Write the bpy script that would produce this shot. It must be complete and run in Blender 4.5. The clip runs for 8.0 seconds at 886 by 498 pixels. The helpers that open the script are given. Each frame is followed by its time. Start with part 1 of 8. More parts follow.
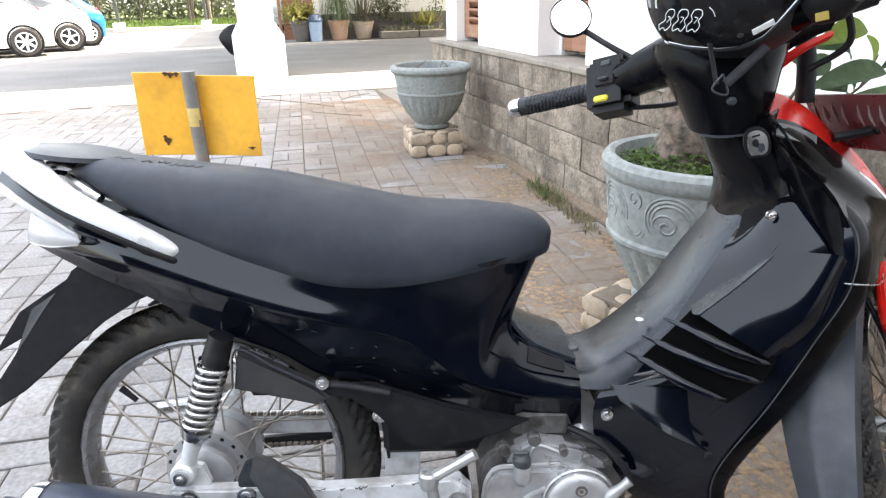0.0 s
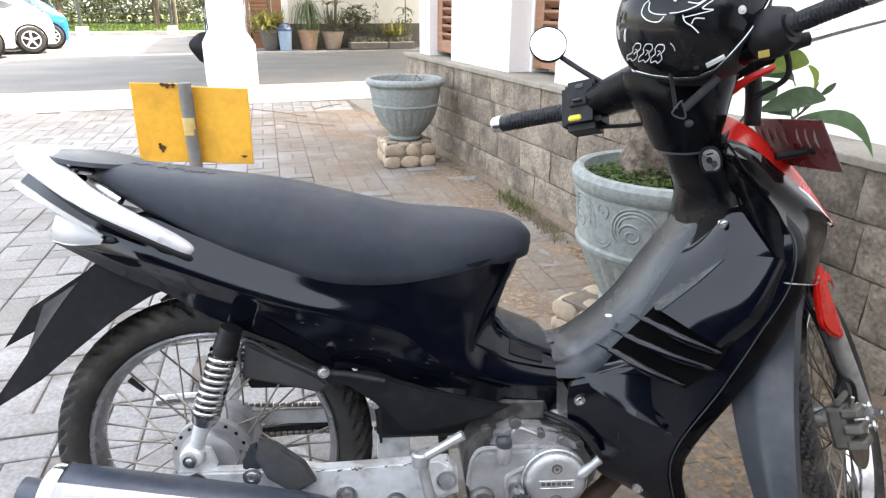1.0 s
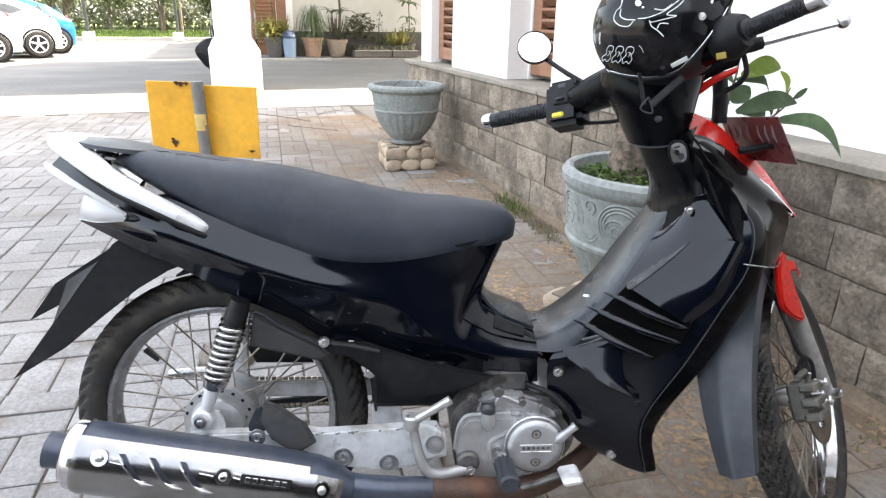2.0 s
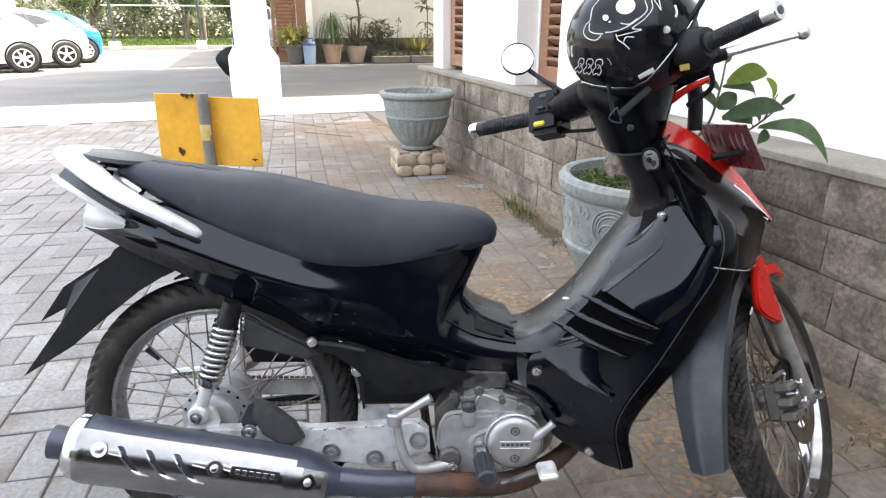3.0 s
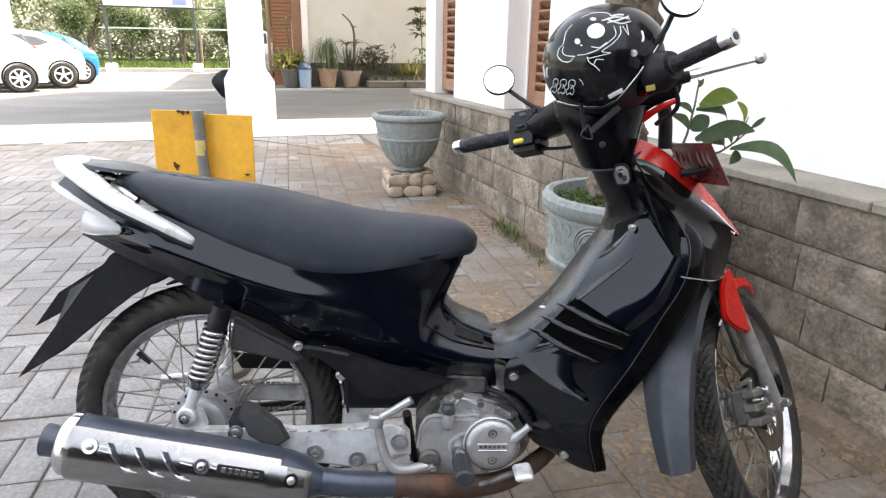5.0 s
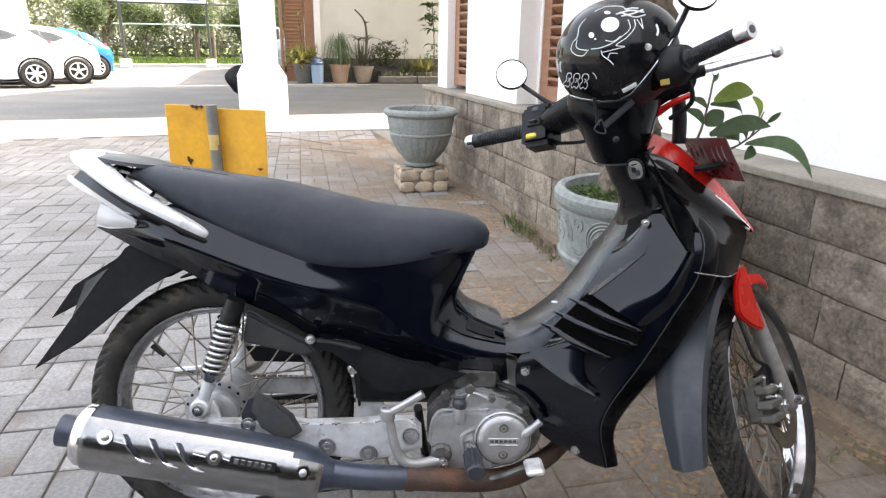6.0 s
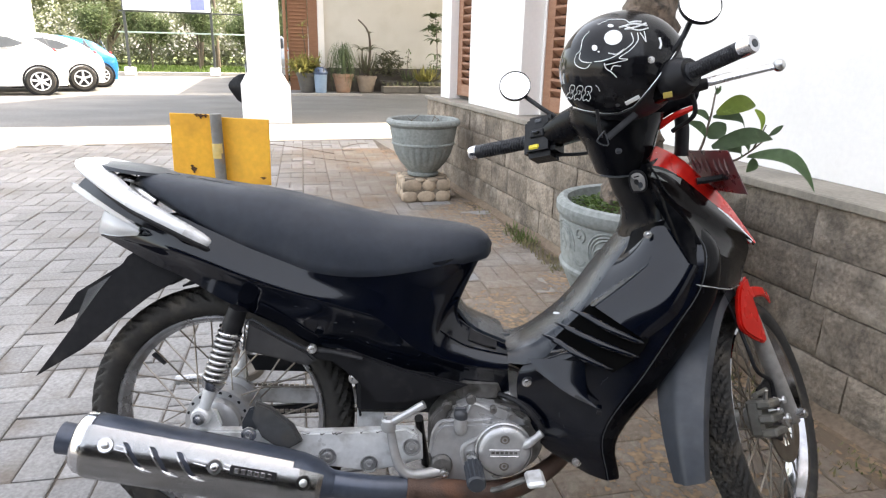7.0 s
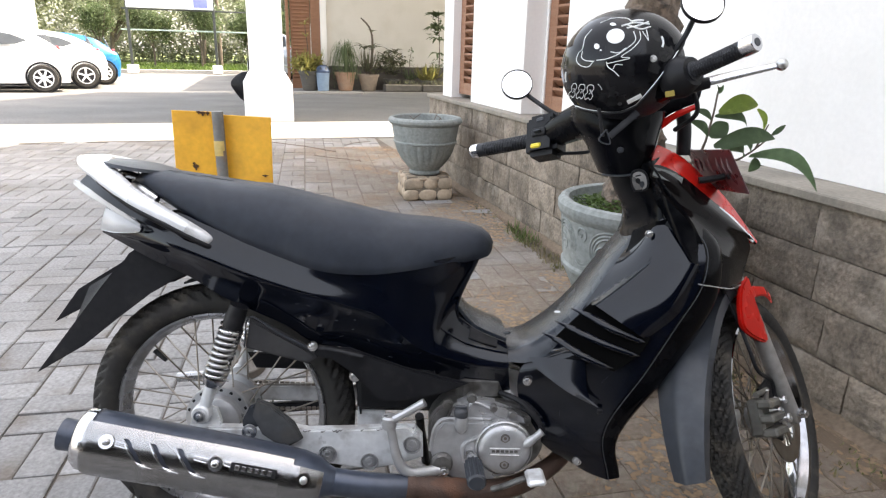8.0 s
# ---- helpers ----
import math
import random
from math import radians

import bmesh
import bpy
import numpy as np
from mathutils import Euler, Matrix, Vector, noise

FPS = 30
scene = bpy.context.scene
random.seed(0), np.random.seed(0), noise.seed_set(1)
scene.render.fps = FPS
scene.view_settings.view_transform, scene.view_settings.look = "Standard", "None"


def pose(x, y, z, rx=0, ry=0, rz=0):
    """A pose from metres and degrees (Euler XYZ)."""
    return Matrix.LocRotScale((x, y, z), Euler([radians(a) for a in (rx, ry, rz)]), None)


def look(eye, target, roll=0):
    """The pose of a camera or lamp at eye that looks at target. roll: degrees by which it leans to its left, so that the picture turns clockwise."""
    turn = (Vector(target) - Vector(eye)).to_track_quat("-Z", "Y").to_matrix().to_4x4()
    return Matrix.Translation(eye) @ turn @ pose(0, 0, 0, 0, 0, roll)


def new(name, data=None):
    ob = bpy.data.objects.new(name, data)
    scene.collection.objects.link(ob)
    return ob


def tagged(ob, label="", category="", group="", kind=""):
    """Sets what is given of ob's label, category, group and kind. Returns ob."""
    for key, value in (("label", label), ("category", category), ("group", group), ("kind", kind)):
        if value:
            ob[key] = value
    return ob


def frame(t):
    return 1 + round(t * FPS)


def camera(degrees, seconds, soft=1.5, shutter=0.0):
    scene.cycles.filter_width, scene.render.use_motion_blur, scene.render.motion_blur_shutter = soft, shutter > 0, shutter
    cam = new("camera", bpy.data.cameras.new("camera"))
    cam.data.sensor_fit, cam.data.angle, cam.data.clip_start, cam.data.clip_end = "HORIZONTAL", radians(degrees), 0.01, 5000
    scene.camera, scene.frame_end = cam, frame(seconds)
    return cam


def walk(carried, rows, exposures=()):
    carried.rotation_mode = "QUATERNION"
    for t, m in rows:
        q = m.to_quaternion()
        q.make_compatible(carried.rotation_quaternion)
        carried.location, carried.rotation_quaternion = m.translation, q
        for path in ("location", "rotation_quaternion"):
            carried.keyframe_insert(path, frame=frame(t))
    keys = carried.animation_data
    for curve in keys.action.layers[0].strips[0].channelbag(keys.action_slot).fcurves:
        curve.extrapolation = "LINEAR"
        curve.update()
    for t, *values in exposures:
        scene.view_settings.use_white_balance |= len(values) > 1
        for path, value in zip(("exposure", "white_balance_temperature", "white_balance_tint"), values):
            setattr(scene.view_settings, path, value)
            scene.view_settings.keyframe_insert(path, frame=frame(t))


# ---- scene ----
cam = camera(69.3, 8.0, 1.25)
PATH = [
    (0, (0.058, 0.025, 1.031), (0.0, 1.879, 0.283), -1.3),
    (0.5, (0.039, -0.018, 1.039), (0.026, 1.844, 0.308), 0.2),
    (1, (0.018, -0.08, 1.057), (0.066, 1.786, 0.340), 0.4),
    (1.2, (0.009, -0.108, 1.055), (0.09, 1.756, 0.333), 0.8),
    (2.3, (0.063, -0.209, 1.049), (0.072, 1.67, 0.363), 0.7),
    (2.5, (0.087, -0.214, 1.070), (0.072, 1.65, 0.345), 0.3),
    (3, (0.108, -0.245, 1.069), (0.086, 1.636, 0.388), 0.2),
    (3.5, (0.12, -0.266, 1.070), (0.166, 1.631, 0.437), -0.3),
    (4, (0.128, -0.289, 1.066), (0.173, 1.614, 0.451), 0.9),
    (4.5, (0.131, -0.309, 1.063), (0.154, 1.597, 0.458), 1.1),
    (6, (0.129, -0.312, 1.058), (0.094, 1.588, 0.436), 0.9),
    (6.5, (0.128, -0.313, 1.059), (0.089, 1.592, 0.452), 1.1),
    (7, (0.127, -0.313, 1.060), (0.087, 1.596, 0.466), 1.3),
    (7.5, (0.127, -0.313, 1.060), (0.085, 1.598, 0.472), 1.5),
    (8, (0.128, -0.313, 1.059), (0.083, 1.595, 0.461), 1.5),
]
walk(cam, [(t, look(eye, target, roll)) for t, eye, target, roll in PATH], [(0, 3.34, 7300, 8), (1.2, 3.28, 7300, 8), (2.5, 3.15, 7300, 8), (4.5, 3.0, 7500, 9), (7, 2.93, 7500, 9), (8, 2.82, 7500, 9)])

# ---- light ----
GRID = radians(19.5)                      # the building's axes against the world's
GU = Vector((math.cos(GRID), math.sin(GRID), 0))
GV = Vector((-math.sin(GRID), math.cos(GRID), 0))


def place(u, v, z=0.0):
    """A world point from the building's axes: u across, v along the wall."""
    return GU * u + GV * v + Vector((0, 0, z))


def drop(v):
    """Height of the ground: level at the entrance, falling gently to the car park."""
    return -0.025 * min(max(v - 9.3, 0.0), 10.8)


SUN_EL = radians(50)
to_sun = (GU * math.cos(SUN_EL) + Vector((0, 0, math.sin(SUN_EL)))).normalized()
world = bpy.data.worlds.new("sky")
scene.world = world
world.use_nodes = True
wn = world.node_tree.nodes
sky = wn.new("ShaderNodeTexSky")
sky.sky_type, sky.sun_disc = "NISHITA", False
sky.sun_elevation, sky.sun_rotation = SUN_EL, math.atan2(to_sun.x, to_sun.y)
sky.air_density, sky.dust_density, sky.ozone_density = 1.0, 4.0, 0.5
wn["Background"].inputs["Strength"].default_value = 0.1
veil = wn.new("ShaderNodeMix")            # thin white cloud over the whole sky
veil.data_type, veil.blend_type = "RGBA", "ADD"
veil.inputs[0].default_value = 1.0
veil.inputs[7].default_value = (1.8, 1.78, 1.8, 1)
world.node_tree.links.new(sky.outputs["Color"], veil.inputs[6])
world.node_tree.links.new(veil.outputs[2], wn["Background"].inputs["Color"])
sun = new("sun", bpy.data.lights.new("sun", "SUN"))
sun.data.energy, sun.data.angle, sun.data.color = 2.2, radians(0.8), (1.0, 0.97, 0.93)
sun.matrix_world = look(to_sun * 30, (0, 0, 0))

# ---- materials ----
def mat(name, base, rough=0.5, metal=0.0, second=None, scale=6.0, amount=0.5, fine=60.0, fine_amount=0.15,
        bump=0.0, bump_scale=80.0, coat=0.0, dirt=None, dirt_amount=0.0, dirt_scale=3.0, rough_var=0.1,
        spread=0.0, island=0.0, stretch=(1, 1, 1), alpha_glass=0.0, ior=1.45, spec=0.5, film=0.0, film_scale=2.0, film_side=None, pale=None, pale_amount=0.5, pale_scale=6.0):
    """A surface with variation at two scales, stains, fine relief and, where asked, a different tone for each piece."""
    m = bpy.data.materials.new(name)
    m.use_nodes = True
    nt = m.node_tree
    nodes, link = nt.nodes, nt.links.new
    b = nodes["Principled BSDF"]
    tc = nodes.new("ShaderNodeTexCoord")
    mp = nodes.new("ShaderNodeMapping")
    mp.inputs["Scale"].default_value = stretch
    link(tc.outputs["Object"], mp.inputs["Vector"])
    info = nodes.new("ShaderNodeObjectInfo")

    def noise_tex(sc, detail=4.0):
        n = nodes.new("ShaderNodeTexNoise")
        n.noise_dimensions = "4D"
        n.inputs["Scale"].default_value, n.inputs["Detail"].default_value = sc, detail
        link(mp.outputs["Vector"], n.inputs["Vector"])
        mul = nodes.new("ShaderNodeMath")
        mul.operation = "MULTIPLY"
        mul.inputs[1].default_value = 37.0 if (spread or island) else 0.0
        link(info.outputs["Random"], mul.inputs[0])
        link(mul.outputs[0], n.inputs["W"])
        return n.outputs["Fac"]

    def ramp(src, lo, hi):
        r = nodes.new("ShaderNodeMapRange")
        r.inputs["From Min"].default_value, r.inputs["From Max"].default_value = lo, hi
        link(src, r.inputs["Value"])
        return r.outputs["Result"]

    def mix(fac, a, c, kind="MIX"):
        x = nodes.new("ShaderNodeMix")
        x.data_type, x.blend_type = "RGBA", kind
        if isinstance(fac, float):
            x.inputs[0].default_value = fac
        else:
            link(fac, x.inputs[0])
        for sock, val in ((x.inputs[6], a), (x.inputs[7], c)):
            if isinstance(val, tuple):
                sock.default_value = (*val, 1)
            else:
                link(val, sock)
        return x.outputs[2]

    def times(src, k):
        x = nodes.new("ShaderNodeMath")
        x.operation = "MULTIPLY"
        x.inputs[1].default_value = k
        link(src, x.inputs[0])
        return x.outputs[0]

    second = second or tuple(c * 0.75 for c in base)
    broad = ramp(noise_tex(scale), 0.35, 0.65)
    col = mix(times(broad, amount), base, second)
    grain = ramp(noise_tex(fine, 6.0), 0.3, 0.7)
    shade = nodes.new("ShaderNodeMapRange")
    shade.inputs["To Min"].default_value, shade.inputs["To Max"].default_value = 1 - fine_amount, 1 + fine_amount
    link(grain, shade.inputs["Value"])
    col = mix(1.0, col, shade.outputs["Result"], "MULTIPLY")
    for amount_of, source in ((spread, info.outputs["Random"]), (island, None)):
        if amount_of:
            if source is None:
                source = nodes.new("ShaderNodeNewGeometry").outputs["Random Per Island"]
            tone = nodes.new("ShaderNodeMapRange")
            tone.inputs["To Min"].default_value, tone.inputs["To Max"].default_value = 1 - amount_of, 1 + amount_of
            link(source, tone.inputs["Value"])
            col = mix(1.0, col, tone.outputs["Result"], "MULTIPLY")
    if dirt:
        spots = ramp(noise_tex(dirt_scale, 8.0), 0.52, 0.68)
        col = mix(times(spots, dirt_amount), col, dirt)
    if pale:
        bloom = ramp(noise_tex(pale_scale, 9.0), 0.56, 0.68)
        col = mix(times(bloom, pale_amount), col, pale)
    link(col, b.inputs["Base Color"])
    r = nodes.new("ShaderNodeMapRange")
    r.inputs["To Min"].default_value = max(0.02, rough - rough_var)
    r.inputs["To Max"].default_value = min(1.0, rough + rough_var)
    link(broad, r.inputs["Value"])
    link(r.outputs["Result"], b.inputs["Roughness"])
    b.inputs["Metallic"].default_value = metal
    b.inputs["Coat Weight"].default_value = coat
    b.inputs["Coat Roughness"].default_value = 0.05
    b.inputs["IOR"].default_value = ior
    b.inputs["Specular IOR Level"].default_value = spec
    b.inputs["Transmission Weight"].default_value = alpha_glass
    if film:
        cover = nodes.new("ShaderNodeMath")
        cover.operation = "MULTIPLY"
        link(times(ramp(noise_tex(film_scale, 6.0), 0.25, 0.6), film), cover.inputs[0])
        link(ramp(noise_tex(30.0, 6.0), 0.0, 0.62), cover.inputs[1])
        alpha = cover.outputs[0]
        if film_side:
            across = nodes.new("ShaderNodeVectorMath")
            across.operation = "DOT_PRODUCT"
            across.inputs[1].default_value = GU
            link(tc.outputs["Object"], across.inputs[0])
            thicker = nodes.new("ShaderNodeMath")
            thicker.operation = "MULTIPLY"
            link(ramp(across.outputs["Value"], *film_side), thicker.inputs[0])
            link(alpha, thicker.inputs[1])
            alpha = thicker.outputs[0]
        link(alpha, b.inputs["Alpha"])
    if bump:
        bp = nodes.new("ShaderNodeBump")
        bp.inputs["Strength"].default_value, bp.inputs["Distance"].default_value = min(1.0, bump), 0.004 * max(1.0, bump)
        link(noise_tex(bump_scale, 5.0), bp.inputs["Height"])
        link(bp.outputs["Normal"], b.inputs["Normal"])
    return m


GLOSS = mat("black_paint", (0.0015, 0.0024, 0.006), 0.1, coat=0.17, spec=0.36, second=(0.003, 0.004, 0.006), scale=9, fine_amount=0.3,
            dirt=(0.03, 0.03, 0.03), dirt_amount=0.1, dirt_scale=26, rough_var=0.04)
INNERB = mat("black_cowl_plastic", (0.002, 0.0022, 0.003), 0.2, spec=0.09, second=(0.005, 0.005, 0.007), scale=12, fine_amount=0.2,
             dirt=(0.04, 0.04, 0.04), dirt_amount=0.08, dirt_scale=30)
MATTE = mat("black_plastic", (0.006, 0.0062, 0.0078), 0.5, spec=0.28, second=(0.01, 0.01, 0.012), scale=14, bump=0.15, bump_scale=900,
            dirt=(0.1, 0.095, 0.09), dirt_amount=0.1, dirt_scale=30)
FLOORP = mat("dusty_plastic", (0.016, 0.021, 0.028), 0.26, second=(0.026, 0.032, 0.04), scale=9, bump=0.1, bump_scale=700,
             dirt=(0.13, 0.135, 0.14), dirt_amount=0.2, dirt_scale=14)
SEATM = mat("seat_vinyl", (0.016, 0.0205, 0.03), 0.5, spec=0.35, second=(0.026, 0.031, 0.041), scale=10, bump=0.25, bump_scale=1400,
            dirt=(0.08, 0.08, 0.08), dirt_amount=0.1, dirt_scale=20)
RUBBER = mat("tyre_rubber", (0.03, 0.029, 0.028), 0.75, second=(0.05, 0.046, 0.042), scale=16, spec=0.3, bump=0.3, bump_scale=500,
             dirt=(0.14, 0.12, 0.095), dirt_amount=0.35, dirt_scale=18)
GRIPM = mat("grip_rubber", (0.016, 0.017, 0.021), 0.45, spec=0.4, bump=0.2, bump_scale=800)
OLIVE = mat("faded_yellow", (0.32, 0.24, 0.05), 0.5, fine_amount=0.15)
CHROME = mat("chrome", (0.6, 0.6, 0.62), 0.15, 1.0, second=(0.48, 0.49, 0.52), scale=18, amount=0.3, fine_amount=0.06, rough_var=0.04)
SHIELDM = mat("worn_chrome", (0.56, 0.555, 0.55), 0.2, 1.0, second=(0.46, 0.46, 0.46), scale=14, amount=0.3, fine_amount=0.05, rough_var=0.03)
STEEL = mat("brushed_steel", (0.58, 0.58, 0.59), 0.3, 1.0, second=(0.42, 0.41, 0.39), scale=25, rough_var=0.12)
SPOKEM = mat("dull_steel", (0.3, 0.28, 0.25), 0.4, 1.0, second=(0.16, 0.11, 0.08), scale=30)
SILVER = mat("silver_paint", (0.66, 0.67, 0.68), 0.36, 0.2, second=(0.55, 0.55, 0.55), scale=12, dirt=(0.12, 0.09, 0.06),
             dirt_amount=0.5, dirt_scale=22, fine_amount=0.1)
RIMM = mat("dull_rim", (0.3, 0.3, 0.31), 0.3, 0.8, second=(0.24, 0.24, 0.25), scale=20, dirt=(0.15, 0.12, 0.09), dirt_amount=0.3, dirt_scale=22)
FRIM = mat("front_rim_chrome", (0.42, 0.42, 0.44), 0.14, 1.0, second=(0.25, 0.24, 0.23), scale=26, amount=0.8)
ALLOY = mat("cast_alloy", (0.45, 0.45, 0.455), 0.34, 0.6, second=(0.36, 0.36, 0.365), scale=14, bump=0.2, bump_scale=420,
            dirt=(0.12, 0.1, 0.085), dirt_amount=0.3, dirt_scale=18, fine_amount=0.1)
GRIME = mat("oily_casting", (0.16, 0.155, 0.15), 0.45, 0.6, second=(0.07, 0.065, 0.06), scale=22, bump=0.4, bump_scale=260,
            dirt=(0.03, 0.026, 0.022), dirt_amount=0.7, dirt_scale=24, fine_amount=0.25)
LEGM = mat("fork_leg_paint", (0.3, 0.29, 0.275), 0.45, 0.2, second=(0.2, 0.19, 0.18), scale=18, dirt=(0.08, 0.07, 0.06), dirt_amount=0.4, dirt_scale=25)
BRKT = mat("grey_steel_bracket", (0.08, 0.082, 0.086), 0.45, 0.3, second=(0.05, 0.05, 0.05), scale=18, dirt=(0.12, 0.1, 0.08), dirt_amount=0.3, dirt_scale=20)
FADED = mat("faded_black_plastic", (0.03, 0.03, 0.032), 0.5, spec=0.4, second=(0.045, 0.043, 0.042), scale=14, bump=0.15, bump_scale=500)
GUARDM = mat("mudguard_plastic", (0.012, 0.012, 0.014), 0.7, spec=0.18, second=(0.02, 0.02, 0.022), scale=10, bump=0.15, bump_scale=500,
             dirt=(0.09, 0.085, 0.08), dirt_amount=0.15, dirt_scale=20)
LENSG = mat("grey_lens", (0.1, 0.105, 0.1), 0.12, spec=0.5, second=(0.13, 0.135, 0.13), scale=9)
RUSTY = mat("rusty_pipe", (0.1, 0.06, 0.045), 0.62, 0.4, second=(0.05, 0.04, 0.038), scale=14, bump=0.4, bump_scale=250,
            dirt=(0.2, 0.09, 0.05), dirt_amount=0.5, dirt_scale=20)
BLUED = mat("blued_pipe", (0.06, 0.074, 0.105), 0.38, 0.4, second=(0.08, 0.08, 0.085), scale=10)
RAILM = mat("rail_silver", (0.78, 0.8, 0.82), 0.28, 0.15, second=(0.7, 0.71, 0.73), scale=8, coat=0.4, fine_amount=0.04)
RED = mat("red_paint", (0.5, 0.012, 0.008), 0.25, spec=0.2, second=(0.44, 0.01, 0.007), scale=8, fine_amount=0.08)
SMOKE = mat("smoked_lens", (0.005, 0.004, 0.004), 0.12, spec=0.12, second=(0.008, 0.007, 0.0065), scale=5)
CLEAR = mat("clear_lens", (0.93, 0.93, 0.95), 0.06, alpha_glass=0.7, second=(0.85, 0.85, 0.85), fine_amount=0.02)
REDLENS = mat("red_lens", (0.5, 0.03, 0.03), 0.08, coat=1.0, fine_amount=0.05)
MIRROR = mat("mirror_glass", (0.95, 0.95, 0.95), 0.02, 1.0, second=(0.93, 0.93, 0.93), fine_amount=0.01, rough_var=0.01)
YELLOWB = mat("yellow_button", (0.75, 0.6, 0.06), 0.4, fine_amount=0.1)
WHITEP = mat("white_print", (0.75, 0.76, 0.76), 0.45, fine_amount=0.08, second=(0.65, 0.65, 0.65))
GREYP = mat("grey_plastic", (0.03, 0.034, 0.041), 0.38, spec=0.38, second=(0.042, 0.046, 0.054), scale=5, bump=0.1, bump_scale=600,
            dirt=(0.2, 0.19, 0.18), dirt_amount=0.1, dirt_scale=16)
HELM = mat("helmet_shell", (0.003, 0.003, 0.004), 0.09, spec=0.3, second=(0.012, 0.012, 0.014), scale=6,
           dirt=(0.07, 0.07, 0.07), dirt_amount=0.15, dirt_scale=30)
PLATEB = mat("plate_ridge", (0.3, 0.22, 0.22), 0.3, second=(0.12, 0.06, 0.065), scale=60)
PLATE = mat("plate_red", (0.085, 0.032, 0.036), 0.3, second=(0.115, 0.06, 0.062), scale=18, dirt=(0.14, 0.1, 0.09), dirt_amount=0.4)
AMBER = mat("amber_lens", (0.5, 0.33, 0.03), 0.2, fine_amount=0.1)

PAVER = mat("concrete_paver", (0.268, 0.264, 0.262), 0.9, spec=0.2, second=(0.185, 0.18, 0.175), scale=3.5, amount=0.7, bump=0.7, bump_scale=120,
            dirt=(0.11, 0.083, 0.06), dirt_amount=0.65, dirt_scale=4.5, spread=0.16, island=0.0, fine_amount=0.22, fine=90)
PAVERJ = mat("concrete_paver_far", (0.268, 0.264, 0.262), 0.9, spec=0.2, second=(0.185, 0.18, 0.175), scale=1.1, amount=0.7, bump=0.6, bump_scale=120,
             dirt=(0.13, 0.105, 0.08), dirt_amount=0.45, dirt_scale=2.0, island=0.13, fine_amount=0.22, fine=90)
SAND = mat("joint_sand", (0.085, 0.072, 0.06), 0.95, second=(0.05, 0.043, 0.036), scale=5, bump=0.8, bump_scale=160)
ASPH = mat("asphalt", (0.17, 0.165, 0.158), 0.9, second=(0.135, 0.13, 0.125), scale=0.7, bump=0.6, bump_scale=60,
           dirt=(0.22, 0.21, 0.19), dirt_amount=0.4, dirt_scale=0.9, fine_amount=0.25, fine=40)
CONC = mat("pale_concrete", (0.4, 0.375, 0.345), 0.85, second=(0.33, 0.31, 0.28), scale=2.5, bump=0.4, bump_scale=90,
           dirt=(0.3, 0.28, 0.25), dirt_amount=0.4, dirt_scale=3, fine_amount=0.15)
STONE = mat("plinth_stone", (0.27, 0.222, 0.176), 0.9, spec=0.25, pale=(0.4, 0.35, 0.295), pale_amount=0.55, pale_scale=5.0, second=(0.14, 0.118, 0.096), stretch=(1.0, 0.42, 0.2), scale=7.0, amount=0.85, bump=2.0, bump_scale=45,
            dirt=(0.085, 0.074, 0.06), dirt_amount=0.55, dirt_scale=9.0, spread=0.2, fine_amount=0.35, fine=60)
COPING = mat("plinth_coping", (0.29, 0.255, 0.21), 0.85, second=(0.17, 0.155, 0.135), scale=4, bump=0.8, bump_scale=60,
             dirt=(0.15, 0.14, 0.12), dirt_amount=0.4, dirt_scale=5)
MORTAR = mat("mortar", (0.15, 0.13, 0.11), 0.95, second=(0.1, 0.095, 0.085), scale=8, bump=0.8, bump_scale=90)
WALLP = mat("white_wall_paint", (0.85, 0.825, 0.8), 0.7, second=(0.81, 0.785, 0.76), scale=0.9, bump=0.12, bump_scale=240,
            fine_amount=0.025, dirt=(0.6, 0.59, 0.56), dirt_amount=0.2, dirt_scale=1.5)
DARKSTONE = mat("dark_stone_plinth", (0.13, 0.118, 0.105), 0.9, spec=0.25, second=(0.07, 0.065, 0.06), scale=6, bump=1.2, bump_scale=30)
POTB = mat("weathered_pot", (0.3, 0.235, 0.185), 0.85, second=(0.2, 0.165, 0.135), scale=9, bump=0.5, bump_scale=60)
CREAM = mat("cream_wall_paint", (0.65, 0.62, 0.565), 0.75, second=(0.62, 0.59, 0.535), scale=0.8, fine_amount=0.03,
            dirt=(0.45, 0.42, 0.34), dirt_amount=0.25, dirt_scale=1.2)
WOOD = mat("louvre_wood", (0.29, 0.145, 0.085), 0.5, second=(0.22, 0.105, 0.06), scale=5, stretch=(1, 1, 6), fine_amount=0.2, bump=0.2)
# near-black for painted shade behind slats and for the unseen rear blockers
SHADEBLK = mat("shade_black", (0.03, 0.025, 0.022), 0.8)
CEMENT = mat("weathered_cement", (0.255, 0.268, 0.255), 0.85, spec=0.25, second=(0.17, 0.19, 0.19), scale=6, bump=0.6, bump_scale=90,
             dirt=(0.38, 0.4, 0.38), dirt_amount=0.5, dirt_scale=9, fine_amount=0.2)
COBBLE = mat("river_stone", (0.42, 0.325, 0.235), 0.75, second=(0.3, 0.24, 0.18), scale=12, bump=0.6, bump_scale=70,
             dirt=(0.16, 0.14, 0.11), dirt_amount=0.4, dirt_scale=12, spread=0.2)
DIRTFILM = mat("trodden_dirt", (0.315, 0.22, 0.14), 0.95, second=(0.2, 0.138, 0.088), scale=7, bump=0.8, bump_scale=90, fine_amount=0.3, film=0.74, film_scale=2.2, film_side=(0.1, 0.95))
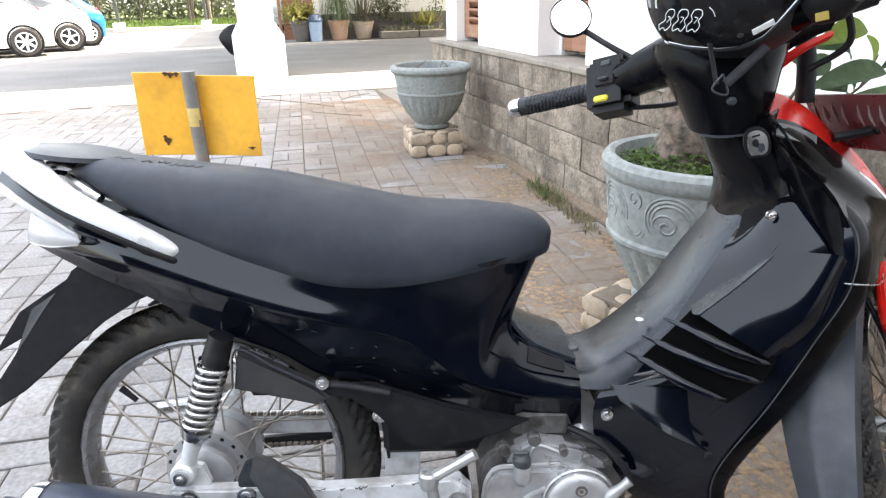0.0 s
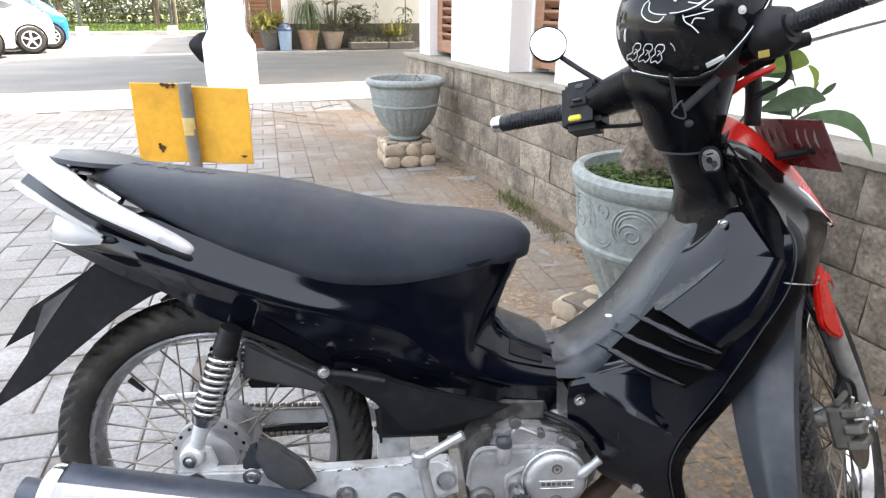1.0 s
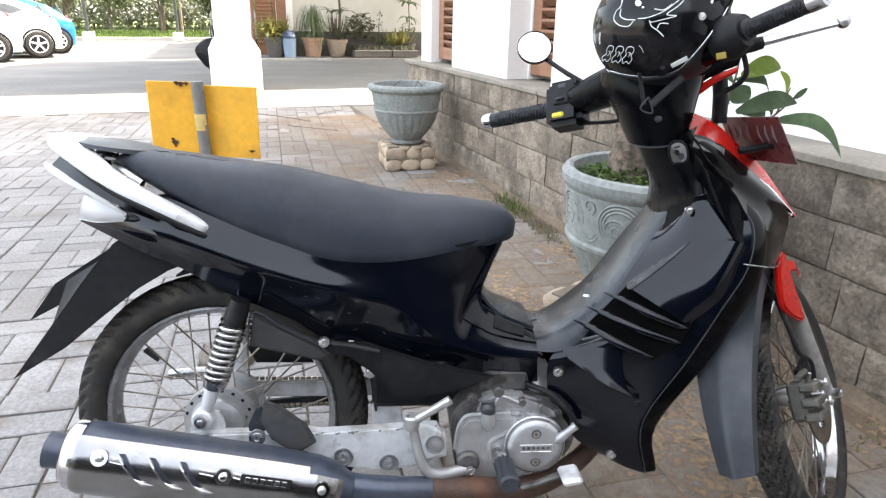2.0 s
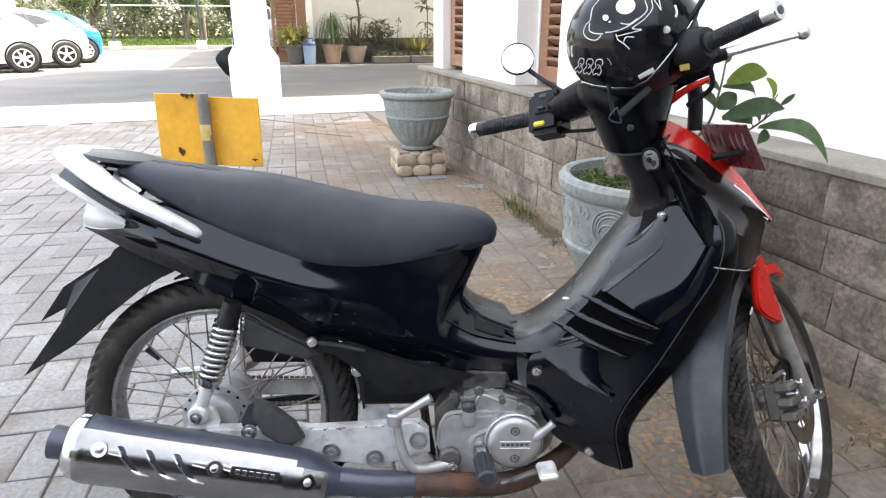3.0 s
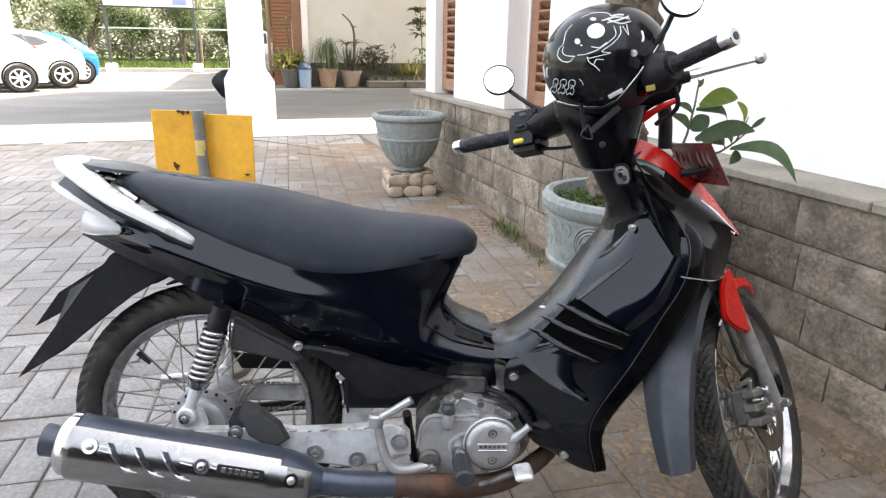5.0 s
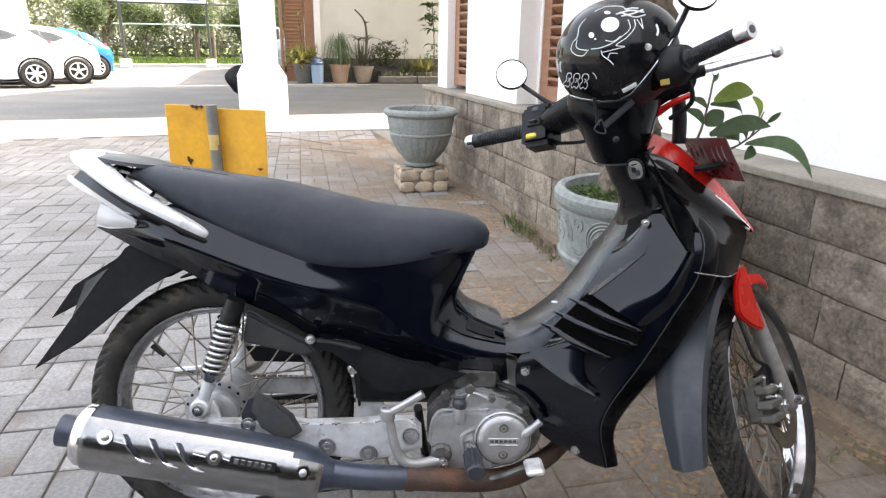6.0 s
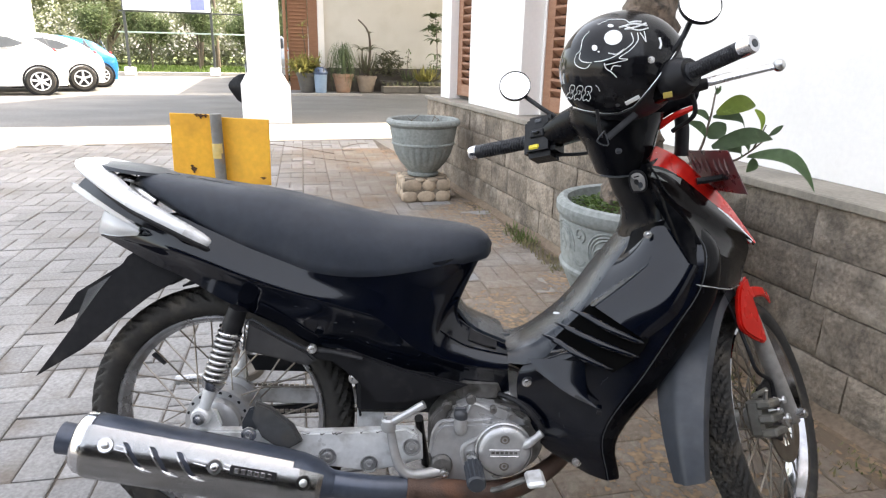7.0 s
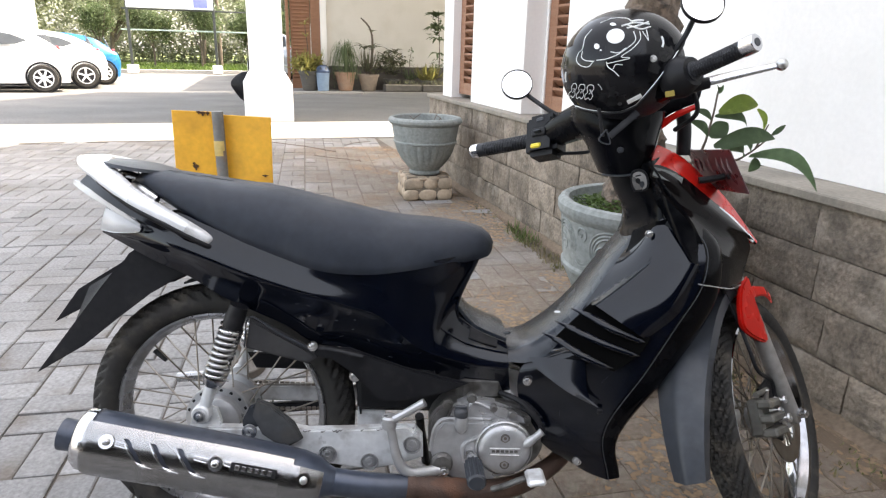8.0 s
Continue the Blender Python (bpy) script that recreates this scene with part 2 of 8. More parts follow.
PALEMORTAR = mat("pale_mortar", (0.2, 0.16, 0.12), 0.95, second=(0.12, 0.1, 0.08), scale=14, bump=0.6, bump_scale=90)
PACKED = mat("packed_dirt", (0.17, 0.125, 0.088), 0.95, second=(0.1, 0.076, 0.054), scale=6, bump=1.2, bump_scale=70, fine_amount=0.3)
SOIL = mat("soil", (0.07, 0.05, 0.035), 0.95, second=(0.04, 0.03, 0.02), scale=20, bump=1.2, bump_scale=60)
YPAINT = mat("yellow_sign_paint", (0.85, 0.44, 0.05), 0.42, second=(0.74, 0.35, 0.035), scale=5, bump=0.15, bump_scale=60,
             dirt=(0.3, 0.14, 0.03), dirt_amount=0.35, dirt_scale=7, fine_amount=0.08)
POSTP = mat("post_grey_paint", (0.2, 0.2, 0.19), 0.6, second=(0.14, 0.13, 0.12), scale=20, dirt=(0.3, 0.15, 0.06), dirt_amount=0.4, dirt_scale=22)
POSTY = mat("post_cream_paint", (0.66, 0.46, 0.13), 0.55, second=(0.6, 0.5, 0.25), scale=16, dirt=(0.2, 0.17, 0.12), dirt_amount=0.35, dirt_scale=20)
# near-black without gloss: the vent's inner shade as a colour
VENTSHADE = mat("vent_shade", (0.002, 0.002, 0.002), 0.9, spec=0.05)
RUST = mat("rust", (0.06, 0.03, 0.015), 0.9, second=(0.1, 0.05, 0.02), scale=30)


def leaf_mat(name, a, b, sc=8.0):
    m = mat(name, a, 0.45, second=b, scale=sc, fine_amount=0.15, island=0.35)
    nt = m.node_tree
    b2, out = nt.nodes["Principled BSDF"], nt.nodes["Material Output"]
    thin = nt.nodes.new("ShaderNodeBsdfTranslucent")
    both = nt.nodes.new("ShaderNodeMixShader")
    both.inputs[0].default_value = 0.45
    nt.links.new(b2.inputs["Base Color"].links[0].from_socket, thin.inputs["Color"])
    nt.links.new(b2.outputs[0], both.inputs[1])
    nt.links.new(thin.outputs[0], both.inputs[2])
    nt.links.new(both.outputs[0], out.inputs["Surface"])
    return m


LEAF = leaf_mat("broad_leaf", (0.15, 0.225, 0.115), (0.18, 0.255, 0.14))
LEAFY = leaf_mat("pale_leaf", (0.34, 0.42, 0.09), (0.26, 0.36, 0.07))
HERB = leaf_mat("herb_leaf", (0.07, 0.12, 0.025), (0.1, 0.15, 0.04))
TREE = leaf_mat("tree_leaf", (0.12, 0.165, 0.08), (0.17, 0.2, 0.105))
YELLOWL = leaf_mat("yellowing_leaf", (0.3, 0.27, 0.08), (0.17, 0.18, 0.07))
DULLL = leaf_mat("dusty_leaf", (0.13, 0.14, 0.085), (0.19, 0.165, 0.11))
# paler copies of the tree leaf: distance haze is put into their colour
HAZEFAR = leaf_mat("hazed_far_leaf", (0.34, 0.36, 0.25), (0.24, 0.27, 0.17))
HAZETREE = leaf_mat("hazed_tree_leaf", (0.3, 0.32, 0.2), (0.22, 0.25, 0.14))
LAWN = mat("lawn_turf", (0.13, 0.17, 0.05), 0.9, second=(0.2, 0.22, 0.08), scale=0.6, fine=6.0, fine_amount=0.3)
GRASS = leaf_mat("grass", (0.1, 0.16, 0.035), (0.15, 0.2, 0.06))
DRY = leaf_mat("dry_grass", (0.16, 0.15, 0.07), (0.1, 0.11, 0.04))
PALMBARK = mat("palm_bark", (0.19, 0.135, 0.1), 0.9, second=(0.12, 0.1, 0.08), scale=28, amount=0.9, bump=2.5, bump_scale=55, dirt=(0.03, 0.026, 0.022), dirt_amount=0.9, dirt_scale=38, fine_amount=0.35)
BARK = mat("bark", (0.14, 0.11, 0.085), 0.9, second=(0.08, 0.065, 0.05), scale=14, bump=1.0, bump_scale=40)
TERRA = mat("terracotta", (0.36, 0.22, 0.15), 0.8, second=(0.27, 0.17, 0.12), scale=8, dirt=(0.3, 0.24, 0.2), dirt_amount=0.4)
DARKPOT = mat("dark_pot", (0.09, 0.085, 0.08), 0.8, second=(0.14, 0.13, 0.12), scale=8)
BINB = mat("bin_plastic", (0.28, 0.38, 0.52), 0.45, fine_amount=0.08)
BINL = mat("bin_lid", (0.06, 0.09, 0.16), 0.45, fine_amount=0.08)
CARW = mat("white_car_paint", (0.8, 0.81, 0.82), 0.2, coat=0.8, second=(0.77, 0.78, 0.79), scale=1, fine_amount=0.02)
CARB = mat("blue_car_paint", (0.012, 0.16, 0.4), 0.2, coat=0.8, second=(0.012, 0.145, 0.36), scale=1, fine_amount=0.02)
CARS = mat("silver_car_paint", (0.42, 0.44, 0.45), 0.25, 0.3, coat=0.8, second=(0.38, 0.4, 0.41), scale=1, fine_amount=0.02)
CARG = mat("car_glass", (0.12, 0.13, 0.14), 0.06, coat=1.0, fine_amount=0.02)
BANNER = mat("banner", (0.8, 0.82, 0.86), 0.5, second=(0.74, 0.77, 0.84), scale=0.8, fine_amount=0.03)
BLUEPRINT = mat("banner_print", (0.25, 0.28, 0.55), 0.5)
POLE = mat("dark_pole", (0.06, 0.065, 0.06), 0.6)
GREENRAIL = mat("pale_rail", (0.4, 0.5, 0.42), 0.5)

# ---- mesh helpers ----
def obj(name, bm, material, parent=None, label="", smooth=35.0, mats=()):
    me = bpy.data.meshes.new(name)
    bm.to_mesh(me)
    bm.free()
    for m in (material, *mats):
        me.materials.append(m)
    if smooth:
        me.polygons.foreach_set("use_smooth", [True] * len(me.polygons))
        me.set_sharp_from_angle(angle=radians(smooth))
    ob = new(name, me)
    if parent:
        ob.parent = parent
    if label:
        ob["label"] = label
    return ob


def part(name, bm, material, parent, label="", smooth=35.0):
    return obj(name, bm, material, parent, label, smooth)


def spline(pts, n):
    """n points along a smooth curve through pts (any dimension)."""
    p = np.array(pts, float)
    if len(p) == 2:
        t = np.linspace(0, 1, n)[:, None]
        return p[0] * (1 - t) + p[1] * t
    p = np.vstack([2 * p[0] - p[1], p, 2 * p[-1] - p[-2]])
    out = []
    for s in np.linspace(0, len(p) - 3 - 1e-9, n):
        i = int(s)
        t = s - i
        a, b, c, d = p[i], p[i + 1], p[i + 2], p[i + 3]
        out.append(0.5 * (2 * b + (c - a) * t + (2 * a - 5 * b + 4 * c - d) * t * t + (3 * b - a - 3 * c + d) * t ** 3))
    return np.array(out)


def rings(bm, loops, closed=True, caps=True, wrap=False):
    """Skin a list of equal vertex loops."""
    rows = [[bm.verts.new(tuple(v)) for v in lp] for lp in loops]
    n = len(rows[0])
    pairs = list(zip(rows[:-1], rows[1:])) + ([(rows[-1], rows[0])] if wrap else [])
    for a, b in pairs:
        for i in range(n if closed else n - 1):
            j = (i + 1) % n
            bm.faces.new((a[i], a[j], b[j], b[i]))
    if caps and closed and not wrap:
        bm.faces.new(rows[0][::-1])
        bm.faces.new(rows[-1])
    return rows


def finish(bm):
    bmesh.ops.recalc_face_normals(bm, faces=bm.faces)
    return bm


def hull(top, bot, wt, wm, wb, n=28, m=8, bm=None):
    """A body that is the same on both sides of y = 0: top and bottom outlines (x, z) and half-widths along them."""
    bm = bm or bmesh.new()
    T, B2 = spline(top, n), spline(bot, n)
    W = [spline([(w,) for w in ws], n)[:, 0] for ws in (wt, wm, wb)]
    loops = []
    for i in range(n):
        ring = []
        for k in range(m + 1):
            t = k / m
            x, z = T[i] * (1 - t) + B2[i] * t
            w = W[0][i] * (1 - t) * (1 - 2 * t) + W[1][i] * 4 * t * (1 - t) + W[2][i] * t * (2 * t - 1)
            ring.append((x, -max(w, 0.001), z))
        loops.append(ring + [(x, -y, z) for x, y, z in reversed(ring)])
    rings(bm, loops)
    return finish(bm)


def body(rails, n=32, k=10, bm=None):
    """A closed body, the same on both sides: rails down its right side from top to bottom."""
    bm = bm or bmesh.new()
    rs = [spline(r, n) for r in rails]
    loops = []
    for i in range(n):
        row = spline([r[i] for r in rs], k)
        loops.append([tuple(p) for p in row] + [(x, -y, z) for x, y, z in row[::-1]])
    rings(bm, loops)
    return finish(bm)


def patch(rails, n=20, k=None, thick=0.004, both=True, bm=None, toward=(0, 1, 0)):
    """A thin shell over 3D rails, mirrored to the other side where asked."""
    bm = bm or bmesh.new()
    rs = [spline(r, n) for r in rails]
    k = k or 3 * (len(rails) - 1) + 1
    for side in ((1, -1) if both else (1,)):
        loops = []
        for i in range(n):
            row = spline([r[i] for r in rs], k)
            loops.append([(x, y * side, z) for x, y, z in row])
        g = bmesh.new()
        rings(g, loops, closed=False)
        bmesh.ops.recalc_face_normals(g, faces=g.faces)
        want = Vector((toward[0], toward[1] * side, toward[2]))
        s = sum((f.normal.dot(want) * f.calc_area() for f in g.faces))
        if s > 0:
            bmesh.ops.reverse_faces(g, faces=g.faces)
        g.normal_update()
        outer = list(g.verts)
        inner = {v: g.verts.new(v.co - v.normal * thick) for v in outer}
        edge = [e for e in g.edges if e.is_boundary]
        for f in list(g.faces):
            g.faces.new([inner[v] for v in reversed(f.verts)])
        for e in edge:
            a, b = e.verts
            g.faces.new((a, b, inner[b], inner[a]))
        bmesh.ops.recalc_face_normals(g, faces=g.faces)
        tmp = bpy.data.meshes.new("tmp")
        g.to_mesh(tmp)
        g.free()
        bm.from_mesh(tmp)
        bpy.data.meshes.remove(tmp)
    return bm


def frames(path):
    """Directions across a path that turn as little as they can."""
    P = [Vector(p) for p in path]
    out, side = [], None
    for i, p in enumerate(P):
        d = (P[min(i + 1, len(P) - 1)] - P[max(i - 1, 0)]).normalized()
        if side is None:
            side = d.orthogonal().normalized()
        side = (side - d * side.dot(d)).normalized()
        out.append((p, side, d.cross(side)))
    return out


def tube(path, r, n=10, seg=None, bm=None, caps=True, flat=1.0):
    """A round bar along a smooth path; r one radius or one for each control point."""
    bm = bm or bmesh.new()
    seg = seg or (2 if len(path) == 2 else 5 * (len(path) - 1) + 1)
    pts = spline(path, seg)
    rad = spline([(v,) for v in (r if isinstance(r, (list, tuple)) else [r] * len(path))], seg)[:, 0]
    loops = []
    for (p, a, b), rr in zip(frames(pts), rad):
        loops.append([p + (a * math.cos(q) + b * math.sin(q) * flat) * rr for q in np.linspace(0, 2 * math.pi, n, endpoint=False)])
    rings(bm, loops, caps=caps)
    return finish(bm)


def lathe(profile, n=32, axis="z", at=(0, 0, 0), bm=None, caps=True):
    """A turned body: (radius, height) pairs round an axis."""
    bm = bm or bmesh.new()
    loops = []
    for r, hgt in profile:
        ring = []
        for q in np.linspace(0, 2 * math.pi, n, endpoint=False):
            c, s = max(r, 1e-4) * math.cos(q), max(r, 1e-4) * math.sin(q)
            v = {"z": (c, s, hgt), "y": (c, hgt, s), "x": (hgt, c, s)}[axis]
            ring.append(Vector(v) + Vector(at))
        loops.append(ring)
    rings(bm, loops, caps=caps)
    return finish(bm)


def box(size, at=(0, 0, 0), bevel=0.0, bm=None, turn=None, seg=1):
    g = bmesh.new()
    bmesh.ops.create_cube(g, size=1)
    bmesh.ops.scale(g, vec=size, verts=g.verts)
    if bevel:
        bmesh.ops.bevel(g, geom=g.edges[:], offset=bevel, segments=seg, affect="EDGES")
    if turn is not None:
        bmesh.ops.transform(g, matrix=turn, verts=g.verts)
    bmesh.ops.translate(g, vec=at, verts=g.verts)
    return join(g, bm)


def join(g, bm):
    """Add g to bm, if there is one."""
    if bm is None:
        return g
    tmp = bpy.data.meshes.new("tmp")
    g.to_mesh(tmp)
    g.free()
    bm.from_mesh(tmp)
    bpy.data.meshes.remove(tmp)
    return bm


def slab(outline, y0, y1, bevel=0.0, bm=None, n=0):
    """A plate with an outline in x and z, from y0 to y1."""
    g = bmesh.new()
    pts = spline(list(outline) + [outline[0]], n)[:-1] if n else outline
    a = [g.verts.new((x, y0, z)) for x, z in pts]
    b = [g.verts.new((x, y1, z)) for x, z in pts]
    g.faces.new(a)
    g.faces.new(b[::-1])
    for i in range(len(a)):
        j = (i + 1) % len(a)
        g.faces.new((a[i], b[i], b[j], a[j]))
    finish(g)
    if bevel:
        rim = [e for e in g.edges if abs(e.verts[0].co.y - e.verts[1].co.y) < 1e-6]
        bmesh.ops.bevel(g, geom=rim, offset=bevel, segments=2, affect="EDGES")
    return join(g, bm)


def prism(outline, z0, z1, bm=None, bevel=0.0):
    """A plate with an outline in x and y, from z0 to z1."""
    g = bmesh.new()
    a = [g.verts.new((x, y, z0)) for x, y in outline]
    b = [g.verts.new((x, y, z1)) for x, y in outline]
    g.faces.new(a[::-1])
    g.faces.new(b)
    for i in range(len(a)):
        j = (i + 1) % len(a)
        g.faces.new((a[i], a[j], b[j], b[i]))
    finish(g)
    if bevel:
        bmesh.ops.bevel(g, geom=g.edges[:], offset=bevel, segments=1, affect="EDGES")
    return join(g, bm)


def block(u0, u1, v0, v1, z0, z1, bevel=0.0, bm=None):
    """A block on the building's axes."""
    return box((u1 - u0, v1 - v0, z1 - z0), place((u0 + u1) / 2, (v0 + v1) / 2, (z0 + z1) / 2), bevel, bm,
               Matrix.Rotation(GRID, 4, "Z"))


def thing(name, at, label, category, turn=None, group="", kind=""):
    e = new(name)
    e.empty_display_size = 0.1
    e.matrix_world = Matrix.Translation(at) @ (turn or Matrix.Identity(4))
    return tagged(e, label, category, group, kind)


def pair(name, rails, n, k, thick, material, label="", smooth=45.0):
    """The same shell on the motorcycle's right and left side, as two parts."""
    for sgn in (1, -1):
        part(name, patch([[(x, y * sgn, z) for x, y, z in r] for r in rails], n, k, thick, both=False, toward=(0, sgn, 0)), material, bike, label, smooth)


def strip(path, wide, high, n=48, m=16, power=0.6, bm=None):
    """A flattened bar along a path: wide across it on the level, high upwards; lists follow the path's points."""
    bm = bm or bmesh.new()
    P = [Vector(q) for q in spline(path, n)]
    W, H = (spline([(v,) for v in x], n)[:, 0] for x in (wide, high))
    loops = []
    for i in range(n):
        d = (P[min(i + 1, n - 1)] - P[max(i - 1, 0)]).normalized()
        side = d.cross(Vector((0, 0, 1))).normalized()
        up = side.cross(d)
        ring = []
        for q in np.linspace(0, 2 * math.pi, m, endpoint=False):
            c, s_ = math.cos(q), math.sin(q)
            ring.append(P[i] + side * math.copysign(abs(c) ** power, c) * W[i] / 2 + up * math.copysign(abs(s_) ** power, s_) * H[i] / 2)
        loops.append(ring)
    rings(bm, loops)
    return finish(bm)


def lone(name, rails, n, k, thick, material, label="", smooth=45.0):
    """A shell on the motorcycle's right side alone."""
    return part(name, patch(rails, n, k, thick, both=False), material, bike, label, smooth)

# ---- setting ----
WALL_U = 1.69


def sheet(name, us, vs, z_of, material, label):
    bm = bmesh.new()
    grid = [[bm.verts.new(place(u, v, z_of(v))) for u in us] for v in vs]
    for a, b in zip(grid[:-1], grid[1:]):
        for i in range(len(us) - 1):
            bm.faces.new((a[i], a[i + 1], b[i + 1], b[i]))
    return tagged(obj(name, bm, material, smooth=0), label, kind="structure")


sheet("ground", (-400, -30, -6, 0, 6, 30, 400), (-300, -20, 9.3, 14, 20.1, 40, 900), lambda v: drop(v) - 0.03, ASPH,
      "grey asphalt yard falling gently to the car park")
pave_bed = tagged(obj("pavement", block(-7.0, 1.66, -2.1, 7.46, -0.2, -0.006), SAND, smooth=0),
                  "sand bed of the paved forecourt, worn and dusty", kind="structure")
tagged(obj("pavement_strip", block(-9.0, 2.4, 7.48, 9.15, -0.2, -0.004), CONC, smooth=0), "pale concrete strip beside the block paving",
       kind="structure")
kerb = bmesh.new()
for u0 in np.arange(1.0, 3.6, 0.65):
    block(u0, u0 + 0.64, 18.2, 18.5, drop(18) - 0.1, drop(18) + 0.025, 0.01, kerb)
tagged(obj("kerb", kerb, CONC), "low pale kerb line by the potted plants", kind="structure")

# the plinth, its coping and the white wall above it
plinth = tagged(obj("wall_plinth", block(WALL_U + 0.03, WALL_U + 0.5, -9.0, 5.28, -0.1, 0.648), MORTAR, smooth=0),
                "stone-faced plinth with recessed mortar joints", kind="structure")
tagged(obj("wall_east", block(1.88, 2.2, -9.0, 2.3, 0.672, 4.2), WALLP, smooth=0), "plain white painted wall above the plinth", kind="structure")
wall2 = block(2.02, 2.2, 2.3, 5.24, 0.672, 4.2)
tagged(obj("wall_east_recessed", wall2, WALLP, smooth=0), "white painted wall between piers with louvred windows", kind="structure")
for i, (v0, v1) in enumerate(((2.38, 2.93), (3.47, 4.4), (4.865, 5.1))):
    tagged(obj("wall_pier_%d" % (i + 1), block(1.76, 2.03, v0, v1, 0.668, 4.2, 0.004), WALLP), "square white painted pier standing on the plinth",
           kind="structure")
tagged(obj("wall_return", block(1.9, 9.0, 5.28, 5.5, -0.1, 4.2), WALLP, smooth=0), "white end wall of the building", kind="structure")


def louvre(name, v0, v1, u=1.93):
    w = thing(name, place(u, (v0 + v1) / 2, 0.67), "brown wooden louvred shutter beside a white pier", "window", Matrix.Rotation(GRID, 4, "Z"), kind="structure")
    wd = v1 - v0
    for s in (-1, 1):
        part("stile", box((0.05, 0.1, 1.9), (0, s * (wd / 2 - 0.05), 0.98), 0.004), WOOD, w)
    part("bottom_rail", box((0.05, wd - 0.2, 0.09), (0, 0, 0.078), 0.004), WOOD, w)
    # near-black sheet: shade between the slats put in as colour
    part("backing", box((0.01, wd - 0.1, 1.8), (0.045, 0, 0.98)), SHADEBLK, w)
    first = None
    for i in range(30):
        g = box((0.062, wd - 0.202, 0.02), (0, 0, 0), 0.002, None, Matrix.Rotation(radians(38), 4, "Y")) if first is None else None
        if first is None:
            first = part("slat", g, WOOD, w)
            o = first
        else:
            o = new("slat", first.data)
            o.parent = w
        o.location = (0, 0, 0.15 + i * 0.06)
    return w


tagged(obj("window_trim", block(1.9, 2.02, 3.442, 3.468, 0.672, 4.19), WALLP, smooth=0), "narrow cream painted strip beside the shutter", kind="structure")
louvre("window_1", 2.935, 3.44)
louvre("window_2", 4.405, 4.86, 1.85)
louvre("window_3", 2.02, 2.375)

# upper storey and roofs, added out of view overhead to shade forecourt and drive
tagged(obj("wall_upper_storey", block(1.88, 9.0, -9.0, 5.5, 4.2, 6.3), WALLP, smooth=0), "unseen white upper storey, added to shade the forecourt", kind="structure")
tagged(obj("ceiling_porch", prism([tuple(place(u, v).xy) for u, v in ((1.88, 5.5), (9, 5.5), (9, 7.48), (3.3, 7.48))], 6.1, 6.3), WALLP, smooth=0),
       "unseen white roof edge over the building's end, added for its shadow", kind="structure")
tagged(obj("ceiling_drive", prism([tuple(place(u, v).xy) for u, v in ((-2.3, 9.15), (-0.66, 14.7), (0.63, 18.9), (6.1, 19.2), (14, 19.2), (14, 9.15))], 4.2, 4.45), WALLP, smooth=0),
       "unseen white roof over the drive, outlined to cast its shade", kind="structure")


def pillar(name, u, v, z, wide, label):
    """A white column: pedestal, chamfer and shaft."""
    a, b = wide / 2, wide * 0.345
    prof = [(a, z - 0.1), (a, z + 0.5), (a - 0.012, z + 0.52), (b + 0.03, z + 0.64), (b, z + 0.68), (b, z + 4.35)]
    bm = bmesh.new()
    loops = [[place(u + sx * r, v + sy * r, hh) for sx, sy in ((-1, -1), (1, -1), (1, 1), (-1, 1))] for r, hh in prof]
    rings(bm, loops)
    bmesh.ops.bevel(bm, geom=[e for e in bm.edges if abs(e.verts[0].co.z - e.verts[1].co.z) > 0.05], offset=0.008, segments=1, affect="EDGES")
    return tagged(obj(name, finish(bm), WALLP, smooth=20), label, kind="structure")


pillar("pillar_1", 0.53, 9.83, 0.0, 0.68, "white square column with a wider plinth block")
pillar("pillar_2", -6.4, 24.0, -0.27, 1.7, "broad white column behind the parked cars")

# the far wing of the building
fz = -0.27
tagged(obj("wall_north", block(2.95, 9.0, 20.9, 21.2, fz - 0.2, 4.2), CREAM, smooth=0), "cream painted wall behind the potted plants", kind="structure")
tagged(obj("wall_north_plinth", block(3.0, 9.0, 20.82, 20.9, fz - 0.1, fz + 0.7), DARKSTONE, smooth=0), "low dark stone plinth of the cream wall", kind="structure")
tagged(obj("trim", block(2.78, 2.95, 20.78, 21.2, fz - 0.2, 4.2), WALLP, smooth=0), "white corner trim of the cream wall", kind="structure")
tagged(obj("ceiling_wing", prism([tuple(place(u, v).xy) for u, v in ((2.6, 19.6), (13, 19.6), (13, 29.2), (3.1, 29.2))], 4.2, 4.42), WALLP, smooth=0), "white roof of the far wing", kind="structure")
tagged(obj("wall_wing", block(3.05, 9.0, 21.25, 29.0, fz - 0.2, 4.18), CREAM, smooth=0), "cream side wall of the far wing", kind="structure")
door = thing("door_1", place(2.1, 21.0, fz), "brown wooden double door with louvred leaf", "door", Matrix.Rotation(GRID, 4, "Z"), kind="structure")
part("door_leaf", box((0.6, 0.06, 3.6), (0.08, 0.06, 1.8), 0.01), WOOD, door)
for i in range(30):
    part("slat", box((0.5, 0.03, 0.06), (0.08, 0.028, 0.35 + 0.105 * i), 0.004, None, Matrix.Rotation(0.5, 4, "X")), WOOD, door)
part("door_leaf", box((0.29, 0.06, 3.6), (0.535, 0.0, 1.8), 0.01), WOOD, door, "louvred brown leaf")
for i in range(9):
    part("slat", box((0.2, 0.03, 0.04), (0.535, -0.035, 0.35 + 0.07 * i), 0.004), WOOD, door)
part("door_frame", box((0.09, 0.12, 3.7), (-0.32, 0.0, 1.85), 0.01), WOOD, door)

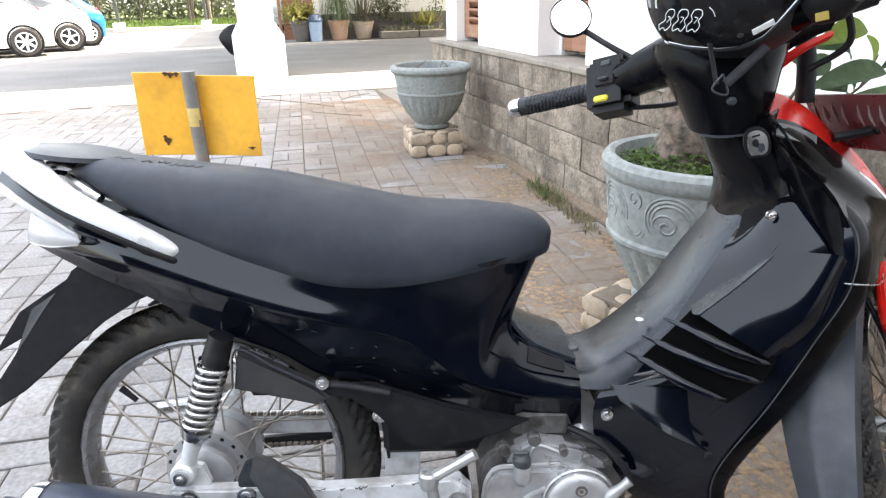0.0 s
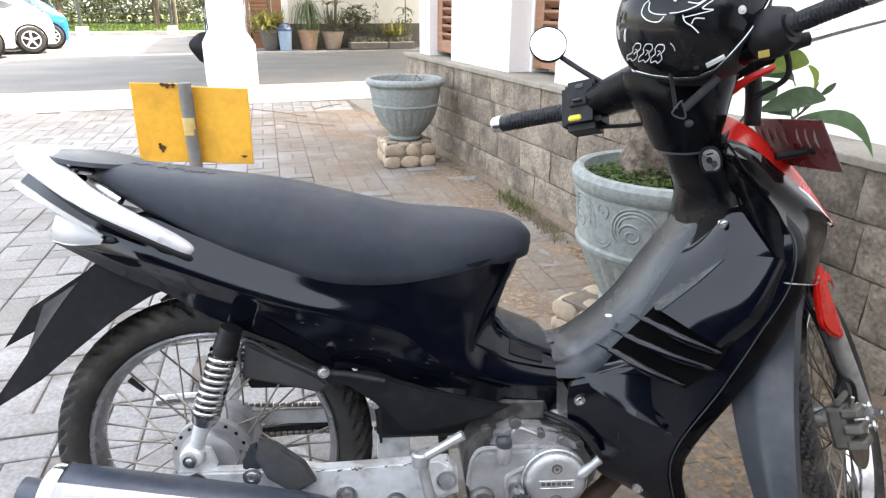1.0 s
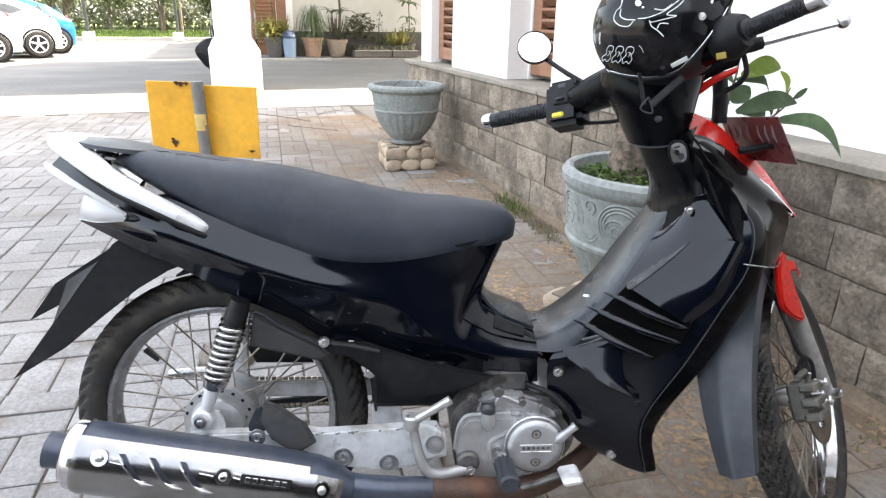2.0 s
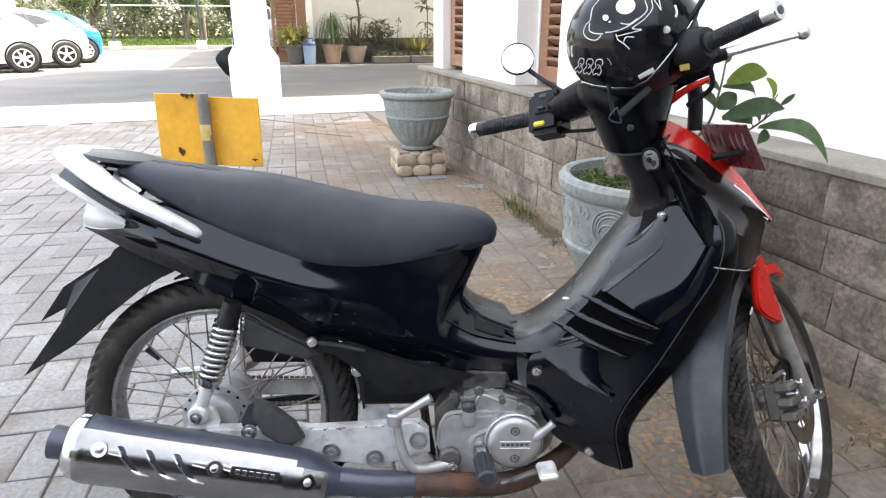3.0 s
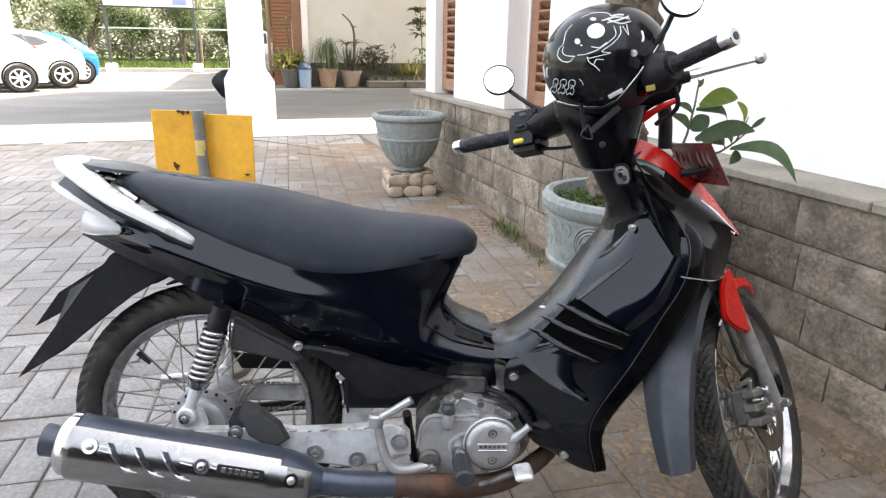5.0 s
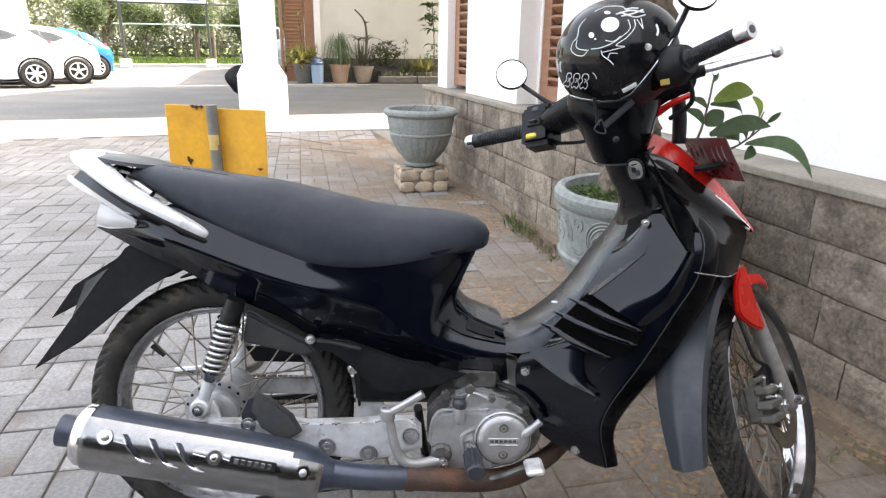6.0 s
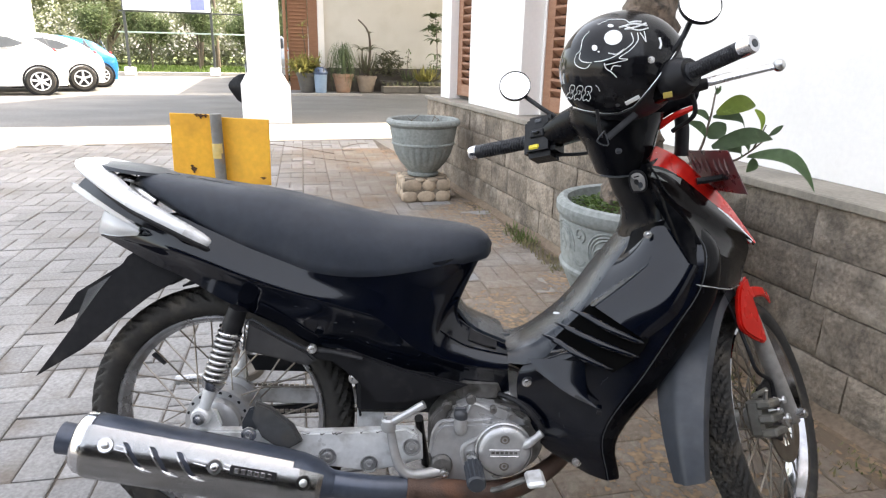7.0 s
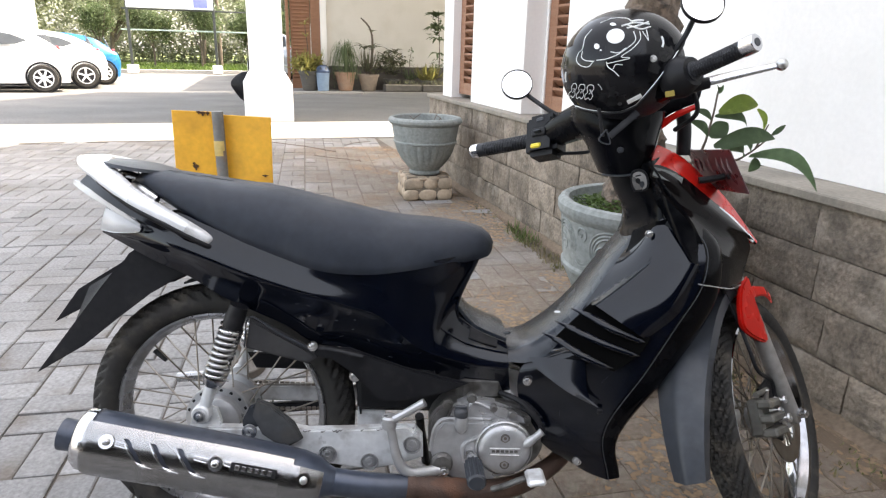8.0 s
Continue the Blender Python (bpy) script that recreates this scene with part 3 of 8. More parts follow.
# added slab out of view: keeps rear ground and paint reflections dark
tagged(obj("ceiling_rear", prism([tuple(place(u, v).xy) for u, v in ((-7, -7.0), (1.85, -7.0), (1.85, -2.8), (-7, -2.8))], 2.7, 2.9), SHADEBLK, smooth=0), "unseen dark slab over the yard's rear end, added to darken reflections", kind="structure")
# plain dark wall added unseen behind the camera, so glossy parts reflect dark
tagged(obj("wall_south", block(-14.0, 2.2, -7.4, -7.0, -0.1, 5.2), SHADEBLK, smooth=0), "unseen plain dark wall across the yard, added to darken reflections", kind="structure")

# ---- the motorcycle: x forward from the rear axle, y to its left, z up ----
BIKE = (Matrix.Translation((-0.3757, 0.8908, 0)) @ Matrix.Rotation(0.0367, 4, "Z") @ Matrix.Rotation(-0.1539, 4, "X")
        @ Matrix.Translation((0, 0, 0.28)))
WB, RAKE, STEER = 1.248, radians(26.5), 0.8789
bike = new("motorcycle")
bike.matrix_world = BIKE
tagged(bike, "black underbone motorcycle with red nose stripe leaning on its side stand", "motorcycle")
AXIS = Vector((-math.sin(RAKE), 0, math.cos(RAKE)))
PIVOT = Vector((WB + 0.075, 0, -0.28))
TURN = Matrix.Translation(PIVOT) @ Matrix.Rotation(STEER, 4, AXIS) @ Matrix.Translation(-PIVOT)


def steered(ob):
    ob.matrix_basis = TURN @ ob.matrix_basis
    return ob


# seat
SEAT_TOP = [(-0.172, 0.512), (-0.13, 0.53), (-0.076, 0.526), (0.03, 0.512), (0.14, 0.497), (0.25, 0.472), (0.36, 0.448), (0.47, 0.438), (0.54, 0.427), (0.572, 0.411), (0.584, 0.392)]
SEAT_BOT = [(-0.168, 0.5), (-0.105, 0.492), (-0.035, 0.456), (0.06, 0.406), (0.16, 0.368), (0.24, 0.344), (0.35, 0.34), (0.46, 0.356), (0.535, 0.374), (0.568, 0.379), (0.582, 0.387)]


def seat_mesh():
    bm = bmesh.new()
    n, m = 90, 44
    T, B2 = spline(SEAT_TOP, n), spline(SEAT_BOT, n)
    W = spline([(v,) for v in (0.035, 0.085, 0.105, 0.117, 0.124, 0.127, 0.125, 0.115, 0.09, 0.06, 0.012)], n)[:, 0]
    loops = []
    for i in range(n):
        ring = []
        for q in np.linspace(math.pi, 0, m):
            c, s = math.cos(q), math.sin(q)
            y = W[i] * math.copysign(abs(c) ** 0.62, c)
            f = abs(s) ** 0.8
            x, z = B2[i] * (1 - f) + T[i] * f
            ring.append((x, y, z))
        ring += [(B2[i][0], W[i] * 0.9, B2[i][1] - 0.012), (B2[i][0], -W[i] * 0.9, B2[i][1] - 0.012)]
        loops.append(ring)
    rings(bm, loops)
    return finish(bm)


seat = part("seat", seat_mesh(), SEATM, bike, "long black vinyl seat, slightly dusty", 50)



def on_seat(x, y, lift=0.0006):
    """A point on the seat's skin."""
    t, b = spline(SEAT_TOP, 200), spline(SEAT_BOT, 200)
    w = float(np.interp(x, (-0.172, -0.13, -0.076, 0.03, 0.14, 0.25), (0.035, 0.085, 0.105, 0.117, 0.124, 0.127)))
    c = min(0.999, abs(y) / w) ** (1 / 0.62)
    f = math.sqrt(1 - c * c) ** 0.8
    zt, zb = np.interp(x, t[:, 0], t[:, 1]), np.interp(x, b[:, 0], b[:, 1])
    return (x, y, zb * (1 - f) + zt * f + lift)


# faint embossed strokes on the seat's tail
for k, (x0, x1, y0) in enumerate(((-0.095, -0.06, -0.03), (-0.055, -0.035, -0.035), (-0.03, -0.012, -0.03), (-0.008, 0.012, -0.038), (0.016, 0.04, -0.036))):
    part("embossed_stroke", tube([on_seat(x0 + (x1 - x0) * q / 6, y0 + 0.009 * math.sin(q * 1.9 + k)) for q in range(7)], 0.0005, 6, 24), SEATM, seat)

# tail and side covers
F0 = [(-0.212, -0.06, 0.415), (-0.15, -0.09, 0.43), (-0.06, -0.104, 0.45), (0.0, -0.11, 0.43), (0.062, -0.115, 0.404), (0.143, -0.12, 0.373), (0.226, -0.121, 0.35), (0.315, -0.121, 0.345), (0.404, -0.12, 0.356), (0.493, -0.108, 0.372), (0.552, -0.066, 0.376), (0.53, -0.07, 0.317), (0.506, -0.08, 0.262), (0.543, -0.088, 0.224), (0.61, -0.09, 0.196)]
F1 = [(-0.216, -0.065, 0.407), (-0.153, -0.1, 0.407), (-0.07, -0.126, 0.391), (-0.007, -0.135, 0.373), (0.075, -0.139, 0.343), (0.152, -0.14, 0.317), (0.218, -0.139, 0.299), (0.284, -0.136, 0.281), (0.347, -0.133, 0.263), (0.39, -0.131, 0.232), (0.432, -0.13, 0.2), (0.481, -0.128, 0.178), (0.528, -0.126, 0.163), (0.573, -0.124, 0.156), (0.614, -0.122, 0.152)]
F3 = [(-0.228, -0.05, 0.4), (-0.176, -0.075, 0.382), (-0.108, -0.095, 0.351), (-0.036, -0.112, 0.322), (0.037, -0.119, 0.278), (0.103, -0.12, 0.248), (0.159, -0.119, 0.223), (0.214, -0.118, 0.189), (0.293, -0.114, 0.175), (0.362, -0.114, 0.152), (0.431, -0.114, 0.13), (0.483, -0.113, 0.113), (0.531, -0.113, 0.098), (0.58, -0.113, 0.089), (0.623, -0.113, 0.079)]
FM = [tuple((np.array(a) + np.array(b)) / 2 + np.array((0, -0.005 * math.cos(math.pi * min(1, i / 10)), 0))) for i, (a, b) in enumerate(zip(F0, F1))]
FM[10:] = [(0.482, -0.106, 0.285), (0.476, -0.112, 0.226), (0.527, -0.112, 0.197), (0.575, -0.111, 0.184), (0.613, -0.11, 0.177)]
F3 = [(x, y + 0.022 * min(1.0, max(0.0, (x + 0.15) / 0.2)), z) for x, y, z in F3]
F1B = [(x, y + 0.0025, z - 0.008) for x, y, z in F1]
F2 = [tuple((np.array(a) + np.array(b)) / 2 + np.array((0, 0.002, 0))) for a, b in zip(F1, F3)]
part("side_cover", body([F0, FM, F1, F1B, F2, F3], 64, 22), GLOSS, bike, "glossy black tail and side fairing, dusty and chipped", 60)
part("step_cover", patch([[(0.512, s * 0.074, z1), (0.546, s * 0.083, z2), (0.612, s * 0.087, z3)] for s, z1, z2, z3 in ((-1, 0.264, 0.229, 0.201), (-0.5, 0.27, 0.236, 0.207), (0, 0.272, 0.239, 0.209), (0.5, 0.27, 0.236, 0.207), (1, 0.264, 0.229, 0.201))], 16, 13, 0.006, both=False, toward=(0, 0, -1)), FLOORP, bike, "dull black step below the seat's front", 50)
part("cover_crease", tube([(x, y - 0.001, z) for x, y, z in FM[11:]], 0.002, 8, 30), GLOSS, bike, "raised edge of the side fairing")
# floor tunnel
T0 = [(0.545, -0.06, 0.196), (0.593, -0.068, 0.183), (0.664, -0.07, 0.19), (0.755, -0.068, 0.262), (0.815, -0.062, 0.346), (0.868, -0.052, 0.418)]
T1 = [(0.545, -0.08, 0.188), (0.59, -0.088, 0.178), (0.672, -0.089, 0.182), (0.763, -0.087, 0.253), (0.822, -0.082, 0.336), (0.876, -0.07, 0.412)]
T2 = [(0.555, -0.092, 0.165), (0.585, -0.1, 0.16), (0.69, -0.102, 0.16), (0.785, -0.1, 0.235), (0.84, -0.096, 0.32), (0.9, -0.08, 0.395)]
part("floor_tunnel", body([T0, T1, T2], 36, 8), FLOORP, bike, "dusty dark grey plastic step-through tunnel", 45)

# leg shields
A = [(0.875, -0.062, 0.422), (0.805, -0.09, 0.335), (0.705, -0.104, 0.185), (0.64, -0.116, 0.15), (0.64, -0.124, 0.07), (0.69, -0.124, -0.01), (0.755, -0.118, -0.055)]
Bf = [(0.915, -0.125, 0.47), (0.968, -0.167, 0.42), (0.962, -0.187, 0.344), (0.915, -0.192, 0.26), (0.865, -0.19, 0.17), (0.797, -0.178, 0.045), (0.815, -0.165, -0.065)]
M1 = [tuple(np.array(a) * 0.5 + np.array(b) * 0.5 + np.array((-0.01, -0.022, 0.0)) * k) for a, b, k in zip(A, Bf, (1, 1, 1, 0.55, 0.3, 0.3, 0.3))]
AL = [(x, -y, z - dz) for (x, y, z), dz in zip(A, (0.12, 0.12, 0.06, 0.02, 0.0, 0.0, 0.0))]
part("leg_shield", patch([A, M1, Bf], 36, 12, 0.005, both=False), GLOSS, bike, "glossy black scratched leg shield", 45)
part("leg_shield", patch([AL, [(x, -y, z - 0.06) for x, y, z in M1], [(x, -y, z) for x, y, z in Bf]], 36, 12, 0.005, both=False, toward=(0, -1, 0)), GLOSS, bike, "glossy black left leg shield", 45)
Cf = [(0.985, -0.085, 0.47), (1.03, -0.1, 0.4), (1.02, -0.125, 0.3), (0.975, -0.135, 0.21), (0.915, -0.135, 0.12), (0.84, -0.13, 0.01), (0.845, -0.13, -0.06)]
pair("leg_shield_front", [Bf, [tuple(np.array(a) * 0.5 + np.array(b) * 0.5 + np.array((0.012, -0.012, 0))) for a, b in zip(Bf, Cf)], Cf], 30, 7, 0.005, INNERB, "black front face of the leg shield", 45)
# nose
N0 = [(0.926, -0.004, 0.605), (0.959, -0.004, 0.591), (0.988, -0.004, 0.574), (1.026, -0.004, 0.542), (1.079, -0.004, 0.496), (1.155, -0.004, 0.405)]
N1 = [(0.872, -0.09, 0.566), (0.905, -0.098, 0.563), (0.947, -0.092, 0.544), (0.992, -0.078, 0.515), (1.043, -0.06, 0.482), (1.082, -0.045, 0.456), (1.15, -0.012, 0.402)]
N2 = [(0.876, -0.112, 0.55), (0.901, -0.125, 0.522), (0.946, -0.13, 0.484), (1.0, -0.115, 0.448), (1.055, -0.085, 0.423), (1.133, -0.02, 0.395)]
N3 = [(0.875, -0.115, 0.543), (0.893, -0.14, 0.509), (0.929, -0.155, 0.473), (0.966, -0.16, 0.431), (1.036, -0.12, 0.39), (1.126, -0.025, 0.365)]
N4 = [(0.885, -0.12, 0.5), (0.925, -0.165, 0.42), (0.955, -0.182, 0.37), (0.99, -0.17, 0.347), (1.045, -0.125, 0.325), (1.115, -0.03, 0.315)]
pair("nose_stripe", [N0, N1], 24, 5, 0.006, RED, "bright red painted nose stripe", 45)
pair("nose_lens", [N1, [tuple(np.array(a) * 0.5 + np.array(b) * 0.5 + np.array((0.004, -0.012, 0))) for a, b in zip(N1, N2)], N2, N3], 24, 10, 0.005, SMOKE, "smoked black turn signal cover", 45)
pair("nose_cowl", [N3, N4], 20, 5, 0.005, INNERB, "glossy black lower nose", 45)

pair("lens_patch", [[(0.884, -0.112, 0.561), (0.912, -0.111, 0.554), (0.944, -0.107, 0.541)], [(0.878, -0.124, 0.545), (0.905, -0.126, 0.536), (0.936, -0.122, 0.525)]], 10, 4, 0.004, LENSG, "pale grey patch of the turn signal", 45)
pair("stripe_line", [[(1.04, -0.066, 0.483), (1.08, -0.051, 0.457), (1.14, -0.02, 0.411)], [(1.036, -0.07, 0.477), (1.073, -0.059, 0.45), (1.136, -0.024, 0.405)]], 14, 3, 0.003, RAILM, "thin pale line under the red stripe", 45)

lone("cowl_front", [[(0.877, -0.045, 0.681), (0.914, -0.045, 0.702), (0.951, -0.045, 0.716), (0.991, -0.045, 0.724)], [(0.885, -0.051, 0.657), (0.917, -0.051, 0.68), (0.95, -0.051, 0.696), (0.988, -0.051, 0.707)], [(0.894, -0.045, 0.633), (0.92, -0.045, 0.659), (0.948, -0.045, 0.676), (0.984, -0.045, 0.69)]], 14, 6, 0.004, INNERB, "black front of the handlebar cowl")
lone("cowl_edge", [[(0.892, -0.052, 0.642), (0.918, -0.055, 0.659), (0.946, -0.058, 0.675), (0.977, -0.062, 0.688)], [(0.892, -0.056, 0.632), (0.918, -0.06, 0.648), (0.945, -0.063, 0.666), (0.976, -0.066, 0.681)], [(0.894, -0.05, 0.624), (0.917, -0.052, 0.639), (0.943, -0.055, 0.659), (0.974, -0.06, 0.675)]], 14, 6, 0.004, RED, "red front edge of the handlebar cowl")

# steering column cover and the handlebar shroud
part("column_cover", body([
    [(0.82, -0.01, 0.558), (0.842, -0.01, 0.508), (0.862, -0.01, 0.47), (0.866, -0.01, 0.44), (0.862, -0.01, 0.412)],
    [(0.834, -0.055, 0.553), (0.855, -0.057, 0.508), (0.874, -0.06, 0.472), (0.878, -0.066, 0.443), (0.872, -0.075, 0.412)],
    [(0.852, -0.09, 0.563), (0.872, -0.096, 0.511), (0.888, -0.1, 0.472), (0.893, -0.112, 0.441), (0.894, -0.122, 0.41)],
    [(0.88, -0.1, 0.57), (0.895, -0.108, 0.523), (0.908, -0.112, 0.49), (0.914, -0.124, 0.453), (0.928, -0.13, 0.414)],
    [(0.91, -0.06, 0.58), (0.93, -0.07, 0.53), (0.95, -0.08, 0.49), (0.965, -0.08, 0.45), (0.98, -0.08, 0.41)]], 26, 20), INNERB, bike, "black steering column cover", 45)
lone("shield_collar", [[(0.876, -0.111, 0.565), (0.892, -0.117, 0.515), (0.903, -0.125, 0.47), (0.91, -0.138, 0.425)], [(0.883, -0.121, 0.552), (0.908, -0.139, 0.51), (0.943, -0.156, 0.467), (0.966, -0.172, 0.42)]], 16, 6, 0.004, INNERB, "black upper edge of the leg shield")
lone("column_collar", [[(0.858, -0.085, 0.432), (0.885, -0.119, 0.452), (0.912, -0.132, 0.462)], [(0.85, -0.085, 0.395), (0.885, -0.12, 0.405), (0.925, -0.142, 0.412)], [(0.832, -0.085, 0.36), (0.868, -0.113, 0.37), (0.915, -0.142, 0.38)]], 14, 9, 0.004, INNERB, "black collar where column and leg shield meet")
cone = bmesh.new()
rows = spline([(0.798, 0.547, 0.9, 0.57, 0.078), (0.768, 0.606, 0.908, 0.6, 0.094), (0.738, 0.641, 0.916, 0.636, 0.098), (0.735, 0.677, 0.928, 0.678, 0.095)], 14)
loops = []
for x0, z0, x1, z1, deep in rows:
    c, hx, hz = Vector(((x0 + x1) / 2, -0.02, (z0 + z1) / 2)), (x1 - x0) / 2, (z1 - z0) / 2
    loops.append([c + Vector((hx * math.cos(q), -deep * math.sin(q), hz * math.cos(q) - 0.012 * math.sin(q))) for q in np.linspace(0, 2 * math.pi, 40, endpoint=False)])
rings(cone, loops)
part("handlebar_shroud", finish(cone), INNERB, bike, "black handlebar cowl", 50)
part("cowl_seam", tube([tuple(v + Vector((0, -0.001, -0.001))) for v in loops[0][2:19]], 0.0018, 6, 40), GREYP, bike, "worn pale edge of the cowl")
part("cowl_knob", lathe([(0.006, 0.004), (0.006, -0.003), (0.003, -0.005), (0.0, -0.005)], 12, "y", (0.815, -0.113, 0.592)), GREYP, bike, "small grey screw cap")

# wheels
def wheel(name, rad, tyre_w, at, steer, label):
    """Rim mesh with tyre, hub and single spokes under it."""
    rr = 0.2275
    prof = [(rr, -0.026), (rr - 0.004, -0.029), (rr - 0.01, -0.026), (rr - 0.013, -0.018), (rr - 0.018, -0.008), (rr - 0.019, 0.0),
            (rr - 0.018, 0.008), (rr - 0.013, 0.018), (rr - 0.01, 0.026), (rr - 0.004, 0.029), (rr, 0.026), (rr - 0.006, 0.0)]
    bm = bmesh.new()
    rings(bm, [[(r * math.cos(q), y, r * math.sin(q)) for r, y in prof] for q in np.linspace(0, 2 * math.pi, 72, endpoint=False)], wrap=True)
    rim = part(name, finish(bm), FRIM if steer else RIMM, bike, label, 40)
    rim.matrix_basis = Matrix.Translation(at)
    # tyre with slanting tread grooves
    bm = bmesh.new()
    hw, mid, hgt = tyre_w / 2, (rad + rr) / 2 - 0.002, (rad - rr) / 2 + 0.003
    n, m = 392, 44
    loops = []
    for i in range(n):
        q = 2 * math.pi * i / n
        ring = []
        for k in range(m):
            p = 2 * math.pi * k / m
            y, r = hw * math.cos(p), mid + hgt * math.sin(p)
            if math.sin(p) > 0.02:
                phase = (i / 7.0 + abs(y) / hw * 2.4 + (0.5 if y > 0 else 0.0)) % 1.0
                deep = 0.008 if phase < 0.36 and abs(y) > hw * 0.12 else 0.0
                deep *= min(1.0, math.sin(p) * 2.0)
                r -= deep * (0.35 + 0.65 * math.sin(p))
                y -= math.copysign(deep * 0.8, y) * (1 - math.sin(p))
            ring.append((r * math.cos(q), y, r * math.sin(q)))
        loops.append(ring)
    rings(bm, loops, wrap=True)
    part("tyre", finish(bm), RUBBER, rim, "worn black tyre with slanted tread", 22)
    hub = lathe([(0.012, -0.06), (0.03, -0.06), (0.034, -0.035), (0.024, -0.03), (0.022, 0.03), (0.034, 0.035), (0.03, 0.05), (0.012, 0.05)], 28, "y") if steer else \
        lathe([(0.02, -0.078), (0.042, -0.076), (0.052, -0.07), (0.056, -0.054), (0.07, -0.051), (0.072, -0.038), (0.062, -0.034), (0.058, 0.03), (0.07, 0.034), (0.07, 0.046), (0.03, 0.06)], 40, "y")
    part("hub", hub, ALLOY, rim, "cast alloy hub")
    rh = 0.03 if steer else 0.066
    sp = None
    for i in range(36):
        side = -1 if i % 2 else 1
        lean = (1 if (i // 2) % 2 else -1) * (0.42 if not steer else 1.15)
        q = 2 * math.pi * i / 36
        a = Vector((rh * math.cos(q + lean), side * (0.037 if not steer else 0.03), rh * math.sin(q + lean)))
        b = Vector((0.209 * math.cos(q), side * 0.004, 0.209 * math.sin(q)))
        part("spoke", tube([a, b], 0.0019, 6), SPOKEM, rim)
    if steer:
        steered(rim)
    return rim


rear_wheel = wheel("rear_wheel", 0.288, 0.084, (0, 0, 0), False, "spoked rear wheel with dull chrome rim")
front_wheel = wheel("front_wheel", 0.276, 0.074, (WB, 0, 0), True, "spoked front wheel with chrome rim, turned to the left")
rear_wheel.matrix_basis = Matrix.Rotation(0.05, 4, "Y")

# ---- tail ----
def bolt(name, at, r=0.009, parent=None, axis="y", label="", m=None):
    """A hexagon-socket bolt with a washer, facing the right side."""
    x, y, z = at
    g = lathe([(r * 1.25, 0.004), (r * 1.25, -0.0005), (r * 0.85, -0.001), (r * 0.8, -0.0035), (r * 0.45, -0.0045), (r * 0.4, -0.002)], 14, axis, at)
    return part(name, g, m or STEEL, parent or bike, label)


half = [(0.02, -0.113, 0.393), (0.008, -0.116, 0.401), (-0.026, -0.122, 0.421), (-0.078, -0.125, 0.45), (-0.129, -0.119, 0.478), (-0.18, -0.102, 0.513), (-0.222, -0.07, 0.538), (-0.252, 0.0, 0.549)]
loop = [*half, *[(x, -y, z) for x, y, z in half[-2::-1]]]
part("grab_rail", strip(loop, [0.018, 0.036, 0.042, 0.046, 0.048, 0.054, 0.062, 0.068, 0.062, 0.054, 0.048, 0.046, 0.042, 0.036, 0.018], [0.012, 0.022, 0.026, 0.027, 0.026, 0.024, 0.02, 0.018, 0.02, 0.024, 0.026, 0.027, 0.026, 0.022, 0.012], 140), RAILM, bike, "broad silver grab rail round the seat's tail", 60)
part("rail_tip", strip(half[:3], [0.021, 0.038, 0.043], [0.0145, 0.0245, 0.0275], 16), SILVER, bike, "worn grey end of the rail", 60)
part("rail_seal", strip([(x + 0.004, y * 1.02, z - 0.013) for x, y, z in half[:7]], [0.018, 0.034, 0.04, 0.045, 0.046, 0.046, 0.034], [0.008, 0.012, 0.013, 0.013, 0.012, 0.01, 0.008], 60), MATTE, bike, "black rubber seal under the rail", 60)
pad = lathe([(0.0, 0.004), (0.05, 0.003), (0.068, -0.001), (0.07, -0.008), (0.0, -0.01)], 28, "z")
bmesh.ops.scale(pad, vec=(1.1, 1.3, 1), verts=pad.verts)
pad_ob = part("rail_pad", pad, GREYP, bike, "grey plastic pad inside the grab rail", 50)
pad_ob.matrix_basis = Matrix.Translation((-0.165, 0, 0.539)) @ Matrix.Rotation(0.16, 4, "Y")
for sy in (-1, 1):
    part("rail_bracket", tube([(-0.095, sy * 0.088, 0.472), (-0.125, sy * 0.08, 0.488), (-0.15, sy * 0.066, 0.503)], [0.008, 0.0105, 0.007], 10), STEEL, bike, "steel seat hook")
    part("rail_bracket", tube([(-0.15, sy * 0.035, 0.512), (-0.175, sy * 0.04, 0.52), (-0.19, sy * 0.05, 0.52)], [0.006, 0.008, 0.006], 10), CHROME, bike, "small chrome bracket")
# lamps at the tail
pair("tail_lamp", [[(-0.278, -0.055, 0.507), (-0.245, -0.075, 0.496), (-0.191, -0.105, 0.473), (-0.152, -0.12, 0.451), (-0.113, -0.13, 0.427)],
                   [(-0.279, -0.055, 0.498), (-0.245, -0.078, 0.482), (-0.19, -0.106, 0.459), (-0.153, -0.12, 0.441), (-0.113, -0.131, 0.422)]], 20, 5, 0.006, CLEAR, "clear tail lamp lens", 50)
pair("rear_signal", [[(-0.191, -0.103, 0.456), (-0.153, -0.121, 0.442), (-0.112, -0.133, 0.422)],
                     [(-0.2, -0.104, 0.43), (-0.155, -0.126, 0.424), (-0.11, -0.134, 0.418)],
                     [(-0.212, -0.088, 0.41), (-0.17, -0.112, 0.407), (-0.117, -0.128, 0.411)]], 14, 8, 0.005, CLEAR, "clear rear turn signal lens", 50)
pair("tail_lamp_reflector", [[(-0.188, -0.092, 0.446), (-0.16, -0.108, 0.436), (-0.125, -0.12, 0.424)],
                             [(-0.192, -0.08, 0.414), (-0.17, -0.098, 0.412), (-0.125, -0.118, 0.413)]], 10, 4, 0.004, RAILM, "silver lamp reflector", 50)
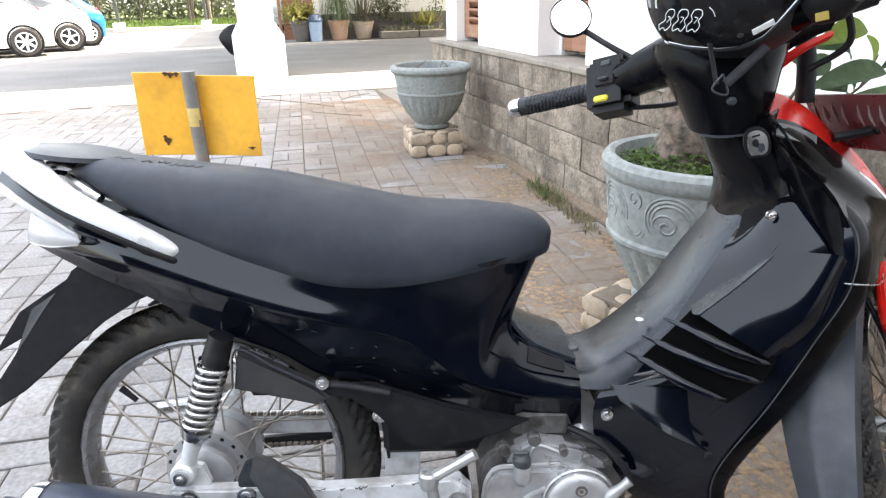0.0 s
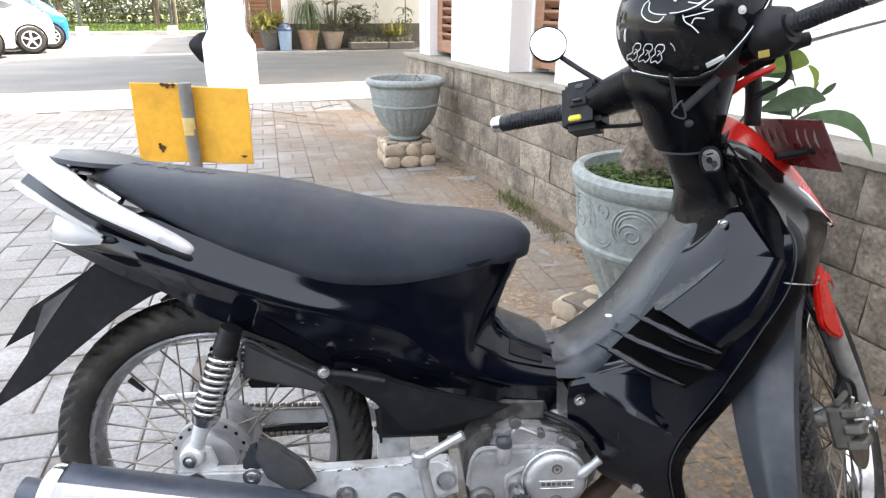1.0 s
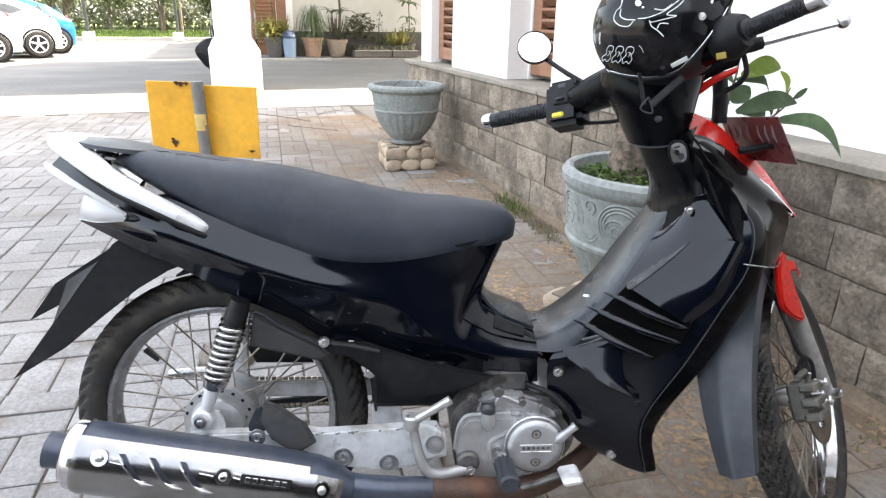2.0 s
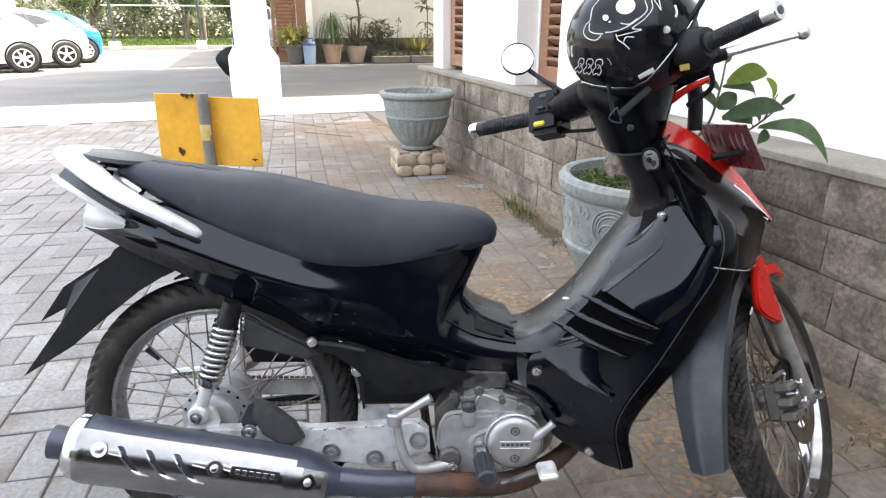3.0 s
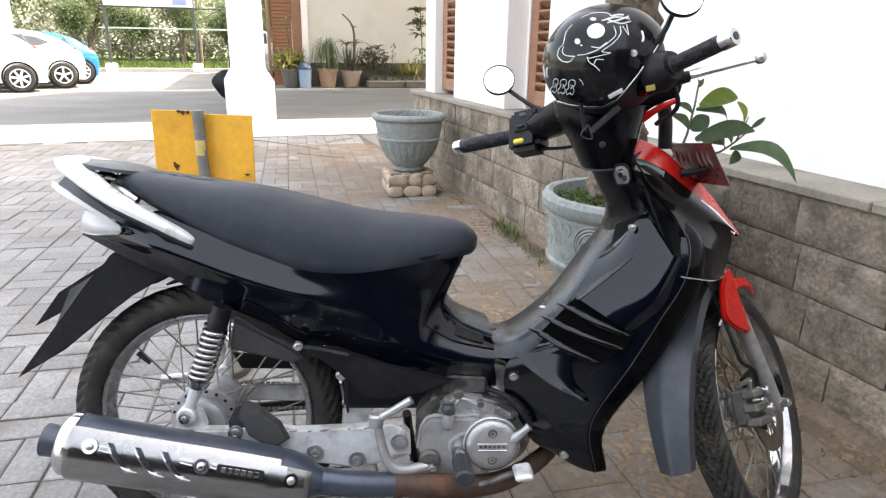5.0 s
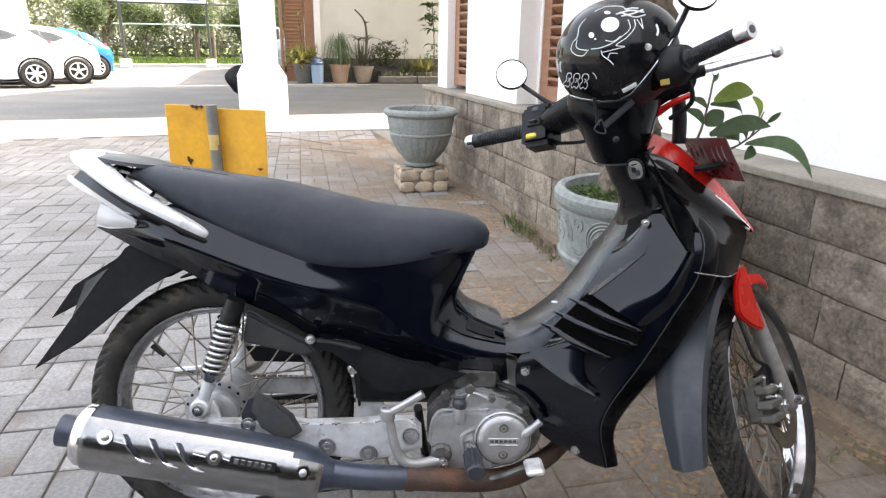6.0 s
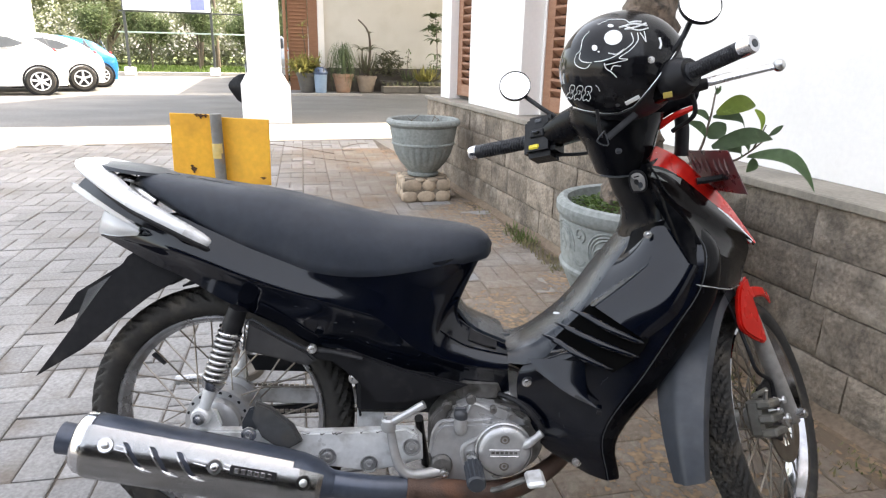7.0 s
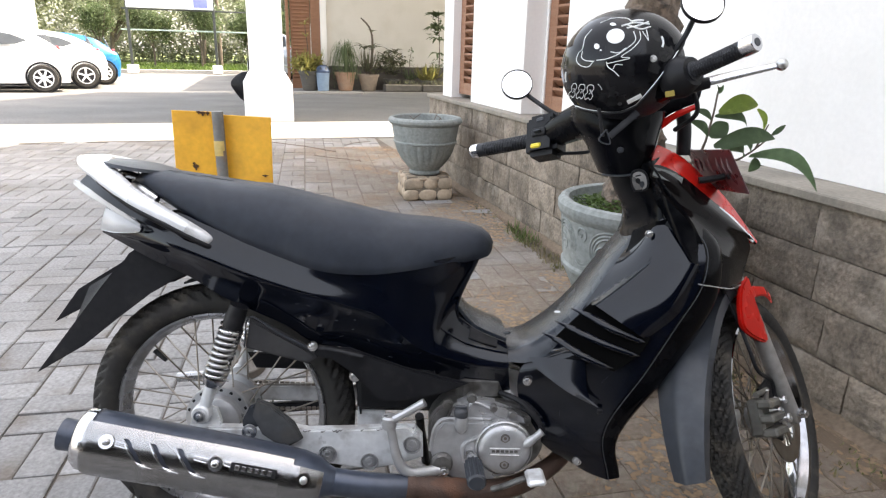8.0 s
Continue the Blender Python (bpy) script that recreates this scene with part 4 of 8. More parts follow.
pair("tail_cowl", [[(-0.235, -0.062, 0.528), (-0.18, -0.1, 0.502), (-0.12, -0.12, 0.468), (-0.05, -0.125, 0.432), (0.0, -0.12, 0.405)], [(-0.262, -0.06, 0.503), (-0.2, -0.102, 0.476), (-0.14, -0.124, 0.446), (-0.07, -0.13, 0.415), (-0.01, -0.13, 0.392)]], 20, 5, 0.005, GLOSS, "black cowl between rail and tail lamp", 50)
# rear mudguard: two pointed cheeks and the web between them
guard = bmesh.new()
slab([(-0.13, 0.385), (-0.168, 0.359), (-0.187, 0.332), (-0.255, 0.253), (-0.373, 0.1), (-0.272, 0.161), (-0.2, 0.22), (-0.129, 0.275), (-0.072, 0.309), (-0.02, 0.33)], -0.068, -0.06, 0.002, guard)
slab([(-0.13, 0.385), (-0.19, 0.352), (-0.347, 0.253), (-0.405, 0.175), (-0.322, 0.219), (-0.24, 0.25), (-0.129, 0.275), (-0.02, 0.33)], 0.06, 0.068, 0.002, guard)
join(patch([[(-0.14, -0.061, 0.375), (-0.19, -0.061, 0.335), (-0.25, -0.061, 0.262), (-0.31, -0.04, 0.185)],
            [(-0.14, 0.061, 0.375), (-0.19, 0.061, 0.345), (-0.25, 0.061, 0.305), (-0.31, 0.04, 0.265)]], 14, 7, 0.004, both=False), guard)
join(patch([[(-0.06, -0.061, 0.3), (0.02, -0.061, 0.318), (0.12, -0.061, 0.3), (0.22, -0.061, 0.24), (0.29, -0.061, 0.13), (0.31, -0.061, 0.02)],
            [(-0.06, 0.061, 0.3), (0.02, 0.061, 0.318), (0.12, 0.061, 0.3), (0.22, 0.061, 0.24), (0.29, 0.061, 0.13), (0.31, 0.061, 0.02)]], 18, 4, 0.004, both=False), guard)
part("rear_mudguard", guard, GUARDM, bike, "matte black rear mudguard with pointed tips")

# ---- rear suspension ----
def shock(y):
    top, low = Vector((0.062, y, 0.236)), Vector((-0.006, y, 0.044))
    d = (low - top).normalized()
    s = 1 if y > 0 else -1
    body_ = part("shock_absorber", tube([top + d * 0.13, low - d * 0.012], [0.0155, 0.0105], 14), SILVER, bike, "rear shock absorber, silver lower leg")
    part("shock_cap", tube([top - d * 0.035, top - d * 0.0, top + d * 0.012], [0.0185, 0.0205, 0.0205], 16), MATTE, body_, "black upper cover")
    part("damper_rod", tube([top, top + d * 0.14], 0.0115, 12), GRIME, body_)
    part("spring_seat", tube([top + d * 0.122, top + d * 0.14], [0.025, 0.019], 16), STEEL, body_)
    a = d.orthogonal().normalized()
    b = d.cross(a)
    turns = 9.5
    pts = [top + d * (0.008 + 0.115 * i / 150) + (a * math.cos(turns * 2 * math.pi * i / 150) + b * math.sin(turns * 2 * math.pi * i / 150)) * 0.0205 for i in range(151)]
    part("spring", tube(pts, 0.0039, 8, 220), STEEL, body_, "chrome coil spring", 60)
    part("shock_eye", lathe([(0.016, -0.016), (0.019, -0.012), (0.019, 0.012), (0.016, 0.016)], 18, "y", low), SILVER, body_)
    part("shock_eye_bolt", lathe([(0.011, 0.0), (0.011, s * 0.006), (0.0065, s * 0.007), (0.0065, s * 0.013), (0.003, s * 0.014)], 12, "y", low + Vector((0, s * 0.016, 0))), STEEL, body_)


shock(-0.125)
shock(0.125)

arm = part("swingarm", slab([(0.1, 0.016), (0.165, 0.022), (0.207, 0.014), (0.3, 0.018), (0.361, 0.022), (0.425, 0.024), (0.442, 0.005), (0.444, -0.04), (0.4, -0.055), (0.337, -0.068), (0.25, -0.058), (0.172, -0.03), (0.06, -0.02), (-0.03, -0.018), (-0.042, 0.0), (-0.03, 0.016)], -0.134, -0.108, 0.004), SILVER, bike, "silver painted swingarm with chipped edges")
part("swingarm_left", slab([(0.0, 0.02), (0.2, 0.02), (0.42, 0.03), (0.44, -0.02), (0.2, -0.02), (-0.04, -0.018), (-0.05, 0.0)], 0.1, 0.125, 0.004), SILVER, bike, "silver left swingarm leg")
part("swingarm_cover", slab([(0.363, 0.028), (0.41, 0.032), (0.436, 0.015), (0.44, -0.03), (0.4, -0.042), (0.365, 0.0)], -0.146, -0.133, 0.004), SILVER, arm, "silver pivot cover")
for x, z in ((0.25, -0.035), (0.335, -0.05), (0.422, -0.006)):
    bolt("swingarm_bolt", (x, -0.135 if x < 0.4 else -0.147, z), 0.011, arm, m=ALLOY)
    part("bolt_recess", lathe([(0.017, 0.0), (0.019, -0.004), (0.0165, -0.0045), (0.015, 0.0)], 20, "y", (x, -0.134 if x < 0.4 else -0.146, z)), ALLOY, arm)
part("hub_plate", lathe([(0.02, -0.008), (0.04, -0.006), (0.05, 0.0), (0.052, 0.01)], 36, "y", (0.006, -0.084, 0.006)), ALLOY, bike, "alloy brake drum plate")
for i in range(9):
    q = 2 * math.pi * i / 18 + 0.1
    part("hub_hole", lathe([(0.0038, 0.0), (0.0038, -0.001)], 8, "y", (0.0 + 0.0635 * math.cos(q), -0.0518, 0.0635 * math.sin(q))), MATTE, rear_wheel)
part("brake_arm", slab([(0.075, 0.03), (0.09, 0.06), (0.1, 0.065), (0.11, 0.02), (0.095, 0.0), (0.075, 0.0)], -0.128, -0.118, 0.003), GREYP, bike, "dark brake torque arm")
part("chain_adjuster", slab([(-0.03, 0.03), (0.0, 0.055), (0.02, 0.05), (0.03, 0.02), (0.02, 0.0), (-0.04, 0.0)], -0.12, -0.105, 0.003), SILVER, bike)
part("exhaust_bracket", slab([(0.112, 0.086), (0.14, 0.075), (0.185, 0.038), (0.202, 0.004), (0.165, -0.018), (0.122, 0.012), (0.103, 0.05)], -0.156, -0.14, 0.004), BRKT, bike, "dark pressed-steel exhaust bracket")
part("exhaust_clip", box((0.035, 0.02, 0.028), (0.175, -0.17, -0.018), 0.004, None, Matrix.Rotation(0.5, 4, "Y")), GREYP, bike)
bolt("bracket_bolt", (0.098, -0.16, 0.02), 0.012)
bolt("axle_nut", (0.0, -0.137, 0.0), 0.013)
part("chain_guard", slab([(0.02, 0.1), (0.2, 0.098), (0.33, 0.075), (0.4, 0.06), (0.4, 0.03), (0.2, 0.06), (0.04, 0.062)], 0.1, 0.106, 0.002), MATTE, bike, "black chain guard")
chain = bmesh.new()
for i in range(34):
    for z in (0.034, -0.034):
        box((0.0105, 0.007, 0.008), (0.005 + i * 0.0125, 0.085, z * (1 - i * 0.008)), 0.0015, chain)
tagged(part("chain", chain, SPOKEM, bike, "greasy drive chain"), kind="stuff")
part("pillion_peg", tube([(-0.17, 0.16, 0.012), (-0.1, 0.155, 0.02), (-0.03, 0.14, 0.03)], [0.012, 0.012, 0.009], 10), STEEL, bike, "silver folded pillion footrest")
part("centre_stand", tube([(0.2, 0.11, -0.03), (0.06, 0.12, -0.045), (-0.04, 0.125, -0.06)], 0.013, 10), MATTE, bike, "black folded centre stand")
part("side_stand", tube([(0.43, 0.12, -0.06), (0.44, 0.19, -0.16), (0.448, 0.246, -0.243)], [0.011, 0.01, 0.012], 10), MATTE, bike, "black side stand, lowered")
part("rear_frame", tube([(0.44, 0.05, 0.1), (0.25, 0.06, 0.24), (0.06, 0.09, 0.27), (-0.1, 0.08, 0.4)], 0.016, 10), MATTE, bike)
part("battery_box", slab([(0.094, 0.244), (0.21, 0.182), (0.228, 0.165), (0.208, 0.152), (0.084, 0.182)], -0.128, -0.1, 0.005), FADED, bike, "faded black battery box cover")
part("battery_box_edge", tube([(0.082, -0.127, 0.184), (0.094, -0.127, 0.246), (0.15, -0.127, 0.216), (0.21, -0.127, 0.185)], 0.0018, 6, 30), GREYP, bike, "thin grey line along the cover's edge")
part("rubber_bung", lathe([(0.004, -0.004), (0.01, -0.003), (0.012, 0.0)], 14, "y", (0.3, -0.1, 0.118)), STEEL, bike)
part("valve_stem", tube([(-0.155, -0.01, 0.128), (-0.128, -0.014, 0.108)], [0.006, 0.004], 8), MATTE, rear_wheel, "black valve cap")

# ---- exhaust ----
P0, P1 = Vector((0.25, -0.195, -0.06)), Vector((-0.195, -0.22, 0.031))
AX = (P1 - P0).normalized()
S0 = AX.cross(Vector((0, 0, 1))).normalized()
S1 = S0.cross(AX).normalized()


def muffler_arc(t, r, q):
    """A point on the muffler: t along its axis, q round it from the outer side upwards."""
    return P0 + (P1 - P0) * t + (S0 * math.cos(q) * OUT + S1 * math.sin(q)) * r


OUT = -1.0 if S0.y > 0 else 1.0
muf = bmesh.new()
prof = [(-0.06, 0.024), (-0.02, 0.03), (0.02, 0.042), (0.1, 0.05), (0.3, 0.054), (0.7, 0.056), (0.94, 0.057), (0.985, 0.053), (1.0, 0.046)]
rings(muf, [[muffler_arc(t, r, q) for q in np.linspace(0, 2 * math.pi, 36, endpoint=False)] for t, r in prof])
muffler = part("muffler", finish(muf), BLUED, bike, "long dark muffler with chrome heat shield", 40)


def shield(name, t0, t1, q0, q1, grow, label, holes=()):
    bm = bmesh.new()
    n, m = 150, 60
    out = []
    for i in range(n + 1):
        t = t0 + (t1 - t0) * i / n
        rr = float(np.interp(t, [p[0] for p in prof], [p[1] for p in prof])) + grow
        out.append([bm.verts.new(muffler_arc(t, rr, q)) for q in np.linspace(q0, q1, m + 1)])
    for i in range(n):
        for k in range(m):
            t, q = t0 + (t1 - t0) * (i + 0.5) / n, q0 + (q1 - q0) * (k + 0.5) / m
            if not any(abs((t - ht) - (q - hq) * sl) < hw and abs(q - hq) < hh for ht, hq, hw, hh, sl in holes):
                bm.faces.new((out[i][k], out[i + 1][k], out[i + 1][k + 1], out[i][k + 1]))
    for v in [v for v in bm.verts if not v.link_faces]:
        bm.verts.remove(v)
    bmesh.ops.solidify(bm, geom=bm.faces[:], thickness=0.003)
    return part(name, finish(bm), SHIELDM, muffler, label, 50)


SLOTS = (0.548, 0.652, 0.757)
shield("heat_shield", 0.13, 0.96, -1.35, 1.02, 0.006, "polished chrome heat shield with three slots",
       [(ht, 0.34, 0.011, 0.33, 0.12) for ht in SLOTS])
shield("end_shield", 0.0, 0.17, -1.1, 0.75, 0.017, "small chrome end shield")
cap = bmesh.new()
rings(cap, [[muffler_arc(t, r, q) for q in np.linspace(0, 2 * math.pi, 36, endpoint=False)] for t, r in ((0.955, 0.0585), (0.99, 0.057), (1.01, 0.05), (1.015, 0.036), (1.0, 0.03))])
part("muffler_cap", finish(cap), CHROME, muffler, "chrome rear cap", 50)
for ht in SLOTS:
    part("slot_lip", tube([muffler_arc(ht - 0.02, 0.0615, 0.06), muffler_arc(ht - 0.05, 0.063, -0.01), muffler_arc(ht - 0.085, 0.0615, -0.06)], [0.001, 0.0038, 0.001], 10, 16), CHROME, muffler, "bright pressed lip")
    part("slot_fold", tube([muffler_arc(ht + 0.058, 0.061, 0.68), muffler_arc(ht + 0.024, 0.063, 0.4), muffler_arc(ht - 0.018, 0.0615, 0.05)], [0.0008, 0.0024, 0.0008], 8, 16), CHROME, muffler)
part("muffler_tip", tube([muffler_arc(0.97, 0, 0), muffler_arc(1.04, 0, 0), muffler_arc(1.085, 0, 0)], [0.028, 0.029, 0.03], 24, 8), BLUED, muffler, "dark blue exhaust tip")
for t0, t1 in ((0.93, 0.9), (0.83, 0.79), (0.52, 0.47), (0.4, 0.37)):
    for q in (0.43, 0.55):
        part("shield_bead", tube([muffler_arc(t0, 0.0615, q), muffler_arc(t1, 0.0615, q - 0.03)], 0.0014, 6), CHROME, muffler)
for t, q in ((0.865, 0.5), (0.434, 0.42), (0.075, 0.4)):
    rr = float(np.interp(t, [p[0] for p in prof], [p[1] for p in prof])) + (0.021 if t < 0.1 else 0.011)
    c, nrm = muffler_arc(t, rr, q), (muffler_arc(t, 1, q) - muffler_arc(t, 0, q)).normalized()
    part("shield_screw", tube([c - nrm * 0.004, c + nrm * 0.004, c + nrm * 0.006], [0.0075, 0.007, 0.004], 12, 5), STEEL, muffler)
    part("screw_washer", tube([c - nrm * 0.006, c - nrm * 0.001], [0.0145, 0.013], 18), CHROME, muffler)
badge = muffler_arc(0.28, 0.0625, 0.42)
FACE = S0 * OUT * math.cos(0.42) + S1 * math.sin(0.42)
plate_turn = Matrix((AX * -1, FACE * -1, AX.cross(FACE) * (1 if AX.cross(FACE).z > 0 else -1))).transposed().to_4x4()
mark = part("badge", box((0.085, 0.004, 0.017), badge, 0.0015, None, plate_turn), MATTE, muffler, "dark embossed strip on the heat shield")
for i in range(6):
    part("badge_bar", box((0.009, 0.003, 0.009), badge + AX * (0.03 - 0.012 * i) + FACE * 0.003, 0.0008, None, plate_turn), CHROME, mark)
part("exhaust_pipe", tube([(0.272, -0.196, -0.062), (0.34, -0.19, -0.073), (0.42, -0.178, -0.08)], [0.026, 0.025, 0.0235], 18), BLUED, bike, "dark blued exhaust pipe")
part("exhaust_header", tube([(0.418, -0.177, -0.08), (0.504, -0.17, -0.089), (0.586, -0.15, -0.1), (0.661, -0.11, -0.1), (0.742, -0.06, -0.07), (0.79, -0.03, 0.0)], [0.0245, 0.0235, 0.022, 0.021, 0.019, 0.018], 16), RUSTY, bike, "rusty brown exhaust header")
part("pipe_joint", tube([(0.412, -0.179, -0.079), (0.428, -0.177, -0.081)], 0.0265, 20), RUSTY, bike)

# ---- engine ----
crank = part("engine", slab([(0.462, -0.07), (0.455, -0.02), (0.455, 0.035), (0.475, 0.066), (0.51, 0.075), (0.6, 0.078), (0.66, 0.06), (0.69, 0.02), (0.68, -0.04), (0.62, -0.078), (0.54, -0.086)], -0.128, 0.12, 0.006, n=60), GRIME, bike, "grimy cast alloy engine case")
part("clutch_cover", slab([(0.459, -0.022), (0.462, 0.003), (0.468, 0.026), (0.484, 0.042), (0.53, 0.044), (0.575, 0.045), (0.62, 0.045), (0.62, -0.07), (0.574, -0.083), (0.505, -0.082), (0.475, -0.064)], -0.146, -0.126, 0.005), ALLOY, crank, "silver clutch cover")
part("cover_lip", tube([(0.459, -0.138, -0.022), (0.462, -0.138, 0.004), (0.468, -0.138, 0.028), (0.484, -0.138, 0.045), (0.53, -0.138, 0.047), (0.58, -0.138, 0.049)], 0.004, 8, 40), ALLOY, crank, "bright gasket lip")
part("clutch_rib", tube([(0.528, -0.148, -0.04), (0.526, -0.149, -0.004), (0.57, -0.149, 0.02), (0.6, -0.148, 0.03)], [0.004, 0.0045, 0.0045, 0.003], 8, 30), ALLOY, crank)
part("upper_case", slab([(0.49, 0.046), (0.5, 0.07), (0.535, 0.086), (0.585, 0.08), (0.63, 0.066), (0.655, 0.05), (0.66, 0.03)], -0.134, -0.1, 0.006), ALLOY, crank, "upper casting with bolts")
part("case_rib", tube([(0.512, -0.135, 0.08), (0.53, -0.137, 0.062), (0.545, -0.138, 0.082), (0.585, -0.137, 0.066)], 0.0035, 8, 30), ALLOY, crank)
for x, y, z, r in ((0.492, -0.134, 0.075, 0.008), (0.54, -0.134, 0.09, 0.008), (0.585, -0.136, 0.07, 0.006), (0.622, -0.136, 0.058, 0.006), (0.472, -0.14, -0.05, 0.006), (0.655, -0.13, 0.045, 0.006)):
    part("case_boss", lathe([(r * 1.3, 0.01), (r * 1.3, -0.004), (r, -0.005), (r, -0.009), (0.0, -0.009)], 12, "y", (x, y, z)), GRIME, crank)
rotor = part("rotor_cover", lathe([(0.053, 0.02), (0.053, -0.008), (0.051, -0.013), (0.047, -0.0165), (0.04, -0.0195), (0.032, -0.0205), (0.0, -0.022)], 56, "y", (0.607, -0.15, -0.007)), ALLOY, crank, "round silver engine cover", 25)
part("cover_ring", lathe([(0.055, 0.006), (0.0575, 0.004), (0.0575, -0.006), (0.055, -0.008), (0.0535, -0.004)], 56, "y", (0.607, -0.15, -0.007)), ALLOY, crank)
for z in (0.021, -0.034):
    part("cover_plug", lathe([(0.008, 0.002), (0.008, -0.001), (0.0062, -0.0012), (0.006, 0.0015), (0.0035, 0.0015), (0.003, -0.0005), (0.0, -0.0005)], 18, "y", (0.607, -0.171, z)), SPOKEM, rotor)
    # dark ring drawn round the plug as its shadow
    part("plug_shadow_ring", lathe([(0.0095, 0.001), (0.0095, -0.0006), (0.008, -0.0008), (0.0075, 0.001)], 18, "y", (0.607, -0.1702, z)), GRIME, rotor)
part("cover_band", box((0.062, 0.003, 0.016), (0.607, -0.1712, -0.0065), 0.0012), ALLOY, rotor, "raised band across the round cover")
for i in range(6):
    part("band_bar", box((0.0065, 0.0016, 0.006), (0.584 + 0.009 * i, -0.1732, -0.0045), 0.0006), GRIME, rotor)
part("band_bar", box((0.058, 0.0016, 0.002), (0.607, -0.1732, -0.0125), 0.0005), STEEL, rotor)
neck = part("oil_neck", tube([(0.52, -0.145, 0.022), (0.5195, -0.152, 0.035), (0.519, -0.153, 0.058)], [0.006, 0.0125, 0.0125], 20, 8), ALLOY, crank, "oil filler neck")
part("oil_cap", tube([(0.519, -0.153, 0.058), (0.519, -0.153, 0.061), (0.518, -0.153, 0.07), (0.518, -0.153, 0.076)], [0.013, 0.0138, 0.0138, 0.008], 20, 10), GREYP, crank, "dark oil filler cap")
part("oil_cap_grip", box((0.024, 0.006, 0.008), (0.518, -0.153, 0.077), 0.002), GREYP, crank)
part("starter_dome", body([[(0.59, -0.04, 0.1), (0.62, -0.07, 0.105), (0.66, -0.05, 0.095)], [(0.59, -0.07, 0.08), (0.62, -0.11, 0.085), (0.66, -0.08, 0.075)], [(0.59, -0.06, 0.06), (0.62, -0.1, 0.06), (0.66, -0.08, 0.055)]], 14, 9), ALLOY, crank, "pale domed casting", 60)
cyl = bmesh.new()
for i in range(7):
    box((0.012, 0.11, 0.11), (0.7 + 0.016 * i, 0, 0.05), 0.003, cyl)
box((0.13, 0.08, 0.08), (0.74, 0, 0.05), 0.006, cyl)
part("cylinder", cyl, GRIME, crank, "finned alloy cylinder")
part("cylinder_head", box((0.07, 0.12, 0.12), (0.845, 0, 0.05), 0.012), GRIME, crank)
part("breather_hose", tube([(0.6, -0.1, 0.09), (0.64, -0.14, 0.085), (0.675, -0.155, 0.05), (0.685, -0.155, 0.02)], 0.006, 8), MATTE, bike, "black rubber hose")
part("dipstick_arm", tube([(0.64, -0.162, 0.0), (0.655, -0.166, 0.013), (0.668, -0.168, 0.025), (0.68, -0.168, 0.036)], [0.006, 0.0095, 0.007, 0.008], 12), ALLOY, bike)
part("carburettor", box((0.09, 0.09, 0.05), (0.56, -0.06, 0.098), 0.01), GRIME, bike, "grimy carburettor")
part("carburettor_bowl", lathe([(0.0, -0.025), (0.02, -0.022), (0.022, 0.0), (0.016, 0.012)], 16, "z", (0.53, -0.075, 0.09)), GRIME, bike)
part("air_box", slab([(0.222, 0.181), (0.24, 0.185), (0.294, 0.185), (0.401, 0.148), (0.534, 0.116), (0.49, 0.096), (0.449, 0.084), (0.38, 0.073), (0.348, 0.078), (0.3, 0.13), (0.26, 0.16), (0.22, 0.168)], -0.125, -0.112, 0.004), MATTE, bike, "matte black chassis cover")
part("inner_cover", box((0.18, 0.14, 0.12), (0.39, 0.0, 0.09), 0.01), MATTE, bike, "black inner cover")
part("bracket_plate", box((0.06, 0.004, 0.075), (0.33, -0.05, 0.02), 0.002), SILVER, bike, "pale sheet-metal bracket")
bolt("cover_bolt", (0.219, -0.131, 0.19), 0.008, m=STEEL)
bolt("cover_bolt", (0.3, -0.112, 0.125), 0.007, m=STEEL)
part("bracket_strip", tube([(0.219, -0.122, 0.186), (0.26, -0.125, 0.183), (0.32, -0.126, 0.17)], 0.006, 8, flat=0.4), MATTE, bike)
# kick starter
kick = part("kick_starter", tube([(0.481, -0.155, -0.054), (0.43, -0.172, -0.054), (0.404, -0.178, -0.04), (0.39, -0.18, -0.006), (0.379, -0.18, 0.052)], [0.011, 0.011, 0.0105, 0.0095, 0.0085], 12), ALLOY, bike, "alloy kick-start lever")
part("kick_boss", lathe([(0.02, 0.02), (0.022, -0.008), (0.018, -0.014), (0.008, -0.016)], 22, "y", (0.483, -0.148, -0.042)), GRIME, kick)
part("kick_hinge", lathe([(0.013, -0.012), (0.015, -0.006), (0.015, 0.01), (0.012, 0.014)], 14, "z", (0.377, -0.181, 0.055)), ALLOY, kick)
part("kick_pedal", tube([(0.379, -0.184, 0.058), (0.412, -0.187, 0.079), (0.446, -0.19, 0.101)], [0.0085, 0.008, 0.0085], 10), ALLOY, kick)
bolt("kick_bolt", (0.487, -0.166, -0.054), 0.008, kick)
# rider's footrest and brake pedal
peg = part("footrest", tube([(0.54, -0.13, -0.03), (0.542, -0.175, -0.017), (0.544, -0.2, -0.022)], 0.01, 12), STEEL, bike, "right footrest")
g = bmesh.new()
loops = []
for i in range(16):
    t = i / 15
    r = 0.0165 - (0.003 if i in (0, 15) else 0)
    loops.append([Vector((0.543 + 0.005 * t, -0.19 - 0.056 * t, -0.021 - 0.014 * t)) + Vector((math.cos(q) * r * 1.12, 0, math.sin(q) * r)) * (1.0 if k % 4 in (0, 1) or i > 13 else 0.86) for k, q in enumerate(np.linspace(0, 2 * math.pi, 48, endpoint=False))])
rings(g, loops)
part("footrest_rubber", finish(g), GREYP, peg, "ribbed black footrest rubber", 30)
